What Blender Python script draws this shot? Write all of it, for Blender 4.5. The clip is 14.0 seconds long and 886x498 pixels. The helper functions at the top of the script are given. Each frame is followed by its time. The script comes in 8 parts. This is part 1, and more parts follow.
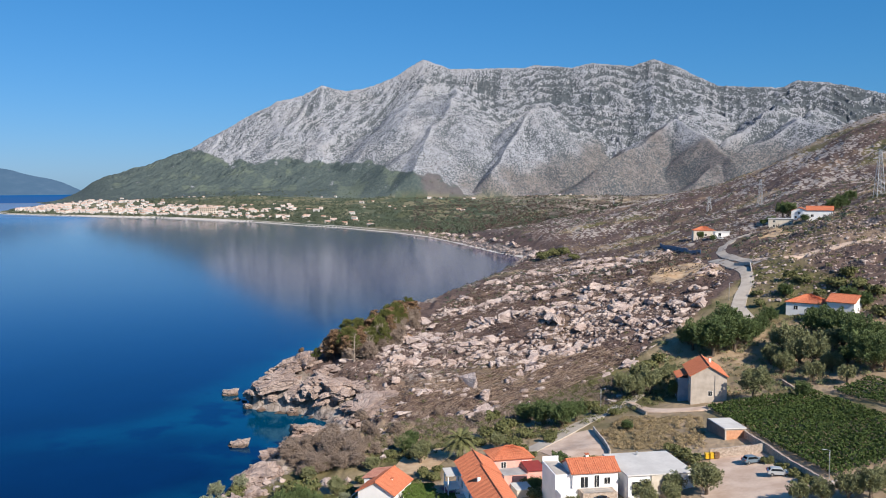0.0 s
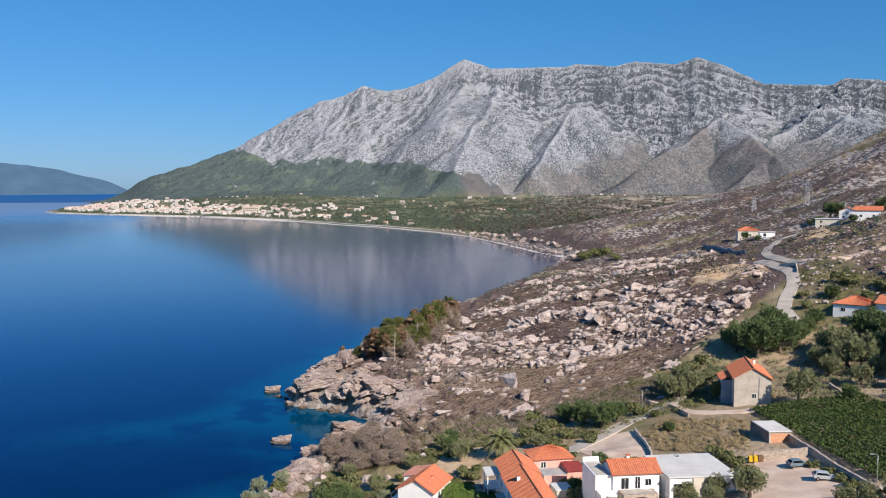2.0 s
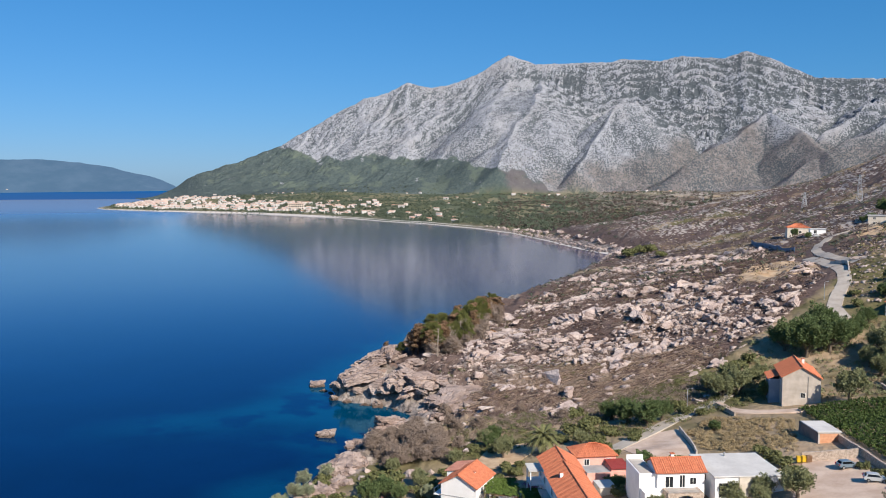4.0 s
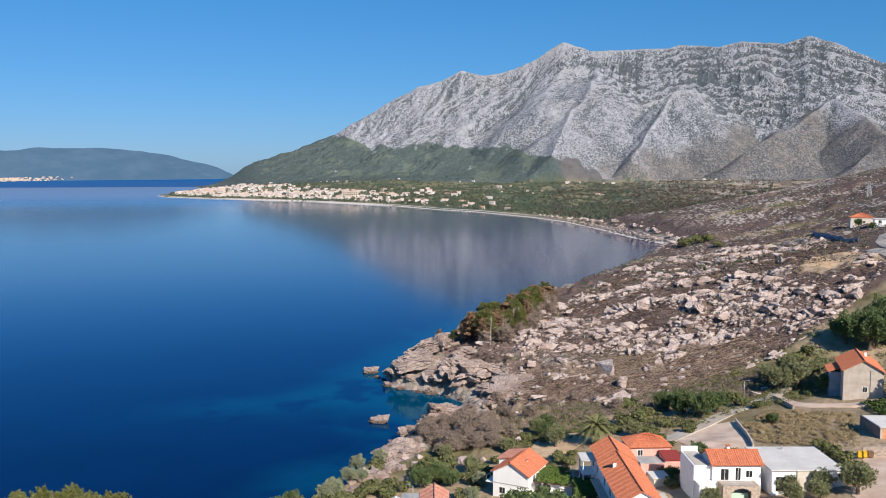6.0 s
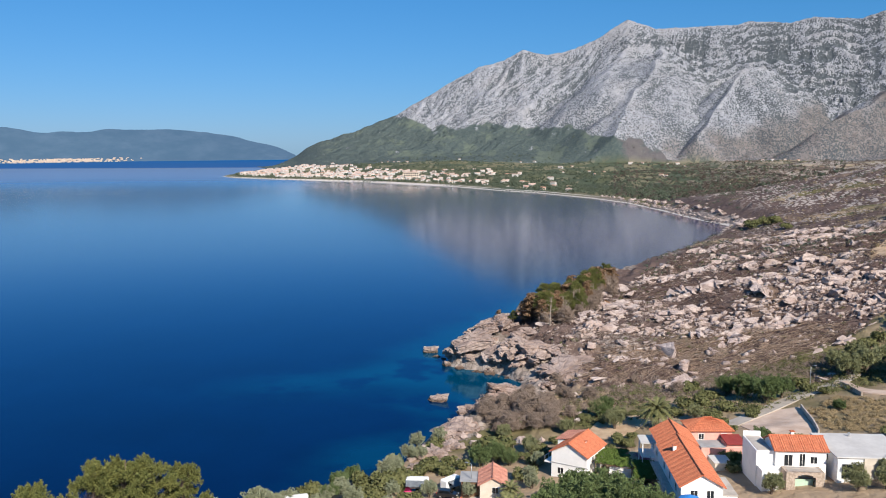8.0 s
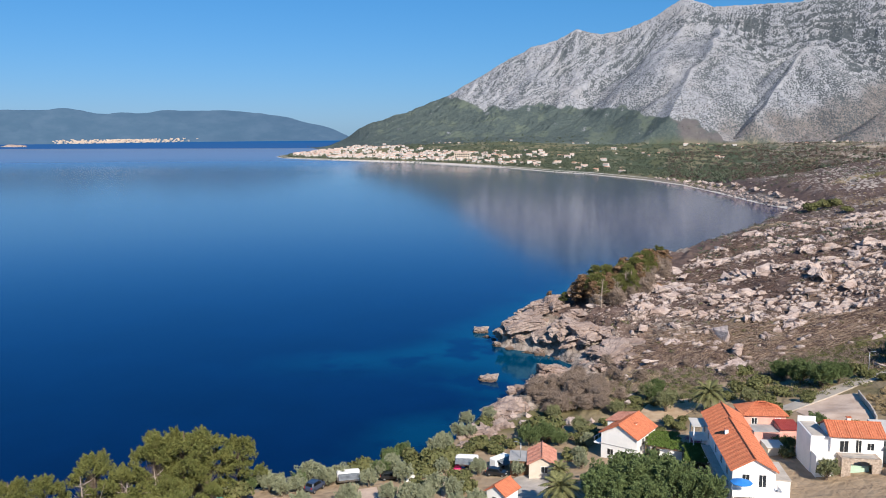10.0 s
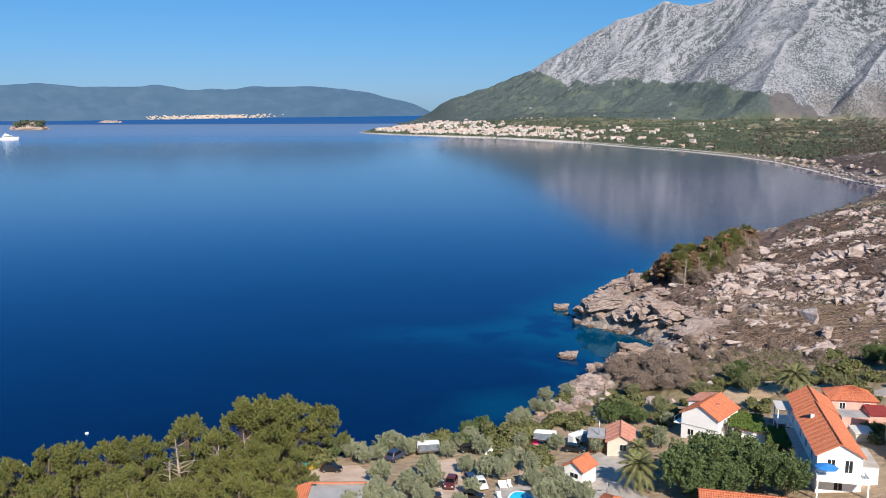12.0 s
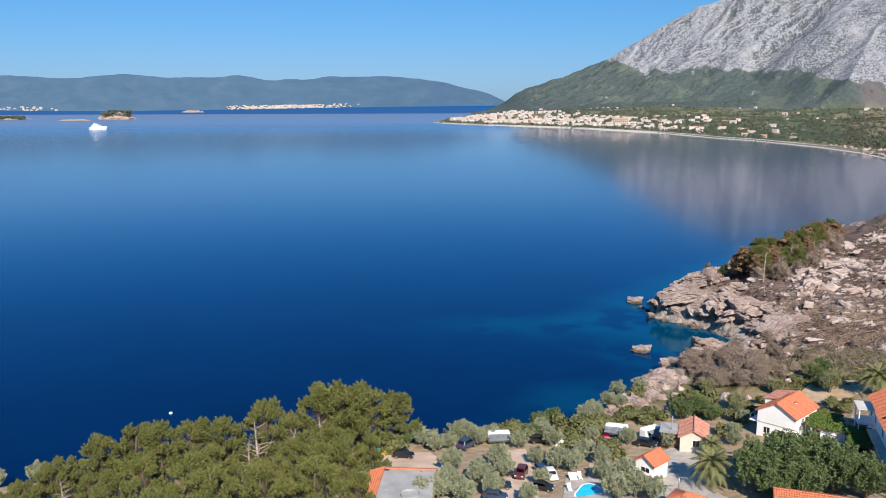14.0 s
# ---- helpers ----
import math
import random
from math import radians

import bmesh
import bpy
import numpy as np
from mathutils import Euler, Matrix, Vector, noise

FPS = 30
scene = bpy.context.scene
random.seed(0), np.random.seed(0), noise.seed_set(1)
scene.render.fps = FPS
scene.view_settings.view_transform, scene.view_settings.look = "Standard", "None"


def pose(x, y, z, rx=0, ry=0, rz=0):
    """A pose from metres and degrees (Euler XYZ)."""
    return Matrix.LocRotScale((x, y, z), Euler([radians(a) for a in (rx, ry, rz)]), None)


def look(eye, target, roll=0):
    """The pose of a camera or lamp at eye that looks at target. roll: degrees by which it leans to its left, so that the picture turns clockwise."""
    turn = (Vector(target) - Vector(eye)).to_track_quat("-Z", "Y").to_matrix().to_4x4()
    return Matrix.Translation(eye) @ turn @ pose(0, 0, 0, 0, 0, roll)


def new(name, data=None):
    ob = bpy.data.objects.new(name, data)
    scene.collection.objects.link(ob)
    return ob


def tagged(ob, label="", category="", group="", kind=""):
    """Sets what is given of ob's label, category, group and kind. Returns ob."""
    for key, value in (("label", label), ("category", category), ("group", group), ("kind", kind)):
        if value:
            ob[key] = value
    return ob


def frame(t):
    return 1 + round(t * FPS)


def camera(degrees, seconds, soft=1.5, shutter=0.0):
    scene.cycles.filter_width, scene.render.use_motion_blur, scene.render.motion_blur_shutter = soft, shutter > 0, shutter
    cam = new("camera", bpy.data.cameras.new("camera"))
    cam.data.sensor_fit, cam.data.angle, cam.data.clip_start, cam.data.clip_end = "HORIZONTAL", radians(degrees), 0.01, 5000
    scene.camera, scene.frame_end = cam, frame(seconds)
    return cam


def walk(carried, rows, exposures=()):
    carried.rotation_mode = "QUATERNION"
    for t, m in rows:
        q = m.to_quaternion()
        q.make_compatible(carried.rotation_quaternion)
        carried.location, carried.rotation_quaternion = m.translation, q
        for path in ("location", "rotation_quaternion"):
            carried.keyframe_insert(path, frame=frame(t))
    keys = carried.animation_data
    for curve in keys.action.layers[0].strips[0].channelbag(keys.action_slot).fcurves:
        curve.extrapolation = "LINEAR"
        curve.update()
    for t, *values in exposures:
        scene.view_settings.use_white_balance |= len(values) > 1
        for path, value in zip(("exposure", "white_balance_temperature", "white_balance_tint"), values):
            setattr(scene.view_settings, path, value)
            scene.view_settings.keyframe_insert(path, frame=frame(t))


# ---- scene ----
EYE = 70.0
cam = camera(55.06, 14.0, soft=1.0)
ROWS = [
    (0.0, -0.0, 0.0, -0.0, -0.0, -3.84, -0.03),
    (0.5, -0.02, -0.09, 0.02, 0.71, -3.87, -0.04),
    (1.0, -0.01, -0.22, -0.02, 1.42, -3.87, -0.03),
    (1.5, 0.02, -0.28, -0.04, 2.14, -3.87, -0.02),
    (2.0, -0.03, -0.39, -0.09, 2.72, -3.86, -0.05),
    (2.5, -0.02, -0.51, -0.12, 3.9, -3.86, -0.04),
    (5.0, 0.04, -1.21, -0.09, 6.97, -4.4, 0.01),
    (5.5, -0.0, -1.32, -0.06, 8.19, -4.6, -0.01),
    (6.0, -0.08, -1.47, -0.09, 9.23, -4.88, -0.05),
    (6.5, -0.09, -1.65, -0.04, 10.28, -5.21, -0.01),
    (7.0, -0.04, -1.86, -0.06, 11.01, -5.53, -0.02),
    (7.5, -0.03, -2.01, -0.09, 11.98, -5.85, -0.03),
    (8.0, 0.09, -2.14, -0.07, 13.3, -6.18, 0.0),
    (10.5, 0.19, -3.22, -0.25, 18.12, -7.69, -0.04),
    (11.0, 0.31, -3.63, -0.13, 19.82, -7.81, 0.01),
    (11.5, 0.39, -3.95, 0.02, 20.89, -8.14, 0.04),
    (12.0, 0.46, -4.28, 0.07, 22.19, -9.08, 0.02),
    (12.5, 0.57, -4.69, 0.12, 23.39, -9.71, 0.02),
    (13.0, 0.63, -4.98, 0.21, 25.06, -9.78, 0.03),
    (13.5, 0.66, -5.27, 0.39, 26.44, -9.77, 0.04),
    (14.0, 0.85, -5.53, 0.52, 27.13, -9.76, 0.09),
]
walk(cam, [(t, pose(x, y, EYE + z, 90 + pitch, roll, yaw)) for t, x, y, z, yaw, pitch, roll in ROWS],
     exposures=[(0.0, 0.38), (11.0, 0.38), (14.0, 0.48)])

# ---- light ----
SUN_AZ, SUN_EL = 142.0, 36.0  # degrees clockwise from +y, and above the horizon
world = bpy.data.worlds.new("sky")
scene.world = world
world.use_nodes = True
wn = world.node_tree.nodes
sky = wn.new("ShaderNodeTexSky")
sky.sky_type, sky.sun_disc = "NISHITA", False
sky.sun_elevation, sky.sun_rotation = radians(SUN_EL), radians(SUN_AZ)
sky.altitude, sky.air_density, sky.dust_density, sky.ozone_density = 0, 1.0, 0.3, 6.0
wn["Background"].inputs["Strength"].default_value = 0.063
# a clear morning: bluer overhead and greyer towards the horizon than the model's air
split, merge = wn.new("ShaderNodeSeparateColor"), wn.new("ShaderNodeCombineColor")
world.node_tree.links.new(sky.outputs["Color"], split.inputs[0])
for i, (gain, power) in enumerate(((0.36, 1.22), (1.33, 0.75), (2.16, 0.72))):
    raised, scaled = wn.new("ShaderNodeMath"), wn.new("ShaderNodeMath")
    raised.operation, scaled.operation = "POWER", "MULTIPLY"
    world.node_tree.links.new(split.outputs[i], raised.inputs[0])
    raised.inputs[1].default_value, scaled.inputs[1].default_value = power, gain
    world.node_tree.links.new(raised.outputs[0], scaled.inputs[0])
    world.node_tree.links.new(scaled.outputs[0], merge.inputs[i])
world.node_tree.links.new(merge.outputs[0], wn["Background"].inputs["Color"])
sun = new("sun", bpy.data.lights.new("sun", "SUN"))
sun.data.energy, sun.data.angle, sun.data.color = 5.0, radians(0.5), (1.0, 0.912, 0.8)
SUN_DIR = Vector((math.sin(radians(SUN_AZ)) * math.cos(radians(SUN_EL)), math.cos(radians(SUN_AZ)) * math.cos(radians(SUN_EL)), math.sin(radians(SUN_EL))))
sun.matrix_world = look(SUN_DIR * 300, (0, 0, 0))


# ---- node helpers ----
class Mat:
    """A small builder of procedural materials."""

    def __init__(self, name, rough=0.85, spec=0.3):
        self.m = bpy.data.materials.new(name)
        self.m.use_nodes = True
        self.t = self.m.node_tree
        self.b = self.t.nodes["Principled BSDF"]
        self.b.inputs["Roughness"].default_value = rough
        self.b.inputs["Specular IOR Level"].default_value = spec
        self.pos = self.t.nodes.new("ShaderNodeNewGeometry").outputs["Position"]

    def link(self, a, b):
        self.t.links.new(a, b)

    def put(self, socket, v):
        if hasattr(v, "is_output"):
            self.link(v, socket)
        elif isinstance(v, (tuple, list)) and len(v) == 3 and socket.type == "RGBA":
            socket.default_value = (*v, 1)
        else:
            socket.default_value = v

    def obj(self):
        return self.t.nodes.new("ShaderNodeTexCoord").outputs["Object"]

    def scaled(self, v, s):
        n = self.t.nodes.new("ShaderNodeMapping")
        self.link(v, n.inputs["Vector"])
        n.inputs["Scale"].default_value = s
        return n.outputs["Vector"]

    def noise(self, scale, detail=4, rough=0.55, vec=None, distort=0.0):
        n = self.t.nodes.new("ShaderNodeTexNoise")
        self.link(self.pos if vec is None else vec, n.inputs["Vector"])
        n.inputs["Scale"].default_value, n.inputs["Detail"].default_value = scale, detail
        n.inputs["Roughness"].default_value, n.inputs["Distortion"].default_value = rough, distort
        return n.outputs["Fac"]

    def voronoi(self, scale, feature="F1", vec=None, out="Distance"):
        n = self.t.nodes.new("ShaderNodeTexVoronoi")
        n.feature = feature
        self.link(self.pos if vec is None else vec, n.inputs["Vector"])
        n.inputs["Scale"].default_value = scale
        return n.outputs[out]

    def ramp(self, f, a, b, lo=0.0, hi=1.0):
        n = self.t.nodes.new("ShaderNodeMapRange")
        n.interpolation_type = "SMOOTHSTEP"
        self.put(n.inputs[0], f)
        for i, v in zip((1, 2, 3, 4), (a, b, lo, hi)):
            self.put(n.inputs[i], v)
        return n.outputs[0]

    def math(self, op, a, b=0.0):
        n = self.t.nodes.new("ShaderNodeMath")
        n.operation = op
        self.put(n.inputs[0], a), self.put(n.inputs[1], b)
        return n.outputs[0]

    def mix(self, f, a, b, blend="MIX"):
        n = self.t.nodes.new("ShaderNodeMix")
        n.data_type, n.blend_type = "RGBA", blend
        self.put(n.inputs[0], f), self.put(n.inputs[6], a), self.put(n.inputs[7], b)
        return n.outputs[2]

    def attr(self, name):
        n = self.t.nodes.new("ShaderNodeAttribute")
        n.attribute_name = name
        return n.outputs["Fac"]

    def rand(self):
        return self.t.nodes.new("ShaderNodeObjectInfo").outputs["Random"]

    def island(self):
        return self.t.nodes.new("ShaderNodeNewGeometry").outputs["Random Per Island"]

    def color(self, c):
        self.put(self.b.inputs["Base Color"], c)
        return self

    def bump(self, h, dist, strength=1.0):
        n = self.t.nodes.new("ShaderNodeBump")
        n.inputs["Distance"].default_value, n.inputs["Strength"].default_value = dist, strength
        self.link(h, n.inputs["Height"])
        self.link(n.outputs["Normal"], self.b.inputs["Normal"])
        return self


# ---- terrain arithmetic ----
def lattice(ix, iy, seed):
    n = (ix.astype(np.int64) * 374761393 + iy.astype(np.int64) * 668265263 + seed * 974634777) & 0xFFFFFFFF
    n = ((n ^ (n >> 13)) * 1274126177) & 0xFFFFFFFF
    return ((n ^ (n >> 16)) & 0xFFFF) / 65535.0


def vnoise(x, y, seed=0):
    """Smooth value noise, -1 to 1, one cell a unit."""
    ix, iy = np.floor(x), np.floor(y)
    fx, fy = x - ix, y - iy
    fx, fy = fx * fx * (3 - 2 * fx), fy * fy * (3 - 2 * fy)
    a, b = lattice(ix, iy, seed), lattice(ix + 1, iy, seed)
    c, d = lattice(ix, iy + 1, seed), lattice(ix + 1, iy + 1, seed)
    return 2 * (a + (b - a) * fx + (c - a) * fy + (a - b - c + d) * fx * fy) - 1


def fbm(x, y, octaves=4, seed=0, gain=0.5):
    out, amp = 0.0, 1.0
    for o in range(octaves):
        out = out + amp * vnoise(x, y, seed + o)
        x, y, amp = 1.63 * x + 1.27 * y + 5.1, -1.27 * x + 1.63 * y + 2.7, amp * gain
    return out


def ridged(x, y, octaves=4, seed=0, gain=0.5):
    out, amp = 0.0, 1.0
    for o in range(octaves):
        out = out + amp * (1 - 2 * np.abs(vnoise(x, y, seed + o)))
        x, y, amp = 1.63 * x + 1.27 * y + 5.1, -1.27 * x + 1.63 * y + 2.7, amp * gain
    return out


def step(a, b, x):
    t = np.clip((x - a) / (b - a), 0, 1)
    return t * t * (3 - 2 * t)


NEAR, SPAN = 1900.0, 2900.0


def reach(d):
    """Distances past 1.9 km are drawn together along the lines of sight, so that the far shores stay within 4.8 km."""
    return np.where(d < NEAR, d, NEAR + SPAN * (1 - np.exp(-np.maximum(d - NEAR, 0) / SPAN)))


def squeeze(x, y, z):
    d = np.maximum(np.hypot(x, y), 1e-6)
    k = reach(d) / d
    return x * k, y * k, EYE + (z - EYE) * k


# the shore, from the south round the cape and the bay to the far town
COAST = [(-700, -500), (-420, -260), (-250, -40), (-178, 45), (-142, 84), (-120, 107), (-97, 125), (-80, 141), (-66, 150), (-56, 168), (-51, 190), (-50, 206),
         (-43, 222), (-42, 240), (-33, 251), (-48, 261.5), (-65, 270), (-65, 288), (-60, 316), (-57, 338), (-52, 366), (-43, 410), (-26, 470), (4, 560), (36, 680),
         (66, 800), (88, 905), (62, 985), (26, 1140), (-22, 1320), (-85, 1465), (-206, 1665), (-290, 1755), (-440, 1970), (-770, 2290), (-1140, 2480), (-1360, 2640),
         (-1490, 2830), (-1560, 3000), (-1720, 3500), (-2090, 4500), (-3150, 6500), (-6500, 12000), (60000, 12000), (60000, -9000), (-700, -9000)]


def inland(x, y):
    """Signed distance to the shore: positive on land."""
    c = np.array(COAST, float)
    best, inside = np.full(x.shape, 1e18), np.zeros(x.shape, bool)
    for (ax, ay), (bx, by) in zip(c, np.roll(c, -1, 0)):
        ux, uy = bx - ax, by - ay
        t = np.clip(((x - ax) * ux + (y - ay) * uy) / (ux * ux + uy * uy), 0, 1)
        best = np.minimum(best, (x - ax - t * ux) ** 2 + (y - ay - t * uy) ** 2)
        if ay != by:
            inside ^= ((ay > y) != (by > y)) & (x < ux * (y - ay) / uy + ax)
    ragged = step(150, 185, y) * (1 - step(900, 1300, np.hypot(x, y))) * step(-90, -60, x)
    return np.sqrt(best) * np.where(inside, 1, -1) + ragged * (2.4 * fbm(x / 11, y / 11, 3, 7) - 0.4)


# the skyline of the range: bearing in degrees, rise per metre of distance
SKY_AZ = (-30, -25.05, -24.42, -23.75, -21.72, -19.13, -16.36, -15.3, -13.08, -10.97, -9.32, -8.02, -6.5, -5.19, -3.51, -3.02, -2.34, -1.32, -0.35, 0.52, 2.48, 5.44, 6.1, 8.48, 9.83, 12.48, 12.97, 13.79, 15.07, 17.0, 17.96, 21.64, 22.37, 23.96, 25.96, 27.29, 29, 40, 60)
SKY_UP = (-0.012, -0.0098, -0.0068, -0.002, 0.0152, 0.0298, 0.0493, 0.0599, 0.0829, 0.1028, 0.1098, 0.1231, 0.1164, 0.1205, 0.1306, 0.1345, 0.1437, 0.1542, 0.1484, 0.1419, 0.1424, 0.1439, 0.1463, 0.1423, 0.1466, 0.1425, 0.1466, 0.1493, 0.1422, 0.124, 0.1172, 0.1133, 0.12, 0.1174, 0.1087, 0.102, 0.1, 0.09, 0.05)
# ridges before the wall, foot to head: bearing, distance, rise per metre; then the steepness of their flanks
RIDGES = (
    (((3.3, 3930, 0.012), (4.6, 4350, 0.055), (5.8, 4720, 0.094), (7.2, 5350, 0.098)), 0.72),
    (((10.3, 4080, 0.026), (12.8, 4450, 0.052), (15.4, 4880, 0.082), (16.6, 5500, 0.096)), 0.6),
    (((15.4, 4880, 0.082), (17.3, 4500, 0.06), (19.0, 4150, 0.036)), 0.66),
    (((16.3, 3960, 0.013), (19.4, 4300, 0.044), (22.4, 4640, 0.077), (23.5, 5400, 0.09)), 0.58),
    (((22.4, 4640, 0.077), (25.6, 4400, 0.053), (28.5, 4250, 0.046)), 0.62),
    (((18.6, 4620, 0.058), (20.6, 4960, 0.086), (21.6, 5500, 0.1)), 0.68),
    (((-2.2, 3960, 0.022), (-1.2, 4400, 0.06), (0.3, 4900, 0.099), (0.6, 5500, 0.12)), 0.56),
)
# low ribs on the face: bearing at foot and top, share of the face they climb, half width in degrees, metres of relief
SPURS = ((-15.5, -9.3, 0.92, 2.2, 32), (-11.2, -5.4, 0.9, 2.4, 40), (-7.4, -2.4, 0.9, 2.6, 55), (-4.6, -0.9, 0.95, 2.0, 45), (26, 28, 0.55, 4.5, 80))


HILL_ROAD = [(99, 284), (110, 306), (114, 318), (116, 346), (122, 382), (119, 347), (138, 422), (163, 473), (183, 504)]


def off_line(x, y, line):
    """Distance to a line of points."""
    best = np.full(x.shape, 1e18)
    for (ax, ay), (bx, by) in zip(line, line[1:]):
        ux, uy = bx - ax, by - ay
        t = np.clip(((x - ax) * ux + (y - ay) * uy) / (ux * ux + uy * uy), 0, 1)
        best = np.minimum(best, (x - ax - t * ux) ** 2 + (y - ay - t * uy) ** 2)
    return np.sqrt(best)


def height(x, y, d=None):
    """The ground's height, and how far up the range's face the place lies (0 to 1)."""
    d = inland(x, y) if d is None else d
    r = np.hypot(x, y)
    az = np.degrees(np.arctan2(x, y))
    e = np.maximum(d, 0)
    flat = 0.72 + 0.28 * step(225, 310, y)
    za = 0.13 * np.minimum(e, 260) + 0.00045 * np.minimum(e, 260) ** 2 + 0.2 * np.maximum(e - 260, 0)
    za = za * np.where(y < 400, flat, 1)
    zb = 0.022 * e + 0.034 * np.minimum(e, 900) * (1 - step(-14, -4, az)) + 9 * fbm(x / 260, y / 260, 3, 5) * step(0, 300, e)
    far = step(760, 1700, y)
    z = za * (1 - far) + zb * far
    cape = step(800, 1000, r) * (1 - step(1100, 1350, r))
    z = z + 2.2 * step(0, 3.5, d) + 3.0 * step(3, 14, d) * step(240, 275, y) * (1 - far) + 12 * cape * step(4, 48, d)
    # small relief: gentle in the village, rough on the burnt slope
    rough = step(235, 285, y) * (1 - step(900, 1500, r)) * step(3, 16, off_line(x, y, HILL_ROAD))
    z = z + step(2, 25, d) * rough * (1.6 * fbm(x / 26, y / 26, 3, 11) + 0.9 * ridged(x / 9, y / 9, 2, 17))
    z = z + step(-1, 6, d) * (1 - step(14, 45, d)) * (1 - step(500, 800, r)) * step(180, 200, y) * (1.5 * ridged(x / 7, y / 7, 3, 23))
    z = z + 12 * fbm(x / 170, y / 260, 3, 33) * step(800, 1300, r) * (1 - step(3300, 3900, r)) * step(60, 260, d) * step(-6, 3, az)
    z = z + 72 * step(17.0, 28.5, az + 1.5 * fbm(x / 300, y / 300, 2, 34)) * step(800, 1300, r) * (1 - step(1700, 2600, r))  # the burnt hill to the east
    cape_rock = step(255, 268, y) * (1 - step(345, 375, y)) * step(-0.5, 5, d) * (1 - step(22, 38, d))
    z = z + cape_rock * (0.2 + 1.5 * ridged(x / 11, y / 9, 3, 29) + 0.8 * ridged(x / 3.5, y / 3.1, 2, 30))
    z = z + 2.2 * fbm(x / 60, y / 60, 3, 31) * step(500, 900, r) * step(5, 120, d)
    z = np.where(d < 0, -0.25 * np.minimum(-d, 60) - 0.5, z)
    # the range
    u = np.clip((r - 3900) / 2100, 0, 1)
    east = step(0.5, 4.5, az)
    g = (0.27 * u + 0.73 * u ** 1.8) * (1 - east) + (0.16 * u + 0.84 * u ** 2.0) * east
    top = np.interp(az, SKY_AZ, SKY_UP) + 0.0007 * fbm(az * 1.3, 0 * az, 4, 41) + 0.0004 * ridged(az * 2.6, 0 * az, 3, 43)
    zm = EYE + r * ((1 - g) * (z - EYE) / np.maximum(r, 1) + g * top)
    lit = step(-0.0, 0.05, top)
    side = az * 83.8  # metres across the face
    wx, wy = side + 30 * fbm(side / 260, r / 300, 3, 120), r + 40 * fbm(side / 240, r / 280, 3, 121)
    tent = np.full_like(z, -1e9)
    for line, fall in RIDGES:
        for (a0, r0, e0), (a1, r1, e1) in zip(line, line[1:]):
            ax, bx = a0 * 83.8, a1 * 83.8
            ux, uy = bx - ax, r1 - r0
            t = np.clip(((wx - ax) * ux + (wy - r0) * uy) / (ux * ux + uy * uy), 0, 1)
            crest = EYE + (r0 + uy * t) * (e0 + (e1 - e0) * t)
            tent = np.maximum(tent, crest - fall * np.hypot(wx - ax - t * ux, wy - r0 - t * uy))
    gap = tent - zm
    zm = zm + lit * step(0, 0.05, u) * (1 - step(0.82, 0.97, u)) * np.where(gap > 24, gap, np.where(gap < -24, 0, (gap + 24) ** 2 / 96))
    for foot, head, climb, half, relief in SPURS:
        v = np.clip(u / climb, 0, 1)
        edge = np.abs(az - foot - (head - foot) * v + 0.5 * vnoise(u * 9, az * 0.5, 77)) / half
        zm = zm + lit * relief * np.clip(1 - edge, 0, 1) * step(0.1, 0.35, u) * (1 - step(climb - 0.12, climb + 0.05, u))
    # ribs and runnels that lean down the western face, broken ground on the eastern slopes
    lean = side - 0.42 * (r - 3900) * (1 - east) + 40 * fbm(side / 170, r / 170, 3, 52)
    rock = step(0.14, 0.34, u) * (1 - step(0.93, 1.0, u)) * lit * (1 - 0.72 * step(-10, 30, gap))
    zm = zm + rock * (15 * ridged(lean / 150, r / 700, 3, 51, 0.55) + 7 * ridged(lean / 34, r / 190, 3, 61, 0.6) - 10) * (1 - 0.3 * east)
    zm = zm + rock * east * 9 * ridged(side / 80, r / 80, 4, 64, 0.55)
    # beds of the upper wall: cliffs and ledges
    bed = 64.0
    q = (zm - 5600 * (np.interp(az, SKY_AZ, SKY_UP) + np.interp(az - 1.2, SKY_AZ, SKY_UP) + np.interp(az + 1.2, SKY_AZ, SKY_UP)) / 3 + 60 * fbm(az / 3.4, r / 900, 3, 66) + 30 * fbm(az / 0.8, r / 160, 3, 67)) / bed
    q = q + 0.45 * vnoise(q * 0.9, az / 4, 69)
    fq = q - np.floor(q)
    banded = step(0.4, 0.52, u) * (1 - step(0.96, 1.0, u)) * (0.15 + 0.85 * step(-2.5, 3, az)) * lit
    banded = banded * (0.25 + 0.75 * step(-0.5, 0.2, fbm(az / 1.1, r / 240, 4, 68)))
    zm = zm + banded * 0.7 * bed * (step(0.35, 0.85, fq) - fq)
    zm = np.where(r > 6000, zm - 0.6 * (r - 6000), zm)
    z = np.where((u > 0) & (d > 0), z + (zm - z) * step(0, 350, d), z)
    return z, np.where(d > 0, u, 0), gap, banded * (1 - step(0.2, 0.4, fq) + step(0.86, 0.98, fq))


def ground_z(x, y):
    """The height of the ground under one place."""
    return float(height(np.array([float(x)]), np.array([float(y)]))[0][0])


def grid_mesh(name, v, faces, smooth=True):
    me = bpy.data.meshes.new(name)
    me.vertices.add(len(v))
    me.vertices.foreach_set("co", v.astype(np.float32).ravel())
    me.loops.add(faces.size)
    me.loops.foreach_set("vertex_index", faces.astype(np.int32).ravel())
    me.polygons.add(len(faces))
    me.polygons.foreach_set("loop_start", np.arange(0, faces.size, 4, dtype=np.int32))
    me.polygons.foreach_set("use_smooth", np.full(len(faces), smooth))
    me.update(calc_edges=True)
    return me


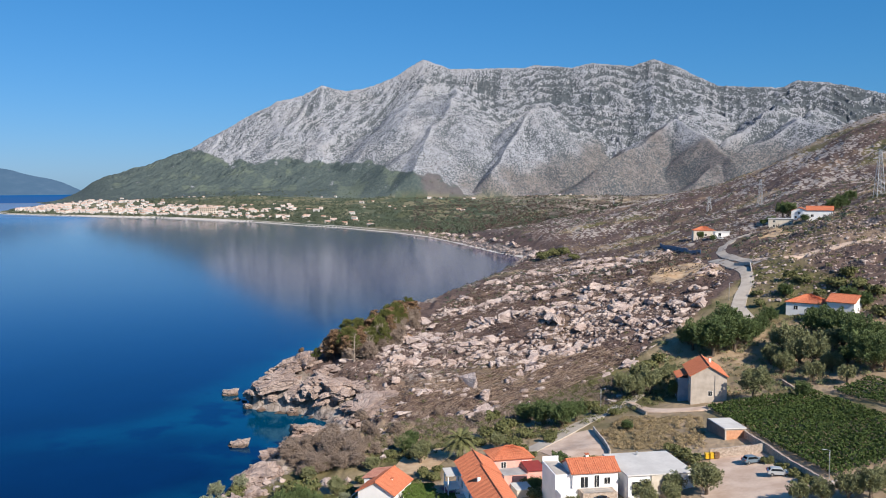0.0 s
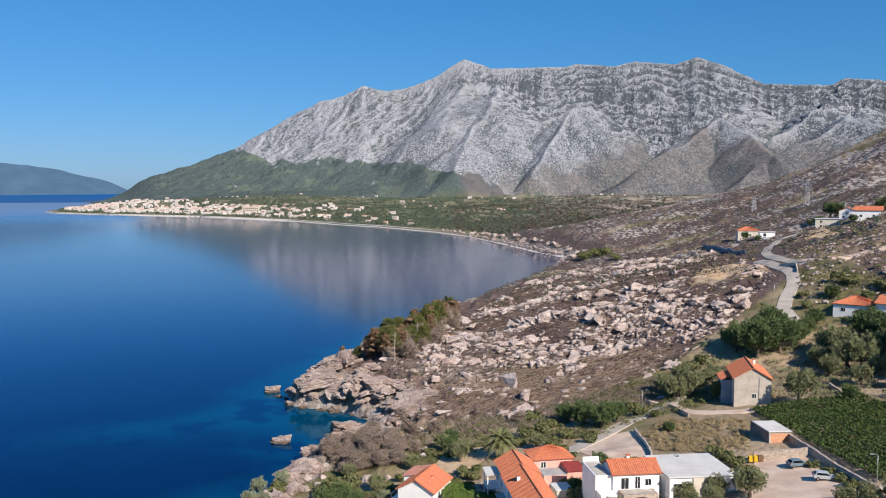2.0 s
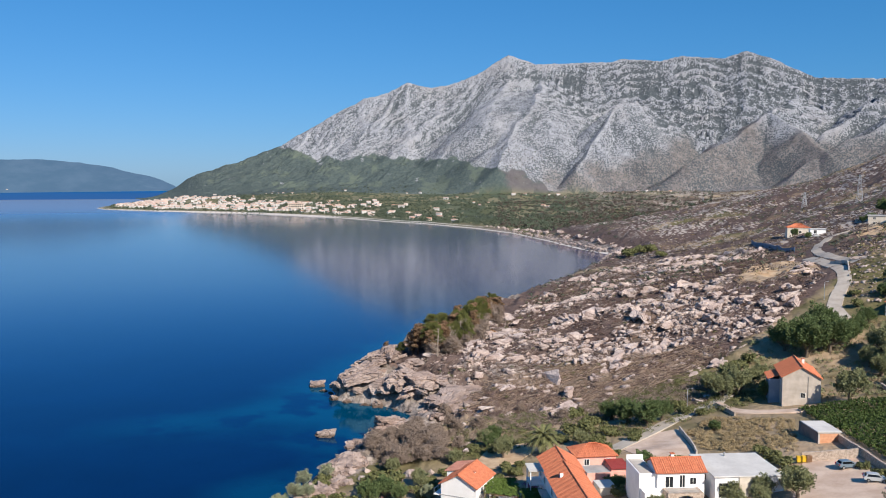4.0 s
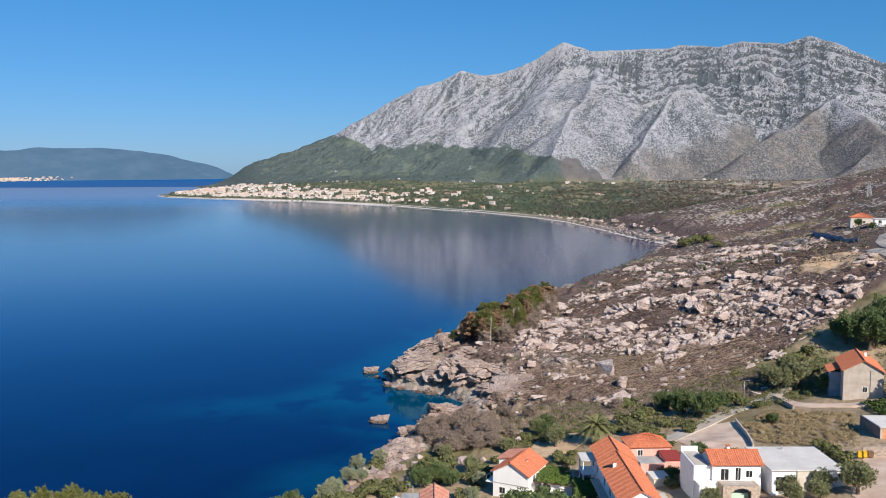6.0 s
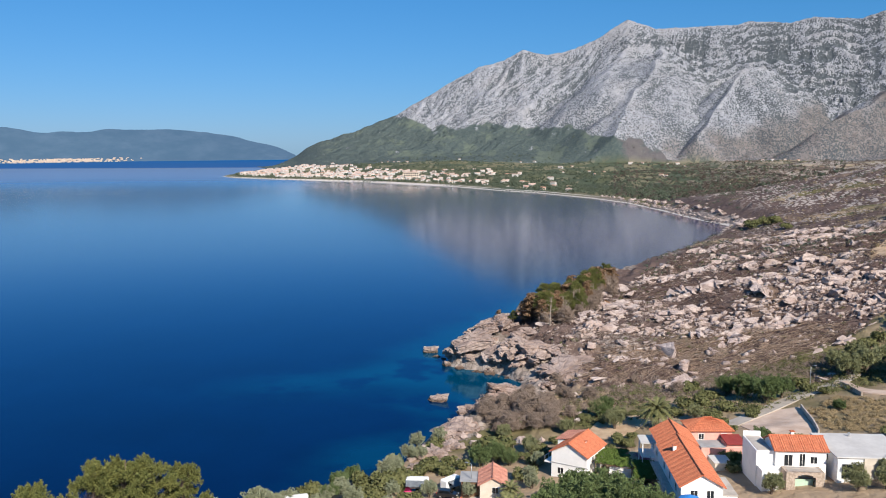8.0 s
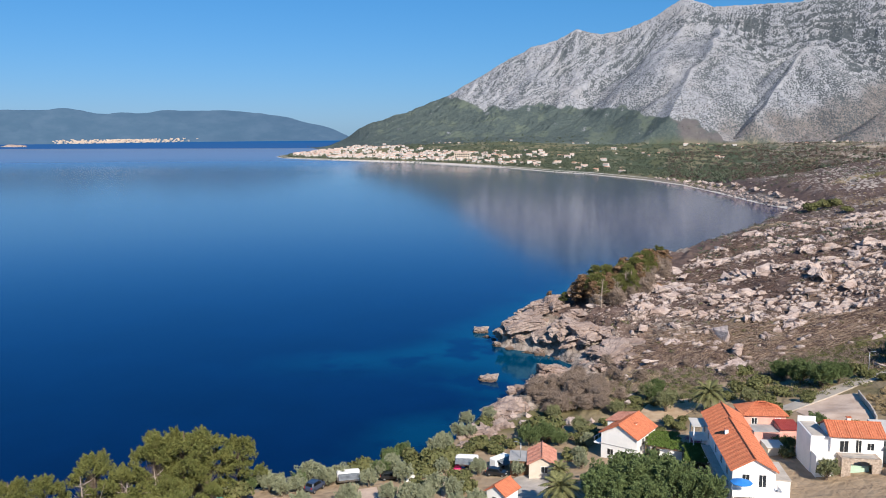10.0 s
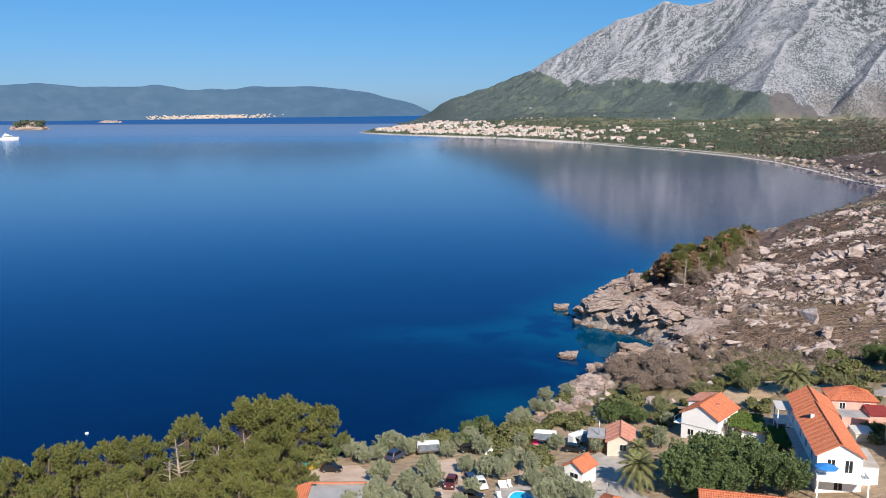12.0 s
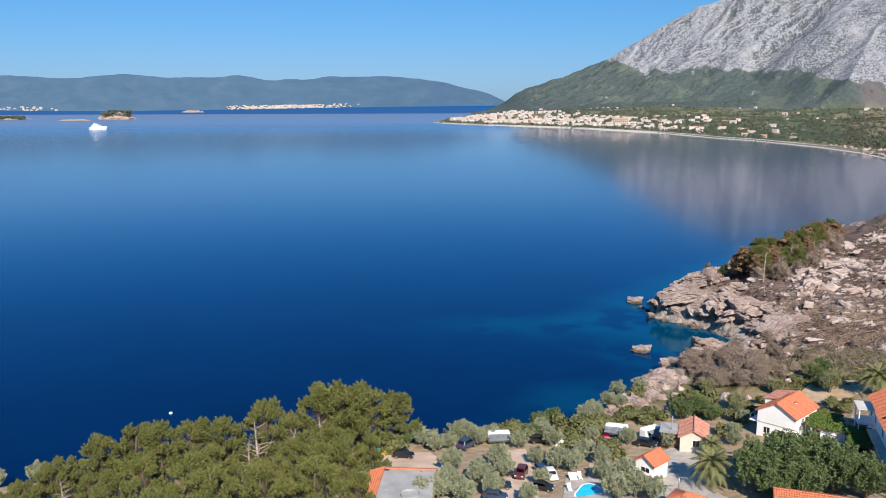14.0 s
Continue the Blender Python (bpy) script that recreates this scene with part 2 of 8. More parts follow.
def add_attr(me, name, values):
    me.attributes.new(name, "FLOAT", "POINT").data.foreach_set("value", values.astype(np.float32))


def polar(azs, rs):
    """A polar net round the foot of the camera: x, y and the quads."""
    a, r = np.meshgrid(np.radians(azs), rs)
    na = len(azs)
    i = (np.arange(len(rs) - 1)[:, None] * na + np.arange(na - 1)[None]).ravel()
    return (r * np.sin(a)).ravel(), (r * np.cos(a)).ravel(), np.stack((i, i + 1, i + na + 1, i + na), 1)


# ---- materials of the setting ----
def ground_material():
    m = Mat("ground", 0.92, 0.15)
    up, burnt, bare, grass, speck, fire = (m.attr(n) for n in ("face", "burnt", "rock", "grass", "scrub", "fire"))
    n1, n2, n3 = m.noise(0.35, 6), m.noise(0.05, 5), m.noise(2.2, 5)
    dirt = m.mix(n1, (0.27, 0.19, 0.12), (0.46, 0.355, 0.25))
    ash = m.mix(n1, (0.058, 0.04, 0.037), (0.165, 0.115, 0.1))
    ash = m.mix(m.ramp(n3, 0.5, 0.72, 0.0, 0.7), ash, (0.2, 0.148, 0.126))
    ash = m.mix(m.ramp(m.noise(0.11, 7, 0.7), 0.52, 0.68, 0.0, 0.5), ash, (0.215, 0.15, 0.128))
    ash = m.mix(m.ramp(m.noise(0.018, 6, 0.65), 0.54, 0.68, 0.0, 0.5), ash, (0.29, 0.205, 0.135))
    green = m.mix(n1, (0.075, 0.08, 0.03), (0.2, 0.165, 0.08))
    stone = m.mix(m.ramp(n1, 0.3, 0.7), (0.16, 0.13, 0.11), (0.42, 0.35, 0.305))
    stone = m.mix(m.ramp(m.voronoi(0.5, "DISTANCE_TO_EDGE"), 0.06, 0.0, 0.0, 0.7), stone, (0.05, 0.04, 0.035))
    c = m.mix(m.ramp(m.math("ADD", grass, m.math("MULTIPLY", n2, 0.5)), 0.5, 0.9), dirt, green)
    c = m.mix(m.ramp(m.math("ADD", burnt, m.math("MULTIPLY", n1, 0.5)), 0.55, 0.85), c, ash)
    c = m.mix(m.ramp(m.math("ADD", bare, m.math("MULTIPLY", m.math("SUBTRACT", n3, 0.5), 1.2)), 0.45, 0.6), c, stone)
    bank = m.math("ADD", m.attr("ochre"), m.math("MULTIPLY", m.math("SUBTRACT", n2, 0.5), 0.7))  # a bare earth bank below the road
    c = m.mix(m.ramp(bank, 0.28, 0.46), c, m.mix(n3, (0.36, 0.235, 0.14), (0.52, 0.36, 0.22)))
    # limestone ledges that show through the burnt plain
    karst = m.math("SUBTRACT", m.ramp(m.noise(0.012, 5, 0.7), 0.36, 0.62, 0.1, 0.62), m.voronoi(0.28, vec=m.scaled(m.pos, (1.0, 0.6, 1.0))))
    c = m.mix(m.math("MULTIPLY", m.ramp(karst, -0.08, 0.1), m.attr("karst")), c, m.mix(n3, (0.3, 0.255, 0.225), (0.5, 0.44, 0.395)))
    # parcels of the plain: straw, olive groves, fallow and burnt plots
    plot = m.t.nodes.new("ShaderNodeTexVoronoi")
    m.link(m.scaled(m.pos, (1.0, 0.55, 0.0)), plot.inputs["Vector"])
    plot.inputs["Scale"].default_value = 0.02
    lot = m.t.nodes.new("ShaderNodeSeparateXYZ")
    m.link(plot.outputs["Color"], lot.inputs[0])
    crop = m.mix(m.ramp(lot.outputs[0], 0.5, 0.62), m.mix(n1, (0.048, 0.07, 0.046), (0.1, 0.12, 0.078)), m.mix(n1, (0.12, 0.125, 0.08), (0.25, 0.22, 0.145)))
    c = m.mix(m.math("MULTIPLY", m.attr("plots"), m.ramp(lot.outputs[1], 0.3, 0.5, 0.65, 0.95)), c, crop)
    # the range: pale limestone set with dark round bushes on ledges and in gullies, where they also paint shade
    fine = m.noise(0.05, 6, 0.7, m.scaled(m.pos, (1.0, 1.0, 0.55)))
    # haze blue is mixed into the stone, bush and glade colours below
    lime = m.mix(m.ramp(fine, 0.33, 0.66), (0.24, 0.25, 0.277), (0.382, 0.391, 0.42))
    lime = m.mix(m.ramp(m.noise(0.006, 4, 0.6), 0.45, 0.7, 0.0, 0.35), lime, (0.33, 0.315, 0.31))
    scar = m.mix(m.ramp(m.noise(0.07, 5, 0.7), 0.3, 0.7), (0.1, 0.088, 0.085), (0.25, 0.222, 0.208))
    lime = m.mix(m.ramp(m.math("ADD", fire, m.math("MULTIPLY", m.noise(0.012, 4), 0.5)), 0.45, 0.95, 0.0, 0.9), lime, scar)
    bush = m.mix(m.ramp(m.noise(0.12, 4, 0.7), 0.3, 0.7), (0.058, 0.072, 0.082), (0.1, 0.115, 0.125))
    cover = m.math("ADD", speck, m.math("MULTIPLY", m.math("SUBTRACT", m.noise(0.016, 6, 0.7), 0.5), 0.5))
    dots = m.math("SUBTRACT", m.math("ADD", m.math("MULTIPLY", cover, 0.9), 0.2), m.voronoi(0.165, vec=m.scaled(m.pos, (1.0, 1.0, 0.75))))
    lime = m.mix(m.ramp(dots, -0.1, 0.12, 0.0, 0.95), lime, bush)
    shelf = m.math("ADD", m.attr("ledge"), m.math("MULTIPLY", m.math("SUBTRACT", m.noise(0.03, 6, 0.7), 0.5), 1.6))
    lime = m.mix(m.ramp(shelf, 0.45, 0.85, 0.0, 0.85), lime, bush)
    glade = m.mix(m.ramp(m.noise(0.1, 5, 0.75), 0.3, 0.7), (0.058, 0.082, 0.085), (0.1, 0.124, 0.115))
    glade = m.mix(m.ramp(m.math("ADD", m.noise(0.008, 5, 0.7), m.math("MULTIPLY", lot.outputs[2], 0.08)), 0.56, 0.66, 0.0, 0.75), glade, (0.13, 0.158, 0.125))
    glade = m.mix(m.ramp(m.math("ADD", m.attr("fire"), m.math("SUBTRACT", m.noise(0.01, 5, 0.7), 0.5)), 0.3, 0.5, 0.0, 0.75), glade, m.mix(n2, (0.1, 0.085, 0.095), (0.17, 0.145, 0.15)))
    lime = m.mix(m.math("MULTIPLY", m.ramp(m.attr("apron"), 0.3, 0.7), m.ramp(m.noise(0.014, 8, 0.75), 0.68, 0.6)), lime, glade)
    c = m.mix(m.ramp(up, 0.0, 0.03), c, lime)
    m.color(c)
    h = m.math("ADD", m.noise(0.6, 6), m.math("MULTIPLY", m.noise(0.06, 8, 0.75), m.math("MULTIPLY", m.ramp(up, 0.0, 0.1), 16.0)))
    m.bump(h, 0.8, 0.8)
    return m.m


def sea_material():
    """Still water: a dark body colour under a mirror that grows with the slant of sight."""
    m = Mat("sea", 0.1, 0.0)
    n = m.noise(0.03, 4)
    weed = m.ramp(m.noise(0.05, 5, 0.6), 0.5, 0.62)
    # body brightens and mirror pales with distance, adding sky reflection by colour
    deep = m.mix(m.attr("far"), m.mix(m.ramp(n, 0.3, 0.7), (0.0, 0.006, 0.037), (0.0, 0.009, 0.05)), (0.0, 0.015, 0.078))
    shoal = m.mix(weed, (0.0, 0.048, 0.105), (0.0, 0.016, 0.064))
    c = m.mix(m.ramp(m.math("ADD", m.attr("shelf"), m.math("MULTIPLY", m.math("SUBTRACT", n, 0.5), 0.6)), 0.15, 1.0), deep, shoal)
    body = m.t.nodes.new("ShaderNodeBsdfDiffuse")
    m.put(body.inputs["Color"], m.mix(m.attr("open"), c, (0.0, 0.075, 0.24)))  # ruffled open water beyond the calm, reflected sky put into its body colour
    gloss = m.t.nodes.new("ShaderNodeBsdfGlossy")
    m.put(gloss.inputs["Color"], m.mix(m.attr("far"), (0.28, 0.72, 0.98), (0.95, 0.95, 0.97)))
    m.put(gloss.inputs["Roughness"], m.math("ADD", m.ramp(m.attr("ruffled"), 0.0, 1.0, 0.1, 0.36), m.math("MULTIPLY", m.attr("open"), 0.4)))
    v = m.scaled(m.pos, (1.0, 0.45, 1.0))
    h = m.math("ADD", m.noise(0.9, 3, 0.5, v), m.math("MULTIPLY", m.noise(0.12, 3, 0.5, v), 1.5))
    m.bump(h, 0.05, 0.3)
    ripple = m.b.inputs["Normal"].links[0].from_socket
    slant = m.t.nodes.new("ShaderNodeFresnel")
    slant.inputs["IOR"].default_value = 1.34
    join = m.t.nodes.new("ShaderNodeMixShader")
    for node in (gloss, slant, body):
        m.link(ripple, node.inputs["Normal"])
    # open water hardly mirrors; its body colour carries the reflected sky
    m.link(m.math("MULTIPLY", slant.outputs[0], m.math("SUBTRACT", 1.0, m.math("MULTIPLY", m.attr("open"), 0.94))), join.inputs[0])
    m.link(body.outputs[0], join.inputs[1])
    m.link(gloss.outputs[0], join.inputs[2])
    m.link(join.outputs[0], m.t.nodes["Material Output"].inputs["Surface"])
    m.t.nodes.remove(m.b)
    return m.m


def build_ground():
    near = np.unique(np.round(np.concatenate((np.arange(-180, -60, 4.0), np.arange(-60, 32, 0.11), np.arange(32, 181, 4.0), [180.0])), 4))
    nets = ((near, np.concatenate(([0.01, 30, 60], np.arange(90, 480, 1.35), 480 * 1.0062 ** np.arange(0, 339), [3902.0]))),
            (np.arange(-28, 32.01, 0.055), np.concatenate((np.arange(3902, 6060, 6.6), [6150.0, 6400.0, 7000.0]))),
            (np.arange(32, 181, 4.0), np.arange(3902, 7100, 200.0)))
    xs, ys, fs, n = [], [], [], 0
    for azs, rs in nets:
        x, y, f = polar(azs, rs)
        xs.append(x), ys.append(y), fs.append(f + n)
        n += len(x)
    x, y, f = np.concatenate(xs), np.concatenate(ys), np.concatenate(fs)
    d = inland(x, y)
    z, up, gap, ledge = height(x, y, d)
    r = np.hypot(x, y)
    keep = (d[f] > -45).any(1) & (r[f] > 0.005).any(1)
    # hollows of the range: denser scrub colour there also darkens them as shade would
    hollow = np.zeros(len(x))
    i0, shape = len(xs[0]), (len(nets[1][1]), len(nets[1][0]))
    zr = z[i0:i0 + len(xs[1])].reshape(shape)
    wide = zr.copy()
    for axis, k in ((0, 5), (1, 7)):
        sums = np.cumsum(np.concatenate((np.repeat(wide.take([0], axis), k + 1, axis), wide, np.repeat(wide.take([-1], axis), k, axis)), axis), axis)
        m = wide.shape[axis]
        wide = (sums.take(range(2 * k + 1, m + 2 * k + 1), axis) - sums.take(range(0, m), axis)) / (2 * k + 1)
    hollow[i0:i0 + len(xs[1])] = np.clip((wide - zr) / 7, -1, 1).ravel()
    f = f[keep]
    used = np.unique(f)
    back = np.zeros(len(x), int)
    back[used] = np.arange(len(used))
    x, y, z, up, d, r, gap, ledge, hollow = (q[used] for q in (x, y, z, up, d, r, gap, ledge, hollow))
    az = np.degrees(np.arctan2(x, y))
    me = grid_mesh("ground", np.stack(squeeze(x, y, z), 1), back[f])
    slope = step(215, 250, y + 0.14 * x + 9 * fbm(x / 18, y / 18, 3, 71) - 22 * step(10, 50, x))
    burnt = slope * (1 - 0.15 * step(1200, 2600, r)) * (0.8 + (0.35 + 0.5 * step(350, 600, r)) * fbm(x / 95, y / 60, 5, 73))
    burnt = np.where(r > 1100, burnt * step(-2, 4, az), burnt)
    lee = step(-2, 12, ((x - 36) * 77.1 - (y - 247.4) * 73.7) / 106.7) * (1 - step(320, 370, y)) * (1 - 0.8 * step(124, 146, x))  # the gardens beside the slope
    burnt = burnt * (1 - 0.85 * lee)
    shore = step(-3, 1, d) * (1 - step(6, 17, d + 5 * fbm(x / 12, y / 12, 2, 79)))
    bare = shore * (1 - step(1000, 1400, r)) * step(178, 190, y) + 0.36 * slope * (1 - step(700, 1100, r)) * (0.6 + fbm(x / 30, y / 30, 3, 83)) + shore * step(1200, 1400, r) * 0.8
    grass = 0.45 + 0.4 * fbm(x / 40, y / 40, 4, 89) + 0.55 * step(1000, 1700, r) * (1 - step(-3, 8, az)) + 0.3 * step(172, 185, y) * (1 - step(205, 228, y)) * (1 - step(20, 60, x))
    grass = grass - 0.15 * lee - 0.45 * (1 - step(168, 182, y)) * (1 - step(60, 90, x)) + 0.25 * (1 - step(160, 178, y)) * (1 - step(-95, -70, x))
    plots = step(1100, 1700, r) * (1 - 0.7 * step(2, 9, az + 3 * fbm(az, r / 400, 3, 95)))
    rise = (z - EYE) / r
    # the wooded apron: its upper edge falls from the western shoulder to the foot of the pale cone
    edge = np.interp(az, (-30, -19, -16.8, -15.6, -14, -12.3, -9.3, -7.4, -5, -3.4, -2.4, -0.5, 1.0, 2.0), (0.06, 0.06, 0.05, 0.044, 0.03, 0.031, 0.035, 0.034, 0.035, 0.028, 0.022, 0.02, 0.006, -0.02))
    apron = 1 - step(-0.004, 0.004, rise - edge + 0.006 * fbm(az / 1.1, up * 6, 4, 98))
    belt_up = np.exp(-((rise - np.interp(az, (-2.5, -0.6, 2.1, 6, 14, 28), (0.124, 0.131, 0.124, 0.118, 0.104, 0.085))) / 0.006) ** 2) * step(-3, -1.2, az)
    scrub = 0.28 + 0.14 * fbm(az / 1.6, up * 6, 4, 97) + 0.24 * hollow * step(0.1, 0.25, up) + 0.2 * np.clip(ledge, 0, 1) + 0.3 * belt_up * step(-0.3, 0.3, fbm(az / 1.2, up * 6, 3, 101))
    upper = step(0, 40, -gap) * step(2.5, 6, az)  # the wall behind the cones
    scrub = scrub + 0.08 * upper + 0.03 * step(1, 4, az) + 0.12 * (1 - step(-17.5, -14.5, az)) + 0.12 * step(16, 24, az) * upper
    fire = (1 - step(0.02, 0.1, rise + 0.02 * fbm(az / 2, up * 5, 3, 103))) * (0.3 * step(2, 8, az) + 0.5 * step(7.5, 11, az)) * step(-20, 20, gap) + 0.6 * (1 - step(0.0, 0.05, rise + 0.012 * fbm(az / 1.3, up * 9, 3, 104))) * step(-5.5, 0.5, az)
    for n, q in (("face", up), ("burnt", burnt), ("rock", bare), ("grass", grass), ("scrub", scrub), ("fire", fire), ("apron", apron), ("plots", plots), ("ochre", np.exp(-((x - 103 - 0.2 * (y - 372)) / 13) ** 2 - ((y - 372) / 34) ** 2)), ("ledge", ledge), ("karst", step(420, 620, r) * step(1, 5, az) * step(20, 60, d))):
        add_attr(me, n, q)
    me.materials.append(ground_material())
    tagged(new("ground", me), "rocky Mediterranean coast rising to a grey limestone range", "ground", kind="structure")


def build_sea():
    azs = np.arange(-180, 180.1, 1.0)
    rs = np.concatenate(([0.01, 40], np.arange(80, 420, 5), 420 * 1.035 ** np.arange(0, 150)))
    x, y, f = polar(azs, rs)
    d = inland(x, y)
    me = grid_mesh("sea", np.stack(squeeze(x, y, 0 * x), 1), f)
    rim = (1 - step(1, 42, -d)) * (1 - step(420, 700, np.hypot(x, y))) * (0.35 * step(100, 170, y) + 0.65 * step(185, 235, y))
    bank = np.exp(-(((x + 98) * 0.9 + (y - 240) * 0.42) / 40) ** 2 - (((y - 240) * 0.9 - (x + 98) * 0.42) / 20) ** 2)  # a pale sandbank off the cape
    cove = np.exp(-((x + 62) / 16) ** 2 - ((y - 182) / 14) ** 2)
    meadow = np.exp(-(((x + 78) * 0.9 + (y - 204) * 0.4) / 26) ** 2 - (((y - 204) * 0.9 - (x + 78) * 0.4) / 8) ** 2)  # dark sea-grass between them
    add_attr(me, "shelf", np.clip(np.maximum(rim, 0) + 0.62 * bank + 0.45 * cove - 0.75 * meadow, 0, 1))
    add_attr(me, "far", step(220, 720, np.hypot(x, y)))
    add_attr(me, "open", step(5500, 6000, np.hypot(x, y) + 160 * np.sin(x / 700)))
    add_attr(me, "ruffled", step(1300, 3600, np.hypot(x, y)) * (1 - step(-24, -20, np.degrees(np.arctan2(x, y)))))
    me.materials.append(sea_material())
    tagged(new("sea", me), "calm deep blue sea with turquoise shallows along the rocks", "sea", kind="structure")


build_ground()
build_sea()

ISLE_AZ = (-75, -62, -54.18, -52.68, -50.84, -49.57, -47.45, -46.14, -44.63, -43.08, -41.7, -40.46, -39.75, -38.69, -37.61, -37.06, -35.97, -35.24, -34.32, -33.03, -30.99, -28.76, -27.11, -25.77, -24.27, -23.33, -22.4)
ISLE_UP = (0.02, 0.03, 0.0283, 0.0281, 0.0255, 0.0281, 0.0314, 0.0298, 0.0276, 0.029, 0.0279, 0.0318, 0.0294, 0.0251, 0.0264, 0.027, 0.0258, 0.029, 0.031, 0.0291, 0.0311, 0.0272, 0.024, 0.0169, 0.0123, 0.0045, -0.006)


def build_island():
    azs, t = np.arange(-75, -22.3, 0.12), np.linspace(0, 1, 26)
    a, t = np.meshgrid(azs, t)
    base = np.interp(a, (-75, -54, -48, -41, -33, -23), (.0075, .0072, .0083, .007, .0048, .0031))
    d0 = EYE / base
    d = d0 * (1 + 0.35 * t) - 60 * np.maximum(vnoise(a * 2, 0 * a, 4), 0)
    up = np.interp(a, ISLE_AZ, ISLE_UP)
    up = sum(np.interp(a + o, ISLE_AZ, ISLE_UP) for o in (-0.5, -0.25, 0, 0.25, 0.5)) / 5 + 0.0004 * fbm(a * 1.6, 0 * a, 3, 15)
    tan = -base + (up + base) * np.clip(t / 0.9, 0, 1) ** 0.8 * (1 - 0.25 * step(0.92, 1, t)) + 0.0022 * fbm(a * 1.1, t * 3, 4, 9) * step(0.05, 0.3, t) * (1 - step(0.75, 0.9, t))
    z = EYE + d * tan
    x, y = d * np.sin(np.radians(a)), d * np.cos(np.radians(a))
    na = len(azs)
    i = (np.arange(25)[:, None] * na + np.arange(na - 1)[None]).ravel()
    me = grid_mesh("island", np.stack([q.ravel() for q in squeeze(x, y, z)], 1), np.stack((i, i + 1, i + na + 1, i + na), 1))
    m = Mat("hazy_woods", 1.0, 0.0)
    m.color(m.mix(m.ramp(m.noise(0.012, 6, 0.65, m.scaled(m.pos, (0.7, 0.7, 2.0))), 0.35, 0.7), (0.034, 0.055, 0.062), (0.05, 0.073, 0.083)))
    # a blue glow on the slopes stands in for the haze of distance
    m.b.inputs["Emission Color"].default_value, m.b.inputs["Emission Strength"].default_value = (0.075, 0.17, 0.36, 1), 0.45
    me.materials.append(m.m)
    tagged(new("island_backdrop", me), "wooded island across the strait, its blue haze painted as a glow", "island", kind="structure")


build_island()


# ---- builders ----
def mesh_from(name, v, faces, mats=(), smooth=False, slots=None):
    me = bpy.data.meshes.new(name)
    me.from_pydata([tuple(q) for q in v], [], [tuple(q) for q in faces])
    for q in mats:
        me.materials.append(q)
    if smooth:
        me.polygons.foreach_set("use_smooth", np.full(len(me.polygons), True))
    if slots is not None:
        me.polygons.foreach_set("material_index", np.array(slots, np.int32))
    me.update()
    return me


def bm_mesh(name, bm, mat):
    me = bpy.data.meshes.new(name)
    bm.to_mesh(me)
    bm.free()
    if mat:
        me.materials.append(mat)
    return me


def child(name, me, parent, label="", m=None):
    """A mesh as a part under a thing, at a pose in the thing's own space."""
    ob = new(name, me)
    ob.parent = parent
    if m is not None:
        ob.matrix_basis = m
    return tagged(ob, label) if label else ob


def part(name, bm, material, parent, label="", m=None):
    return child(name, bm_mesh(name, bm, material), parent, label, m)


def thing(name, m, label, category, group=""):
    ob = new(name)
    ob.empty_display_size = 0.3
    ob.matrix_basis = m
    return tagged(ob, label, category, group)


def box_into(bm, x0, y0, z0, x1, y1, z1, bevel=0.0):
    made = bmesh.ops.create_cube(bm, size=1.0, matrix=Matrix.Translation(((x0 + x1) / 2, (y0 + y1) / 2, (z0 + z1) / 2)) @ Matrix.Diagonal((abs(x1 - x0), abs(y1 - y0), abs(z1 - z0), 1)))
    if bevel:
        edges = list({e for v in made["verts"] for e in v.link_edges})
        bmesh.ops.bevel(bm, geom=edges, offset=bevel, segments=1, affect="EDGES")


def box_bm(*a, bevel=0.0):
    bm = bmesh.new()
    box_into(bm, *a, bevel=bevel)
    return bm


def tube_into(vs, fs, path, radii, sides=6):
    """A tapered tube along a path, added to lists of places and faces."""
    base = len(vs)
    for i, p in enumerate(path):
        p = Vector(p)
        q = Vector(path[min(i + 1, len(path) - 1)]) - Vector(path[max(i - 1, 0)])
        a = q.orthogonal().normalized()
        b = q.normalized().cross(a)
        for s in range(sides):
            w = 2 * math.pi * s / sides
            vs.append(p + radii[i] * (a * math.cos(w) + b * math.sin(w)))
    for i in range(len(path) - 1):
        for s in range(sides):
            k, n = base + i * sides, (s + 1) % sides
            fs.append((k + s, k + n, k + sides + n, k + sides + s))
    fs.append(tuple(base + (len(path) - 1) * sides + s for s in range(sides)))


# ---- materials of the things ----
def leaf_material(name, dark, light, tint=None):
    m = Mat(name, 0.75, 0.2)
    c = m.mix(m.island(), dark, light)
    c = m.mix(m.ramp(m.noise(0.5, 2), 0.35, 0.65), c, m.mix(0.5, c, tint or light))
    c = m.mix(m.math("MULTIPLY", m.rand(), 0.45), c, m.mix(0.35, dark, light))
    m.color(c)
    m.b.inputs["Subsurface Weight"].default_value = 0.0
    return m.m


def plain_material(name, a, b, scale=0.6, rough=0.85, bump=0.02, spec=0.3, metal=0.0):
    """A painted or mineral surface with grain and stains."""
    m = Mat(name, rough, spec)
    v = m.obj()
    c = m.mix(m.ramp(m.noise(scale, 5, 0.6, v), 0.3, 0.7), a, b)
    c = m.mix(m.math("MULTIPLY", m.ramp(m.noise(scale * 9, 3, 0.6, v), 0.5, 0.8), 0.35), c, tuple(q * 0.7 for q in a))
    m.color(c)
    m.b.inputs["Metallic"].default_value = metal
    if bump:
        m.bump(m.noise(scale * 12, 4, 0.6, v), bump, 0.6)
    return m.m


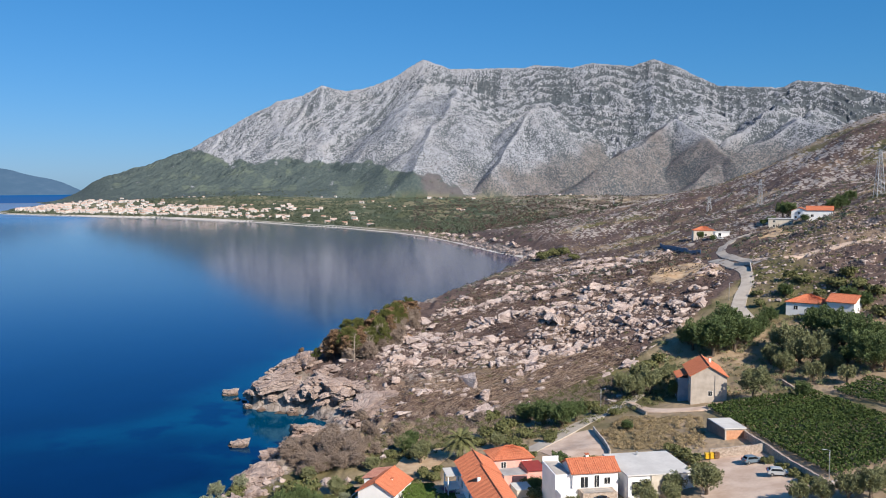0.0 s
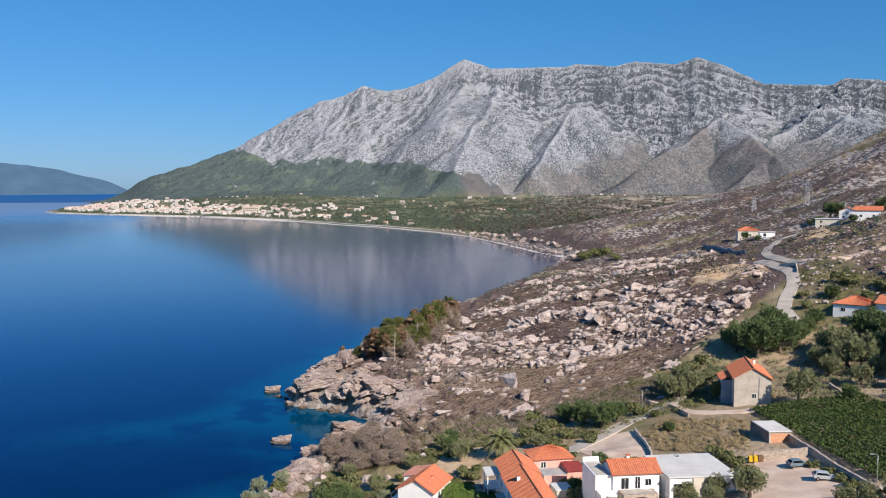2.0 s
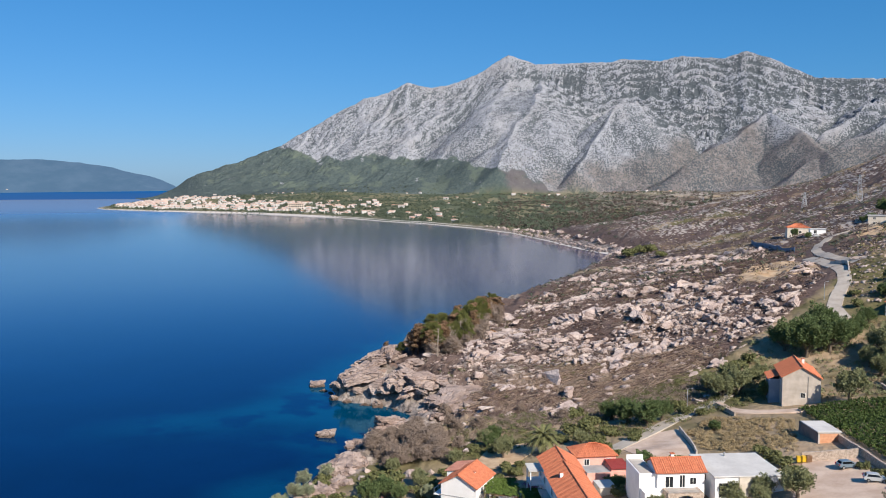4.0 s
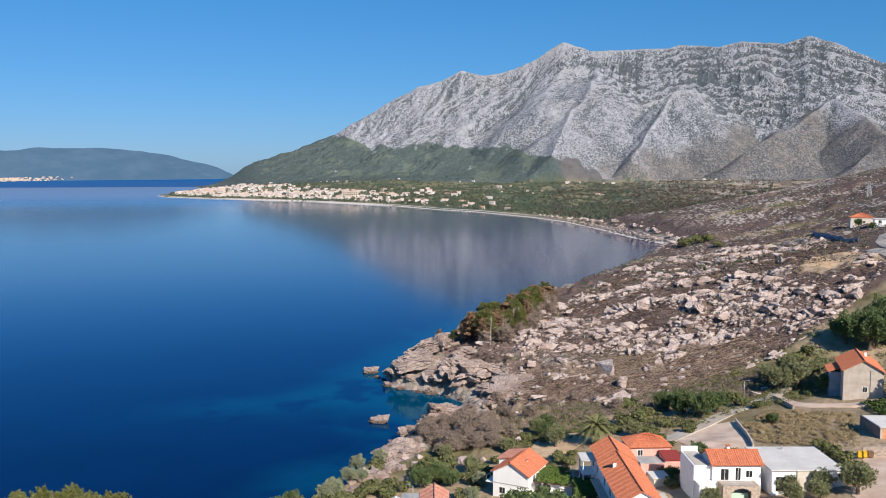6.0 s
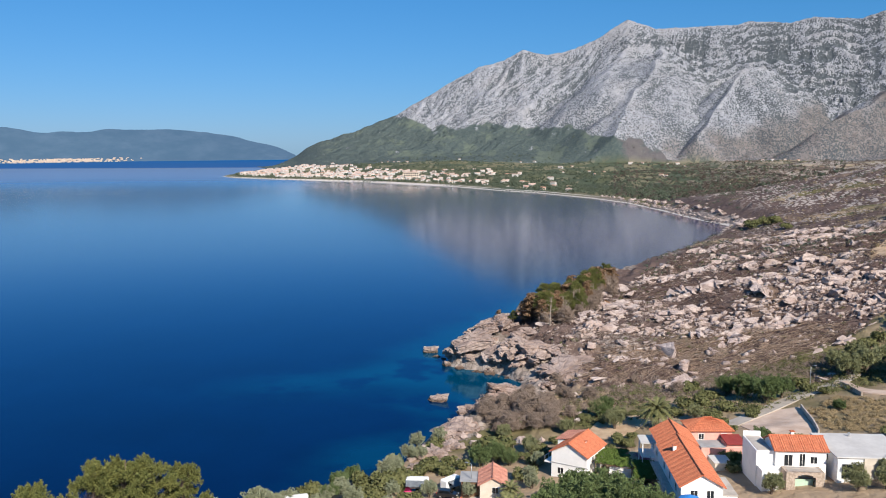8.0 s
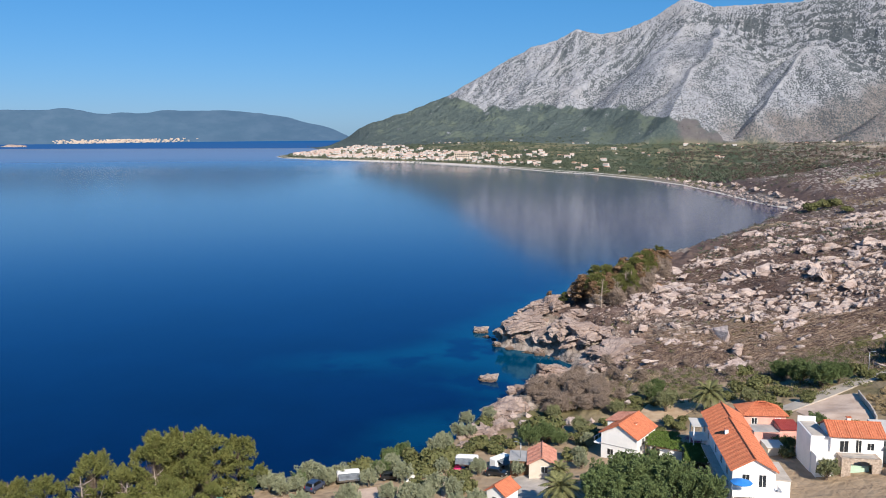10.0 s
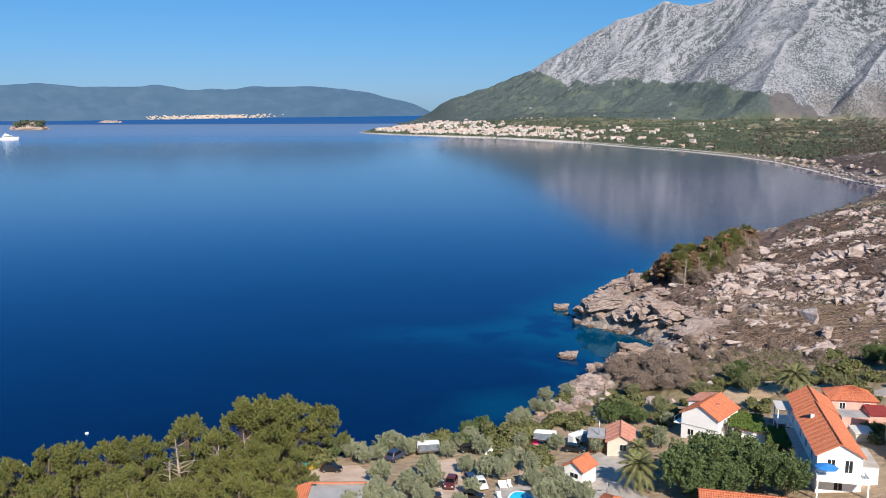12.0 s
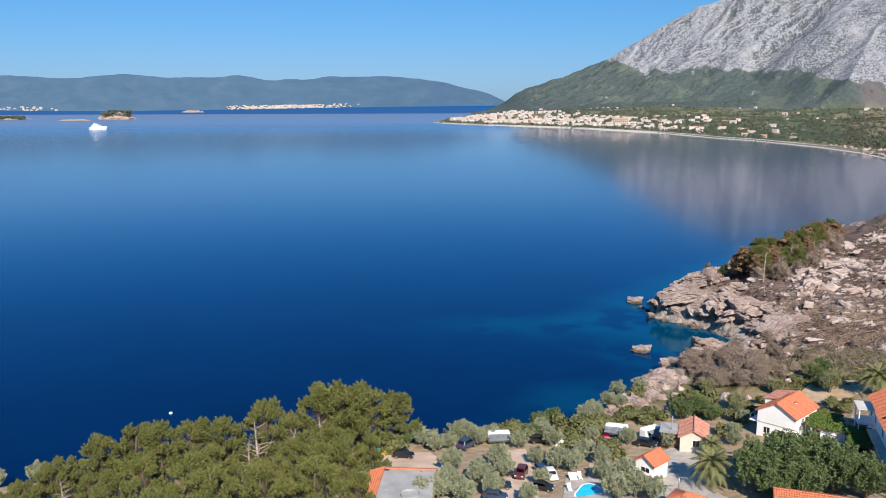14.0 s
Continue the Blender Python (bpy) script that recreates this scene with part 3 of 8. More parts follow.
def limestone(name, dark, light, warm):
    m = Mat(name, 0.9, 0.2)
    n, f = m.noise(0.22, 6, 0.6), m.noise(1.7, 6, 0.65)
    c = m.mix(m.ramp(n, 0.32, 0.68), dark, light)
    c = m.mix(m.math("MULTIPLY", m.ramp(m.noise(0.1, 3), 0.5, 0.7), 0.6), c, warm)
    c = m.mix(m.ramp(f, 0.4, 0.28, 0.0, 0.8), c, tuple(q * 0.5 for q in dark))
    c = m.mix(m.math("MULTIPLY", m.rand(), 0.3), c, tuple(q * 0.7 for q in light))
    warp = m.t.nodes.new("ShaderNodeVectorMath")  # bent cracks along the bedding
    warp.operation = "MULTIPLY_ADD"
    m.link(m.pos, warp.inputs[0])
    warp.inputs[1].default_value = (1.0, 1.0, 1.9)
    m.link(m.noise(0.5, 3), warp.inputs[2])
    crack = m.voronoi(0.42, "DISTANCE_TO_EDGE", warp.outputs[0])
    fine = m.voronoi(1.3, "DISTANCE_TO_EDGE", warp.outputs[0])
    c = m.mix(m.ramp(crack, 0.03, 0.0, 0.0, 0.35), c, tuple(q * 0.4 for q in dark))
    up = m.t.nodes.new("ShaderNodeSeparateXYZ")
    m.link(m.pos, up.inputs[0])
    c = m.mix(m.ramp(up.outputs[2], 1.3, 0.3), c, tuple(q * 0.32 for q in warm))  # the dark belt that the waves wet
    m.color(c)
    h = m.math("ADD", f, m.math("ADD", m.math("MULTIPLY", m.ramp(crack, 0.0, 0.1), 0.8), m.math("MULTIPLY", m.ramp(fine, 0.0, 0.1), 0.3)))
    m.bump(h, 0.3, 0.8)
    return m.m


def tile_material(name, a, b):
    """Clay tiles in courses that run down the slope."""
    m = Mat(name, 0.8, 0.25)
    v = m.obj()
    c = m.mix(m.ramp(m.noise(2.2, 4, 0.6, v), 0.3, 0.7), a, b)
    c = m.mix(m.math("MULTIPLY", m.ramp(m.noise(0.4, 4, 0.6, v), 0.55, 0.75), 0.4), c, (0.2, 0.1, 0.06))
    place, facing = (m.t.nodes.new("ShaderNodeSeparateXYZ") for _ in range(2))
    m.link(v, place.inputs[0])
    m.link(m.t.nodes.new("ShaderNodeTexCoord").outputs["Normal"], facing.inputs[0])
    over = m.math("GREATER_THAN", m.math("ABSOLUTE", facing.outputs[0]), m.math("ABSOLUTE", facing.outputs[1]))
    along = m.math("ADD", m.math("MULTIPLY", place.outputs[1], over), m.math("MULTIPLY", place.outputs[0], m.math("SUBTRACT", 1.0, over)))
    course = m.math("ABSOLUTE", m.math("SINE", m.math("MULTIPLY", along, 7.3)))
    c = m.mix(m.ramp(course, 0.45, 0.0, 0.0, 0.65), c, tuple(q * 0.4 for q in a))
    m.color(c)
    m.bump(m.math("ADD", course, m.math("MULTIPLY", m.voronoi(3.0, vec=v), 0.4)), 0.06, 0.8)
    return m.m


LEAF = {
    "pine": leaf_material("pine_needles", (0.07, 0.088, 0.027), (0.195, 0.205, 0.064), (0.2, 0.19, 0.058)),
    "olive": leaf_material("olive_leaves", (0.14, 0.16, 0.095), (0.36, 0.375, 0.245)),
    "broad": leaf_material("dark_leaves", (0.06, 0.092, 0.033), (0.155, 0.2, 0.08)),
    "shrub": leaf_material("shrub_leaves", (0.07, 0.085, 0.03), (0.17, 0.165, 0.07)),
    "holm": leaf_material("holm_leaves", (0.105, 0.12, 0.055), (0.28, 0.282, 0.145)),
    "scorched": leaf_material("scorched_needles", (0.12, 0.07, 0.042), (0.25, 0.16, 0.09)),
    "twigs": leaf_material("dead_twigs", (0.15, 0.112, 0.09), (0.31, 0.24, 0.19)),
    "ember": leaf_material("burnt_twigs", (0.08, 0.05, 0.043), (0.215, 0.148, 0.122)),
    "charred": leaf_material("charred_twigs", (0.05, 0.04, 0.034), (0.14, 0.105, 0.085)),
    "vine": leaf_material("vine_leaves", (0.026, 0.05, 0.012), (0.085, 0.118, 0.03)),
    "far": leaf_material("far_trees", (0.05, 0.07, 0.05), (0.115, 0.135, 0.088)),
    "palm": leaf_material("palm_leaves", (0.075, 0.085, 0.03), (0.22, 0.215, 0.095)),
    "bloom": leaf_material("bougainvillea", (0.2, 0.05, 0.13), (0.42, 0.16, 0.28)),
    "hedge": leaf_material("pergola_leaves", (0.062, 0.1, 0.02), (0.14, 0.2, 0.048)),
}
BARK = plain_material("bark", (0.1, 0.07, 0.05), (0.2, 0.16, 0.12), 2.0, 0.95, 0.05)
DEADWOOD = plain_material("bleached_wood", (0.26, 0.205, 0.165), (0.46, 0.385, 0.32), 1.5, 0.9, 0.03)
CHARRED = plain_material("charred_wood", (0.085, 0.055, 0.046), (0.2, 0.132, 0.107), 1.5, 0.95, 0.03)
STEMS = plain_material("dry_stems", (0.26, 0.18, 0.125), (0.44, 0.33, 0.245), 1.5, 0.9, 0.03)
ROCK = limestone("limestone", (0.37, 0.282, 0.255), (0.65, 0.54, 0.488), (0.46, 0.33, 0.265))
SHORE_ROCK = limestone("shore_limestone", (0.25, 0.185, 0.16), (0.5, 0.395, 0.345), (0.4, 0.275, 0.21))
RUST_ROCK = limestone("rust_stained_limestone", (0.4, 0.24, 0.14), (0.56, 0.38, 0.25), (0.5, 0.28, 0.15))
WHITE = plain_material("white_render", (0.79, 0.78, 0.76), (0.87, 0.86, 0.84), 0.5, 0.8, 0.005)
CREAM = plain_material("cream_render", (0.56, 0.49, 0.4), (0.66, 0.59, 0.5), 0.5, 0.85, 0.01)
PINK = plain_material("pink_render", (0.7, 0.33, 0.27), (0.78, 0.42, 0.35), 0.5, 0.85, 0.01)
BEIGE = plain_material("rough_beige_render", (0.42, 0.36, 0.3), (0.55, 0.48, 0.41), 0.5, 0.9, 0.02)
TILE = tile_material("terracotta_tiles", (0.48, 0.14, 0.07), (0.62, 0.22, 0.115))
OLD_TILE = tile_material("weathered_tiles", (0.42, 0.17, 0.12), (0.6, 0.3, 0.22))
RED_TILE = tile_material("dark_red_sheet", (0.28, 0.04, 0.04), (0.36, 0.07, 0.06))
GREY_ROOF = plain_material("grey_roofing", (0.3, 0.3, 0.3), (0.42, 0.41, 0.4), 0.4, 0.8, 0.01)
PALE_ROOF = plain_material("pale_membrane", (0.53, 0.505, 0.475), (0.64, 0.615, 0.58), 0.25, 0.7, 0.01)
CONCRETE = plain_material("concrete", (0.4, 0.355, 0.31), (0.55, 0.495, 0.44), 0.5, 0.9, 0.02)
ASPHALT = plain_material("worn_asphalt", (0.37, 0.315, 0.265), (0.5, 0.44, 0.375), 0.25, 0.92, 0.01)
GRAVEL = plain_material("pale_gravel", (0.5, 0.36, 0.275), (0.65, 0.505, 0.405), 0.25, 0.95, 0.03)
EARTH = plain_material("ochre_earth", (0.42, 0.285, 0.175), (0.58, 0.43, 0.285), 0.3, 0.95, 0.04)
STONEWALL = plain_material("stone_masonry", (0.32, 0.25, 0.2), (0.56, 0.46, 0.37), 2.4, 0.95, 0.08)
BRICK = plain_material("hollow_brick", (0.5, 0.24, 0.13), (0.62, 0.33, 0.2), 1.5, 0.9, 0.03)
GLASS = Mat("window_glass", 0.08, 0.5).color((0.02, 0.024, 0.028)).m
METAL = plain_material("galvanised_steel", (0.36, 0.37, 0.38), (0.48, 0.49, 0.5), 2.0, 0.45, 0.0, 0.5, 0.8)
WOOD = plain_material("brown_wood", (0.14, 0.075, 0.04), (0.24, 0.14, 0.08), 2.0, 0.7, 0.01)


# ---- plants ----
def leaf_quads(rng, lobes, count, size, loose=0.4, long=1.0):
    """Small leaf blades on the shells of the lobes (x, y, z, radius, squash)."""
    lobes = np.array(lobes, float)
    w = lobes[:, 3] ** 2
    pick = rng.choice(len(lobes), count, p=w / w.sum())
    n = rng.normal(size=(count, 3))
    n /= np.linalg.norm(n, axis=1)[:, None]
    n[:, 2] = np.where(n[:, 2] < -0.35, -n[:, 2], n[:, 2])
    rad = lobes[pick, 3] * (1.0 - 0.5 * rng.random(count) ** 2.2 + 0.22 * rng.random(count) ** 3)
    c = lobes[pick, :3] + n * rad[:, None] * np.stack((np.ones(count), np.ones(count), lobes[pick, 4]), 1)
    a = np.cross(n + loose * rng.normal(size=(count, 3)), rng.normal(size=(count, 3)))
    a /= np.linalg.norm(a, axis=1)[:, None] + 1e-9
    b = np.cross(a, n + loose * rng.normal(size=(count, 3)))
    b /= np.linalg.norm(b, axis=1)[:, None] + 1e-9
    s = size * (0.6 + 0.8 * rng.random(count))[:, None]
    v = np.stack((c - a * s * long - b * s * 0.4, c + a * s * 0.2 * long - b * s, c + a * s * long + b * s * 0.3, c - a * s * 0.2 * long + b * s), 1).reshape(-1, 3)
    return v, np.arange(4 * count).reshape(-1, 4)


def needle_tufts(rng, lobes, count, size, rise=5.0, heart=None, slim=0.62):
    """Sprays of needles: each tuft a leaning brush that narrows upwards."""
    lobes = np.array(lobes, float)
    out = lobes[:, :3] * np.array([1, 1, 0]) if heart is None else lobes[:, :3] - np.array([0, 0, heart])
    out /= np.linalg.norm(out, axis=1)[:, None] + 0.4
    axis = out * rng.uniform(0.3, 1.0, len(lobes))[:, None] + np.array([0, 0, 1.0 if heart is None else 0.35]) + 0.3 * rng.normal(size=(len(lobes), 3))
    axis /= np.linalg.norm(axis, axis=1)[:, None]
    pick = rng.choice(len(lobes), count, p=lobes[:, 3] / lobes[:, 3].sum())
    t = rng.random(count) ** 1.3
    side = np.cross(axis[pick], rng.normal(size=(count, 3)))
    side /= np.linalg.norm(side, axis=1)[:, None] + 1e-9
    wide = lobes[pick, 3] * (1.3 - 1.1 * t) * (0.4 + 0.6 * rng.random(count) ** 0.5)
    c = lobes[pick, :3] + axis[pick] * (t * lobes[pick, 3] * rise - 0.06 * rise)[:, None] + side * wide[:, None]
    a = axis[pick] * 0.9 + side * 0.9 + 0.45 * rng.normal(size=(count, 3))
    a /= np.linalg.norm(a, axis=1)[:, None]
    b = np.cross(a, rng.normal(size=(count, 3)))
    b /= np.linalg.norm(b, axis=1)[:, None] + 1e-9
    s = size * (0.7 + 0.7 * rng.random(count))[:, None]
    v = np.stack((c - a * s * 1.6, c - b * s * slim, c + a * s * 2.0, c + b * s * slim), 1).reshape(-1, 3)
    return v, np.arange(4 * count).reshape(-1, 4)


def crown_mesh(name, v, f, mat):
    me = grid_mesh(name, v, f, smooth=False)
    me.materials.append(mat)
    return me


def make_tree(kind, seed):
    """Trunk and crown meshes of one tree of that kind, at full size."""
    rng = np.random.default_rng(seed)
    R = rng.random
    vs, fs, lobes = [], [], []
    if kind in ("olive", "holm", "broad"):
        n, wide, tall, mid, small, span = (52, 1.5, 1.15, 1.95, 0.3, 0.35) if kind != "broad" else (80, 2.25, 1.9, 2.7, 0.42, 0.42)
        for k in range(n):
            q = np.array(rng.normal(size=3))
            q *= (0.55 + 0.45 * R()) / np.linalg.norm(q)
            q[2] = abs(q[2]) * 1.1 - 0.35 if q[2] < -0.5 else q[2]
            lobes.append((q[0] * wide, q[1] * wide, mid + q[2] * tall * (0.85 + 0.3 * R()), small + span * R(), 0.9))
        if kind != "broad":
            tube_into(vs, fs, [(0, 0, -0.4), (0.1, 0, 0.6), (0, 0.1, 1.3)], [0.28, 0.22, 0.17])
            count, size, r0 = 6500, 0.07, 0.05
        else:
            tube_into(vs, fs, [(0, 0, -0.4), (0.1, 0, 0.9), (0, 0.1, 2.0)], [0.3, 0.24, 0.2])
            count, size, r0 = 9000, 0.09, 0.06
    elif kind == "pine":
        lean = (0.8 * (R() - 0.5), 0.8 * (R() - 0.5))
        for k in range(17):  # boughs that carry broad pads of upturned tufts, widest at mid height
            h = 0.28 + 0.68 * (k + 0.6 * R()) / 17
            w, q = 2.4 * k + 0.8 * R(), 3.5 * math.sin(math.pi * min(1.0, 0.2 + 0.77 * h)) ** 0.9 * (0.45 + 0.6 * R())
            x, y, z = q * math.cos(w) + lean[0] * h * 3, q * math.sin(w) + lean[1] * h * 3, 10.2 * h
            big = (0.85 + 0.75 * R()) * (1.15 - 0.4 * h)
            for j in range(15):
                t, o = 2.4 * j, big * math.sqrt((j + 0.3) / 15)
                lobes.append((x + o * math.cos(t), y + o * math.sin(t), z + 0.95 * (big - o) + 0.4 * R(), 0.24 + 0.14 * R(), 0.8))
        tube_into(vs, fs, [(0, 0, -0.8), (lean[0], lean[1], 4), (lean[0] * 2, lean[1] * 2, 8), (lean[0] * 3, lean[1] * 3, 10.6)], [0.3, 0.24, 0.16, 0.05])
        count, size, r0 = 24000, 0.085, 0.012
    elif kind == "scorched":
        for k in range(26):
            h = 0.25 + 0.75 * (k + R()) / 26
            w, q = 2.4 * k + R(), 1.9 * (1.15 - h) ** 0.7 * (0.4 + 0.7 * R())
            lobes.append((q * math.cos(w), q * math.sin(w), 8 * h, 0.35 + 0.4 * R(), 0.9))
        tube_into(vs, fs, [(0, 0, -0.8), (0.2, 0.1, 4), (0.1, 0.2, 8)], [0.17, 0.12, 0.03], 5)
        count, size, r0 = 3000, 0.1, 0.03
    elif kind == "shrub":
        for k in range(7):
            w, q = 2 * math.pi * R(), 0.9 * R() ** 0.5
            lobes.append((q * math.cos(w), q * math.sin(w), 0.35 + 0.7 * R(), 0.5 + 0.35 * R(), 0.8))
        tube_into(vs, fs, [(0, 0, -0.3), (0, 0, 0.5)], [0.09, 0.05], 5)
        count, size, r0 = 900, 0.12, 0.03
    else:  # bare tree or thicket
        tall = 5.5 if kind == "dead" else 2.6
        tube_into(vs, fs, [(0, 0, -0.4), (0.1, 0, tall * 0.5), (0.25, 0.15, tall)], [tall * 0.028, tall * 0.02, 0.02], 5)
        for k in range(26 if kind == "dead" else 34):
            w, h = 2.4 * k + R(), tall * (0.12 + 0.8 * R())
            q = (tall - h * 0.75) * (0.3 + 0.35 * R())
            mid = (0.5 * q * math.cos(w), 0.5 * q * math.sin(w), h + 0.2 * q)
            end = (q * math.cos(w + 0.3), q * math.sin(w + 0.3), h + (0.75 * R() + 0.1) * q)
            tube_into(vs, fs, [(0.1 * h / tall, 0, h), mid, end], [0.03 * tall / 4, 0.02 * tall / 4, 0.006], 4)
            lobes.append((*end, 0.4 + 0.4 * R(), 0.9))
        count, size, r0 = (0, 0, 0) if kind == "dead" else (2400, 0.03, 0)
    if r0:
        for x, y, z, *_ in lobes:
            z0 = max(0.4, min(z * 0.6, z - 0.8 * math.hypot(x, y)))
            tube_into(vs, fs, [(0, 0, z0), (x * 0.55, y * 0.55, (z + z0) / 2 + 0.1), (x, y, z)], [r0, r0 * 0.7, r0 * 0.25], 4)
    wood = mesh_from("trunk", vs, fs, [{"dead": DEADWOOD, "thicket": DEADWOOD, "scorched": CHARRED}.get(kind, BARK)], True)
    crown = None
    if count:
        if kind == "pine":
            v, f = needle_tufts(rng, lobes, count, size, 3.5, None, 0.5)
        elif kind in ("olive", "holm", "broad"):
            v, f = needle_tufts(rng, lobes, count, size, 2.3, mid * 0.55, 0.7)
        else:
            v, f = leaf_quads(rng, lobes, count, size, 0.6, long={"thicket": 8.0, "scorched": 1.9}.get(kind, 1.15))
        crown = crown_mesh("crown", v, f, LEAF["twigs" if kind == "thicket" else kind])
    return wood, crown


TREE_KINDS = {
    "olive": ("olive_tree", "grey-green olive tree with a rounded crown on dry ground", "tree"),
    "broad": ("broadleaf_tree", "dense dark green broadleaf tree beside the houses", "tree"),
    "holm": ("oak_tree", "evergreen oak with a dull green crown by the stone house", "tree"),
    "pine": ("pine_tree", "tall yellow-green pine with tiered boughs on the shore", "tree"),
    "scorched": ("scorched_pine", "fire-scorched pine with brown needles on the rocky cape", "tree"),
    "shrub": ("shrub", "low olive-green shrub on stony ground", "shrub"),
    "dead": ("dead_tree", "bare bleached dead tree with spreading branches", "tree"),
    "thicket": ("burnt_thicket", "leafless grey-brown thicket on the rocky slope", "shrub"),
}
TREES = {k: [make_tree(k, 100 + 7 * i + 31 * n) for i in range({"pine": 4, "olive": 4, "holm": 2, "broad": 3}.get(k, 3))] for n, k in enumerate(TREE_KINDS)}
dice = random.Random(5)


def plant(kind, x, y, size=1.0, sink=0.1, label="", wide=1.0, leaf=None):
    name, text, cat = TREE_KINDS[kind]
    wood, crown = dice.choice(TREES[kind])
    s = size * dice.uniform(0.92, 1.08)
    root = thing(name, pose(x, y, ground_z(x, y) - sink, 0, 0, dice.uniform(0, 360)) @ Matrix.Diagonal((s * wide, s * wide, s, 1)), label or text, cat, name.replace("_", " ") + "s")
    child("trunk", wood, root)
    if crown:
        child("crown", crown, root)
    return root


def make_palm(seed, fronds, length):
    rng = np.random.default_rng(seed)
    out = []
    for k in range(fronds):
        w, lift = 2.4 * k, 1.25 - 1.75 * (k / fronds) ** 0.8
        vs, fs, mid = [], [], []
        for i in range(9):
            t = i / 8
            h = length * (math.sin(lift) * t - 0.55 * t * t * math.cos(lift * 0.5))
            q = length * math.cos(lift * 0.8) * t * (1 - 0.12 * t) * (0.9 + 0.2 * rng.random() if i == 8 else 1)
            mid.append(Vector((q * math.cos(w), q * math.sin(w), h)))
        side = Vector((-math.sin(w), math.cos(w), 0))
        for i in range(8):
            for j in range(3):
                p = mid[i].lerp(mid[i + 1], j / 3)
                reachs = length * 0.2 * math.sin(math.pi * min(1, (i + j / 3) / 8 * 0.9 + 0.12))
                ahead = (mid[i + 1] - mid[i]).normalized()
                for sgn in (1, -1):
                    e = p + sgn * side * reachs + ahead * reachs * 0.8 - Vector((0, 0, reachs * 0.35))
                    n = len(vs)
                    vs += [p, p + ahead * 0.13, e]
                    fs.append((n, n + 1, n + 2))
        tube_into(vs, fs, mid, [0.04 - 0.004 * i for i in range(9)], 3)
        out.append(mesh_from("frond", vs, fs, [LEAF["palm"]]))
    vs, fs = [], []
    hgt = 3.0
    path = [(0, 0, -0.3 + (hgt + 0.3) * i / 8) for i in range(9)]
    tube_into(vs, fs, path, [0.42 - 0.03 * (i % 2) - 0.01 * i for i in range(8)] + [0.5], 8)
    return mesh_from("trunk", vs, fs, [BARK]), out


PALM_TRUNK, PALM_FRONDS = make_palm(3, 46, 3.1)


def palm(x, y, size, turn=0):
    root = thing("palm_tree", pose(x, y, ground_z(x, y), 0, 0, turn) @ Matrix.Diagonal((size, size, size, 1)), "date palm with a wide crown of arching fronds", "palm", "palm trees")
    child("trunk", PALM_TRUNK, root)
    for me in PALM_FRONDS:
        child("frond", me, root, m=pose(0, 0, 2.95))


# ---- rocks ----
def rock_mesh(name, seed, mat, level=3, cuts=8, rough=0.09):
    """A broken block: a ball cut by planes, then weathered."""
    rng = random.Random(seed)
    bm = bmesh.new()
    bmesh.ops.create_icosphere(bm, subdivisions=level, radius=1.0)
    planes = [(Vector([rng.gauss(0, 1) for _ in range(3)]).normalized(), rng.uniform(0.28, 0.62)) for _ in range(cuts)]
    off = Vector((seed * 3.7, seed * 1.3, 0))
    for v in bm.verts:
        for n, h in planes:
            over = v.co.dot(n) - h
            if over > 0:
                v.co -= n * over * 0.985
        p = v.co * 1.6 + off
        v.co *= 1 + rough * noise.noise(p) + rough * 0.6 * noise.noise(p * 2.7) - (rough * 0.9 * abs(noise.noise(p * 1.9 + off)) + rough * 0.5 * abs(noise.noise(p * 4.5)) if level > 3 else 0)
    return bm_mesh(name, bm, mat)


def block_mesh(name, seed, mat, cuts=2, rough=0.08, points=13):
    """An angular block split along its joints: the hull of a few corners, then chipped."""
    rng = random.Random(seed)
    bm = bmesh.new()
    for _ in range(points):
        p = Vector((rng.uniform(-1, 1), rng.uniform(-1, 1), rng.uniform(-1, 1)))
        big = max(abs(p.x), abs(p.y), abs(p.z))
        p *= rng.uniform(0.75, 1.0) / big
        p.z *= 1 - 0.35 * rng.random()
        bm.verts.new(p)
    hull = bmesh.ops.convex_hull(bm, input=bm.verts)
    bmesh.ops.delete(bm, geom=list({g for g in hull["geom_interior"] + hull["geom_unused"] if isinstance(g, bmesh.types.BMVert)}), context="VERTS")
    bmesh.ops.subdivide_edges(bm, edges=bm.edges[:], cuts=cuts, use_grid_fill=True)
    off = Vector((seed * 3.7, seed * 1.3, 0))
    for v in bm.verts:
        p = v.co * 1.5 + off
        crease = abs(noise.noise(Vector((p.x * 1.2, p.y * 1.2, p.z * 2.8))))
        v.co *= 1 + rough * 1.2 * noise.noise(p) + rough * noise.noise(p * 3.1) - rough * 1.6 * max(0, 0.22 - crease) / 0.22
    return bm_mesh(name, bm, mat)


BOULDERS = [block_mesh("boulder", 300 + s, ROCK, 2, 0.1, 10) for s in range(12)]


SHORE_BLOCKS = [block_mesh("block", 340 + s, SHORE_ROCK, 5, 0.13, 15) for s in range(9)]


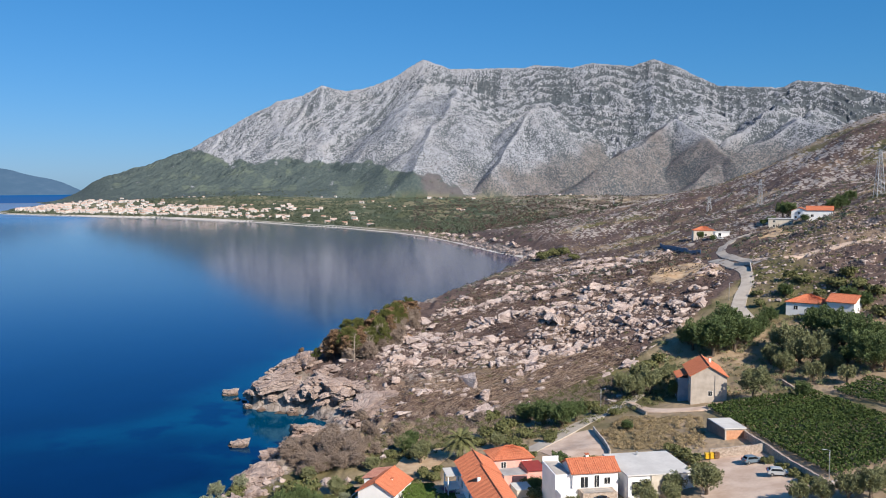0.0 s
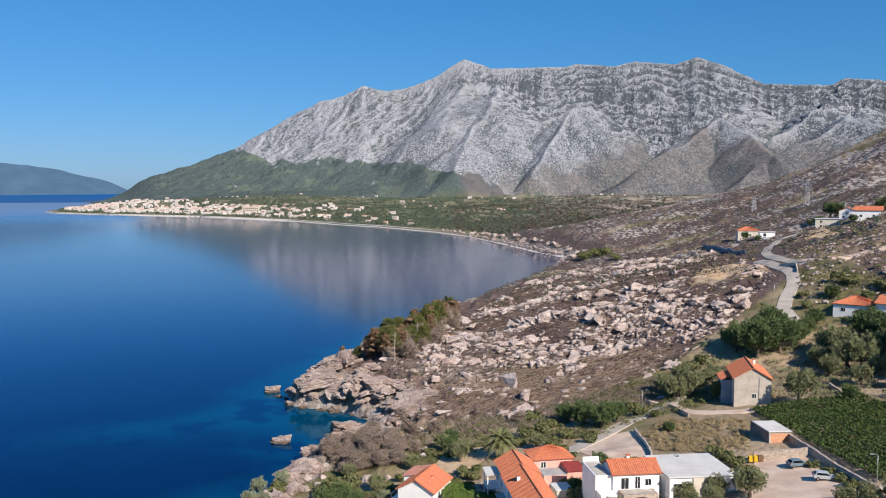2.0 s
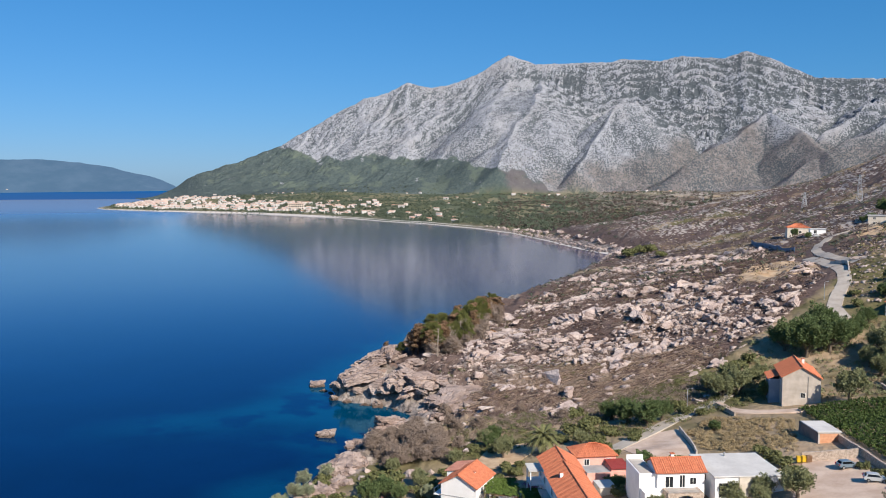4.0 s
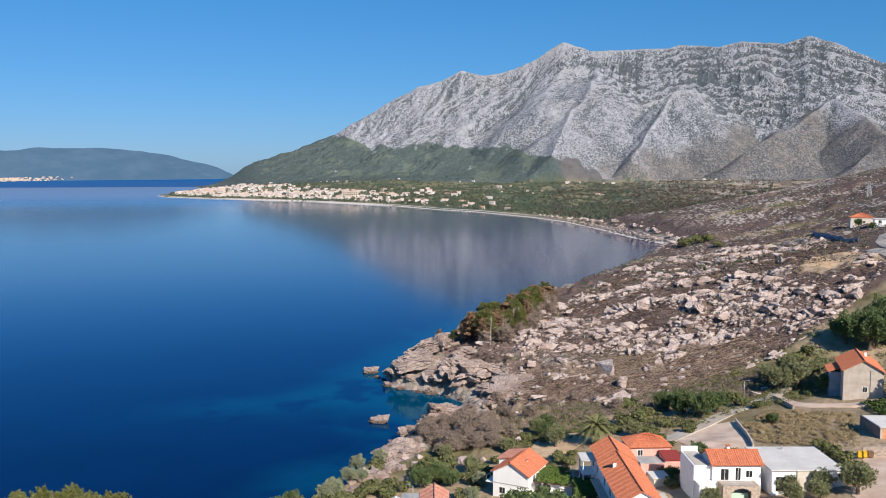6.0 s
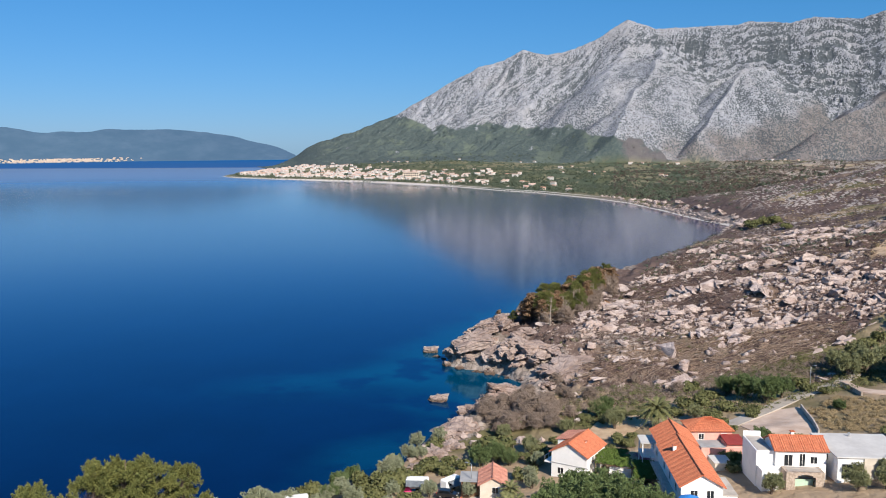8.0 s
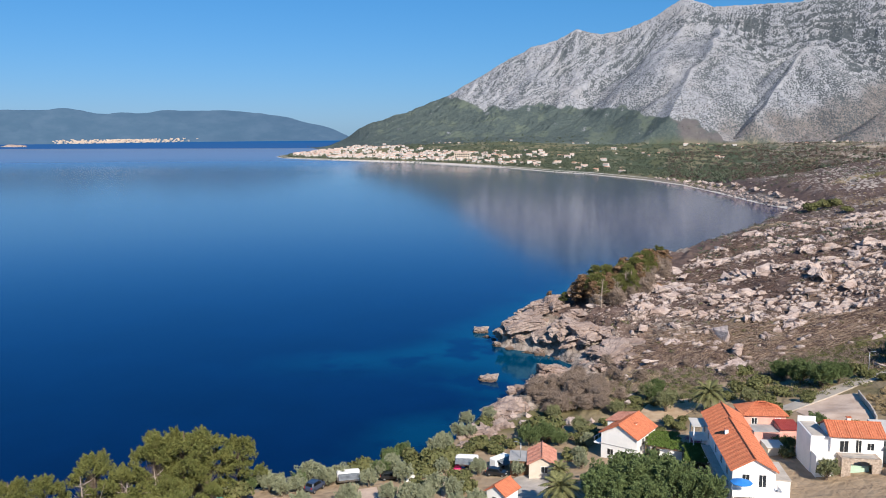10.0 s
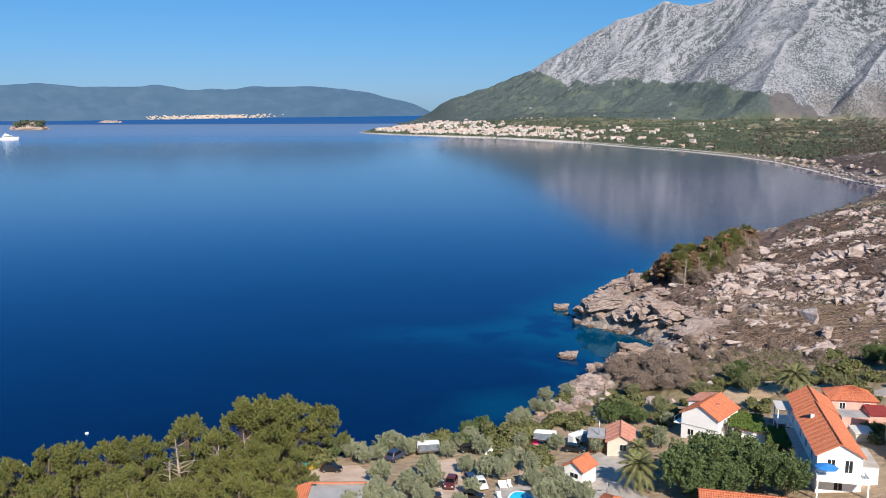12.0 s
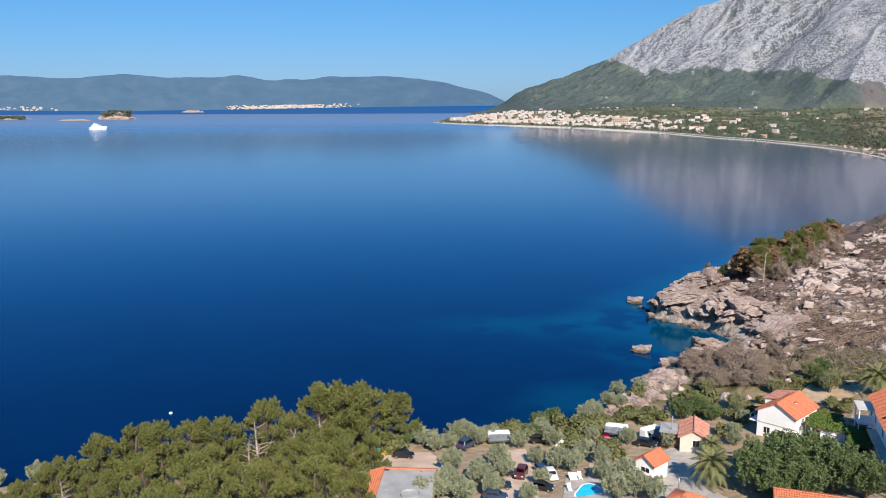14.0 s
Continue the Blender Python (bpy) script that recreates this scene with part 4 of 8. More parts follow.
def outcrop(name, label, x, y, size, flat, blocks, meshes, turn=0.0, long=1.0, lift=0.0):
    """A crag: broken blocks of one bedding, packed together, each a piece of its own."""
    root = thing(name, pose(x, y, max(ground_z(x, y), -0.6) + lift * size, 0, 0, turn), label, "rock", name.replace("_", " ") + "s")
    tilt = pose(0, 0, 0, dice.uniform(-8, 22), dice.uniform(-16, 4), 0)
    for k in range(blocks):
        w, q = 2.4 * k, 0.66 * size * math.sqrt(k / blocks)
        s = size * (1 - 0.4 * k / blocks) * dice.uniform(0.42, 0.72)
        m = Matrix.Translation((q * math.cos(w) * long, q * math.sin(w), size * flat * (0.34 * (1 - 1.3 * k / blocks) + dice.uniform(-0.12, 0.1)))) @ tilt @ pose(0, 0, 0, 0, 0, dice.choice((-8, 0, 12, 80, 95, 172, 180)))
        child("block", dice.choice(meshes), root, m=m @ Matrix.Diagonal((s * dice.uniform(0.95, 1.4) * long ** 0.5, s * dice.uniform(0.65, 0.95), s * flat * dice.uniform(0.75, 1.15), 1)))
    return root


RUSTY = rock_mesh("boulder", 77, RUST_ROCK)


def boulder(x, y, size, flat=0.7, me=None, label="", name="boulder", long=1.0, turn=None, lift=0.25):
    me = me or dice.choice(BOULDERS)
    ob = new(name, me)
    z = max(ground_z(x, y), -0.6)
    ob.matrix_basis = pose(x, y, z + lift * size * flat, dice.uniform(-14, 14), dice.uniform(-14, 14), dice.uniform(0, 360) if turn is None else turn) @ Matrix.Diagonal((size * long, size * 0.8, size * flat, 1))
    return tagged(ob, label or "pale weathered limestone boulder on the burnt slope", "rock", "limestone boulders")


# ---- the burnt slope and the cape ----
SLOPE = [(-36.6, 280.6), (-15.6, 363.7), (27.8, 547.8), (74.6, 635.1), (140.1, 530.8), (109.7, 324.5), (86.5, 289.4), (58.9, 260.4), (36.0, 247.4), (15.0, 231.0), (-6.9, 232.9), (-25.7, 239.6)]


def inside(x, y, poly):
    hit = False
    for (ax, ay), (bx, by) in zip(poly, poly[1:] + poly[:1]):
        if (ay > y) != (by > y) and x < (bx - ax) * (y - ay) / (by - ay) + ax:
            hit = not hit
    return hit


def on_bank(x, y):
    """The bare earth bank below the hill road."""
    return ((x - 103 - 0.2 * (y - 372)) / 13) ** 2 + ((y - 372) / 34) ** 2 < 1.1


def spread(poly, count, seed, keep=None):
    """Random places inside a polygon, nearer ground seen at a lower slant a little denser."""
    rng = random.Random(seed)
    xs, ys = [p[0] for p in poly], [p[1] for p in poly]
    out = []
    while len(out) < count:
        x, y = rng.uniform(min(xs), max(xs)), rng.uniform(min(ys), max(ys))
        if inside(x, y, poly) and not on_bank(x, y) and (keep is None or rng.random() < keep(x, y)):
            out.append((x, y))
    return out


def heights(pts):
    a = np.array(pts, float)
    return height(a[:, 0], a[:, 1])[0]


def belt(x, y):
    """Stones lie in belts along the slope."""
    v = fbm(np.array([x / 30]), np.array([y / 22]), 3, 201)[0]
    return min(1, max(0.08, 0.46 + 1.35 * v))


for x, y in spread(SLOPE, 360, 7, belt):
    boulder(x, y, dice.choice((0.9, 1.1, 1.4, 1.8, 2.3, 2.8)) * dice.uniform(0.8, 1.15), dice.uniform(0.6, 1.05), long=dice.uniform(1.1, 2.1), turn=dice.gauss(42, 22))
# the stones that stand out
for x, y, s, f in ((7.5, 262.9, 4.2, 0.85), (13.2, 250.2, 2.7, 1.05), (29.5, 267.4, 2.7, 0.7), (24.6, 264.9, 2.0, 0.75), (43.1, 281.2, 3.2, 0.7), (48.3, 280.9, 2.2, 0.8),
                   (57.9, 354.3, 3.2, 0.8), (71.2, 326.3, 3.4, 0.6), (50.8, 318.5, 2.2, 0.9), (-15.0, 265.1, 2.4, 0.7), (-17.8, 281.9, 1.9, 0.7), (-8.6, 290.9, 2.0, 0.7),
                   (37.8, 320.8, 2.6, 0.9), (44.0, 491.0, 2.6, 0.7), (100.3, 544.8, 3.0, 0.8), (109.3, 535.5, 3.0, 0.8), (129.8, 562.7, 3.2, 0.7), (142.3, 560.2, 3.4, 0.7), (70.8, 364.2, 2.4, 0.8)):
    boulder(x, y, s, f, long=1.25, label="large cracked limestone block standing out of the burnt slope")
for x, y in spread(SLOPE, 135, 9, belt):
    outcrop("outcrop", "broken pale limestone outcrop across the burnt slope", x, y, dice.uniform(1.8, 4.2), dice.uniform(0.6, 1.0), 7, BOULDERS, dice.gauss(42, 16), dice.uniform(1.5, 2.6))
for x, y, s, l in ((6.7, 235.9, 2.0, 2.4), (-15.0, 221.5, 1.8, 1.2), (-14.5, 206.0, 1.5, 1.2), (-26.3, 188.2, 1.6, 1.4), (29.9, 267.3, 3.2, 2.0), (42.6, 280.3, 3.0, 1.8), (21.3, 261.1, 1.8, 1.8)):
    outcrop("outcrop", "pile of pale limestone rubble among the brush", x, y, s, 0.75, 8, BOULDERS, dice.gauss(30, 10), l)
boulder(-13.6, 343.7, 2.4, 0.75, me=RUSTY, label="rust-stained orange limestone boulder near the pines")
for x, y, s in ((-14.1, 204.5, 1.3), (-14.4, 227.0, 1.5), (-25.8, 186.2, 1.5), (-17.0, 225.4, 1.1), (46.7, 231.3, 2.0), (49.7, 234.8, 1.5), (-4.5, 232.5, 1.4), (5.0, 237.4, 1.6), (8.1, 234.4, 1.2),
                (-14.1, 198.9, 1.3), (-25.2, 186.2, 1.5), (-21.2, 187.2, 1.0), (-36.7, 184.3, 1.2), (-39.7, 189.3, 1.4), (-36.5, 189.4, 1.1)):
    boulder(x, y, s, 0.85, label="pale loose limestone block beside scrub")

small = [block_mesh("chip", 390 + i, None, 0, 0.0, 8) for i in range(6)]
chips = [(np.array([v.co[:] for v in me.vertices]), np.array([p.vertices[:] for p in me.polygons])) for me in small]


def stone_field(name, pts, sizes, mat, label, flat=0.7):
    rng = np.random.default_rng(len(pts))
    zs = heights(pts)
    V, F, n = [], [], 0
    for (x, y), z, s in zip(pts, zs, sizes):
        v, f = chips[rng.integers(6)]
        w = rng.normal(0.73, 0.5)
        c, k = math.cos(w), math.sin(w)
        q = v * s * np.array([1.1 + 0.9 * rng.random(), 0.85, flat * (0.7 + 0.6 * rng.random())])
        V.append(np.stack((q[:, 0] * c - q[:, 1] * k + x, q[:, 0] * k + q[:, 1] * c + y, q[:, 2] + z + 0.2 * s), 1))
        F.append(f + n)
        n += len(v)
    v, f = np.concatenate(V), np.concatenate(F)
    me = bpy.data.meshes.new(name)
    me.vertices.add(len(v)), me.vertices.foreach_set("co", v.astype(np.float32).ravel())
    me.loops.add(f.size), me.loops.foreach_set("vertex_index", f.astype(np.int32).ravel())
    me.polygons.add(len(f)), me.polygons.foreach_set("loop_start", np.arange(0, f.size, 3, dtype=np.int32))
    me.update(calc_edges=True)
    me.materials.append(mat)
    return tagged(new(name, me), label, "stones", kind="stuff")


pts = spread(SLOPE, 2600, 21, belt)
stone_field("slope_stones", pts, [0.28 + 0.75 * random.random() ** 2.2 for _ in pts], ROCK, "scattered pale limestone stones on burnt ground")

pts = spread(SLOPE, 4200, 22, belt)
stone_field("slope_rocks", pts, [0.55 + 0.75 * random.random() for _ in pts], ROCK, "pale angular limestone rocks packed along the slope", 0.8)

# crags along the water
crag_label = "craggy grey-pink limestone outcrop at the water's edge"
for x, y, s, f, l in ((-59.6, 274.6, 4.8, 0.55, 1.2), (-54.3, 274.2, 6.5, 0.75, 1.3), (-54.2, 283.9, 6.0, 0.85, 1.2), (-48.1, 281.9, 6.5, 0.8, 1.3), (-43.4, 269.5, 6.5, 0.75, 1.3), (-38.7, 268.2, 6.0, 0.75, 1.4),
                      (-32.5, 262.5, 5.5, 0.7, 1.3), (-36.8, 260.9, 3.6, 0.55, 1.3), (-26.7, 253.6, 3.8, 0.6, 1.3), (-22.6, 260.5, 4.8, 0.55, 1.5), (-37.2, 278.0, 4.5, 0.6, 1.2), (-23.7, 253.4, 6.5, 0.32, 1.3), (-17.9, 260.4, 5.5, 0.34, 1.3), (-19.5, 249.2, 4.5, 0.35, 1.4), (-32.1, 265.1, 6.5, 0.5, 1.2), (-25.7, 264.8, 4.0, 0.6, 1.2),
                      (-25.8, 236.1, 2.8, 0.7, 1.2), (-37.3, 225.9, 4.0, 0.8, 1.2), (-40.2, 220.9, 4.0, 0.9, 1.2), (-42.6, 192.8, 4.4, 0.85, 1.3), (-40.7, 197.4, 3.4, 0.9, 1.2), (-42.8, 183.1, 3.2, 0.7, 1.3),
                      (-44.5, 189.8, 3.4, 1.0, 1.1), (-45.3, 177.2, 3.2, 0.8, 1.3), (-40.4, 183.5, 2.4, 0.8, 1.2), (-46.4, 169.7, 2.0, 0.7, 1.3), (-47.6, 163.1, 1.6, 0.7, 1.3), (-46.9, 304.9, 4.0, 0.7, 1.2)):
    outcrop("crag", crag_label, x, y, s, f, 8, SHORE_BLOCKS, dice.gauss(30, 20), l * 1.15)
for (ax, ay), (bx, by) in zip(COAST[11:21], COAST[12:22]):  # the broken rim of the cape
    n = max(1, int(math.hypot(bx - ax, by - ay) / 5))
    for k in range(n):
        t = (k + 0.5) / n
        inlet = 232 < ay + (by - ay) * t < 274
        outcrop("crag", crag_label, ax + (bx - ax) * t + (4.5 if inlet else 2.5), ay + (by - ay) * t, dice.uniform(1.2, 2.2) if inlet else dice.uniform(2.2, 3.8), dice.uniform(0.5, 0.9), 6, SHORE_BLOCKS, dice.gauss(30, 25), 1.3)
for x, y, s in ((-62.8, 272.3, 2.2), (-57.7, 267.9, 1.8), (-50.8, 265.2, 1.5), (-43.9, 261.3, 1.3), (-65.8, 279.9, 1.7), (-55.8, 270.3, 2.4), (-47.3, 265.3, 2.2), (-49.1, 174.7, 1.2), (-44.1, 225.2, 1.6), (-46.6, 191.4, 1.6)):
    boulder(x, y, s, 0.6, dice.choice(SHORE_BLOCKS), "sea-washed brown limestone rock standing in the shallows", "shore_rock", 1.2, lift=0.2)
for x, y, s, f in ((-55.9, 230.3, 3.1, 0.62), (-73.3, 289.4, 2.6, 1.05), (-69.3, 283.1, 1.7, 0.7)):
    boulder(x, y, s, f, dice.choice(SHORE_BLOCKS), "lone brown rock rising from the blue water", "sea_rock", 1.15, turn=10, lift=0.35)


def sticks(name, pts, mat, label, long):
    """Felled and fallen charred stems, lying down the slope."""
    rng = random.Random(len(pts))
    vs, fs = [], []
    a = np.array(pts, float)
    swathe = fbm(a[:, 0] / 24, a[:, 1] / 24, 2, 301)  # they fell in swathes
    for (x, y), z, turn in zip(pts, heights(pts), swathe):
        w, n = 0.62 + 0.75 * turn + rng.gauss(0, 0.45), rng.uniform(0.3, 1) * long
        dx, dy = math.cos(w) * n, math.sin(w) * n
        z2 = z + rng.uniform(0.1, 0.9)
        r = rng.uniform(0.04, 0.11)
        tube_into(vs, fs, [(x - dx, y - dy, z + 0.12 - 0.1 * dx), (x + dx, y + dy, z2 + 0.1 * dx)], [r, r * 0.4], 3)
    return tagged(new(name, mesh_from(name, vs, fs, [mat])), label, "brushwood", kind="stuff")


sticks("charred_brushwood", spread(SLOPE, 13000, 31), CHARRED, "charred fallen stems and brushwood on the slope", 2.6)
sticks("felled_stems", spread([(-24, 240), (14, 233), (38, 250), (62, 268), (50, 282), (12, 270), (-14, 262)], 2600, 33), STEMS, "pale brown felled stems lying in swathes at the foot of the slope", 3.2)
sticks("bleached_brushwood", spread(SLOPE, 7600, 32), DEADWOOD, "bleached fallen stems lying across the slope", 2.0)


def clumps(name, pts, sizes, mat, label, leaves=26, size=0.16, squash=0.7, zs=None):
    """Many low plants in one mesh."""
    rng = np.random.default_rng(len(pts) + 3)
    zs = heights(pts) if zs is None else zs
    a = np.array(pts, float)
    lobes = np.stack((a[:, 0], a[:, 1], zs + 0.25 * np.array(sizes), np.array(sizes), np.full(len(a), squash)), 1)
    v, f = leaf_quads(rng, lobes, leaves * len(pts), size)
    return tagged(new(name, crown_mesh(name, v, f, mat)), label, "undergrowth", kind="stuff")


pts = spread(SLOPE, 7500, 41, lambda x, y: 1.05 - 0.8 * belt(x, y))
clumps("burnt_scrub", pts, [0.45 + 0.8 * random.random() ** 2 for _ in pts], LEAF["ember"], "low grey-brown burnt scrub between the stones", 20, 0.13)
pts = spread(SLOPE, 520, 42, lambda x, y: 1.05 - belt(x, y))
clumps("slope_green", pts, [0.4 + 0.6 * random.random() for _ in pts], LEAF["shrub"], "fresh olive-green growth between burnt stones", 22, 0.13)

RIDGE_FOOT, RIDGE_HEAD = (-38.0, 292.0), (-17.0, 395.0)
# pines along the ridge of the cape, some scorched
for i, (x, y) in enumerate(((-44.8, 297.6), (-38.1, 295.1), (-35.6, 297.4), (-32.2, 292.7), (-30.1, 299.0), (-28.5, 305.7), (-26.7, 308.3), (-25.0, 311.0), (-23.9, 317.6), (-23.7, 342.7), (-21.6, 343.3), (-20.6, 357.4), (-18.7, 363.0), (-17.5, 372.6),
                            (-17.6, 411.1), (-16.2, 424.2), (-28.6, 295.6), (-25.2, 303.0), (-21.7, 305.7), (-20.0, 335.4), (-33.5, 289.6), (-29.9, 281.9), (-26.9, 299.3), (-49.0, 291.4))):
    if i in (0, 3, 5, 6, 7, 8, 9, 11, 12, 14, 15, 17, 18):
        plant("pine", x, y, dice.uniform(0.72, 0.92) if i else 0.45, label="small surviving green pine on the cape's ridge")
    elif i in (2, 4, 10, 13, 16, 19, 20, 23):
        plant("scorched", x, y, dice.uniform(0.9, 1.1) if i != 23 else 0.6, wide=1.5)
    else:
        plant("dead", x, y, dice.uniform(1.5, 1.9), label="bare charred pine on the cape's ridge")
for k in range(48):  # the close stand along the ridge
    t = (k + dice.random()) / 48
    x, y = RIDGE_FOOT[0] + (RIDGE_HEAD[0] - RIDGE_FOOT[0]) * t + dice.uniform(-4, 5), RIDGE_FOOT[1] + (RIDGE_HEAD[1] - RIDGE_FOOT[1]) * t + dice.uniform(-4, 4)
    if dice.random() < (0.25 if t < 0.2 or t > 0.85 else 0.65):
        plant("pine", x, y, dice.uniform(0.74, 0.95), wide=1.15, label="surviving green pine in the stand on the cape's ridge")
    else:
        plant("scorched", x, y, dice.uniform(0.9, 1.2), wide=1.7)
RIDGE = [(-35.8, 289.8), (-27.9, 310.2), (-20.3, 361.4), (-15.9, 424.2), (-10.6, 361.3), (-17.2, 304.5), (-27.4, 283.2)]
for x, y in spread(RIDGE, 26, 52):
    plant("dead", x, y, dice.uniform(1.0, 1.7), label="bare charred pine on the cape's ridge")
for x, y in spread(RIDGE, 30, 53):
    plant("thicket", x, y, dice.uniform(1.3, 2.2))
THICKET = [(-37.9, 193.3), (-38.9, 213.5), (-34.1, 225.4), (-23.6, 219.7), (-18.9, 194.1), (-28.9, 190.3)]
for x, y in spread(THICKET, 34, 51):
    plant("thicket", x, y, dice.uniform(0.9, 1.5), wide=1.3)
for x, y in ((-20.3, 224.1), (-12.5, 220.6), (-23.7, 243.9), (-16.4, 203.8), (-28.0, 213.1), (-23.3, 207.6), (-20.1, 202.9), (-29.0, 202.3), (-34.5, 211.1), (-19.1, 211.6), (-24.2, 195.4), (-32.4, 191.7), (-23.4, 220.2), (-18.1, 221.2), (-32.5, 215.5), (10.1, 226.8), (15.0, 231.0), (-1.4, 239.5), (-20.1, 206.5)):
    plant("thicket", x, y, dice.uniform(0.8, 1.2))


# ---- village plants ----
for x, y, s in ((77.7, 262.2, 1.8), (81.8, 254.7, 2.2), (88.6, 255.6, 2.0), (95.2, 259.6, 1.4), (88.8, 264.0, 1.9), (63.3, 225.8, 1.0), (94.3, 233.2, 1.0), (112.4, 255.4, 1.5), (116.5, 251.3, 1.9), (120.0, 248.0, 1.7), (88.5, 206.3, 0.8), (111.7, 218.1, 2.0), (117.3, 237.1, 1.9), (115.2, 218.5, 2.0), (99.5, 264.4, 1.1), (25.7, 216.0, 1.15), (30.2, 211.9, 1.3), (34.3, 215.3, 1.0), (22.0, 222.9, 0.9),
                (-8.8, 203.8, 0.75), (-8.0, 211.3, 0.7), (116.6, 249.6, 1.2), (122.2, 250.8, 1.3), (115.9, 226.6, 1.4), (123.4, 235.1, 1.5), (115.9, 263.6, 0.95), (103.7, 268.7, 1.0), (111.3, 231.1, 1.1), (117.0, 288.7, 1.0), (128.1, 267.4, 1.2), (131.8, 263.9, 1.0), (120.2, 265.5, 0.8),
                (-12.7, 132.3, 1.35), (-8.0, 136.7, 1.55), (-5.0, 141.9, 1.45), (-1.3, 136.0, 1.4), (2.8, 133.5, 1.3), (-9.9, 142.6, 1.35), (-14.0, 139.7, 1.15), (-5.9, 130.8, 1.1), (-9.8, 128.6, 1.0),
                (-32.5, 169.8, 0.95), (-29.4, 172.4, 0.9), (-26.1, 169.9, 0.7), (24.5, 175.3, 0.75), (43.9, 199.2, 0.55), (18.5, 166.0, 0.55), (205.1, 530.8, 1.1), (220.6, 552.1, 1.7), (220.8, 542.8, 1.6), (215.7, 469.9, 1.5), (219.7, 469.7, 1.6), (194.7, 456.7, 0.8), (166.5, 548.3, 0.9), (167.6, 526.5, 0.8), (207.7, 551.7, 0.8), (247.6, 517.3, 1.3)):
    plant("broad", x, y, s)
for x, y, s in ((78.6, 211.4, 2.3), (103.0, 244.7, 2.6), (103.5, 234.7, 2.5), (100.9, 249.9, 2.2), (104.4, 226.1, 1.7), (51.3, 240.6, 1.6), (57.6, 243.8, 1.7), (102.5, 212.6, 1.3), (66.1, 244.7, 1.3), (52.5, 231.6, 1.7), (57.7, 234.0, 1.8), (62.4, 240.0, 1.5), (100.4, 236.6, 2.2), (109.5, 242.9, 2.3), (96.8, 219.1, 1.5), (95.2, 243.6, 1.7), (93.8, 231.8, 1.5), (114.9, 242.1, 1.9)):
    plant("holm", x, y, s)
for x, y, s in ((36.7, 153.7, 1.25), (42.2, 152.8, 1.2), (47.4, 149.7, 1.7), (46.6, 155.7, 1.2), (70.0, 136.1, 1.6), (66.8, 137.1, 1.4), (63.1, 138.3, 1.3), (59.8, 139.2, 1.2), (73.2, 138.9, 1.4), (22.9, 148.8, 1.25), (36.4, 148.1, 1.2), (40.9, 148.5, 1.1)):
    plant("holm", x, y, s * 0.85, label="round dull green tree beside the gravel parking")
for x, y, s in ((-72.4, 133.9, 0.95), (-85.7, 129.1, 0.9), (-64.1, 124.7, 1.15), (-57.4, 121.2, 1.25), (-52.5, 116.3, 1.1), (-59.6, 114.6, 1.15), (-63.2, 112.7, 1.0), (-54.5, 125.8, 1.0), (-70.6, 136.5, 0.95), (-66.9, 141.1, 1.1), (-58.0, 131.3, 1.05),
                (-58.4, 142.6, 0.95), (-52.7, 145.8, 1.15), (-44.5, 133.3, 1.15), (-47.2, 133.4, 1.05), (-51.6, 135.0, 0.95), (-44.5, 140.1, 1.1), (-46.3, 151.0, 0.95), (-38.9, 151.0, 1.0), (-37.8, 130.6, 1.05), (-40.6, 138.6, 0.95), (-34.4, 132.0, 1.1), (-30.5, 124.7, 1.15), (-27.6, 123.9, 1.05), (-33.2, 122.5, 1.1), (-31.0, 150.8, 0.85), (-46.5, 124.1, 0.85), (-55.5, 111.6, 1.1), (-45.8, 115.8, 1.0), (-61.2, 107.6, 1.2), (-59.9, 111.1, 1.15), (-19.6, 155.7, 0.8), (-20.6, 160.2, 0.9), (-19.9, 168.8, 0.9)):
    plant("olive", x, y, s)
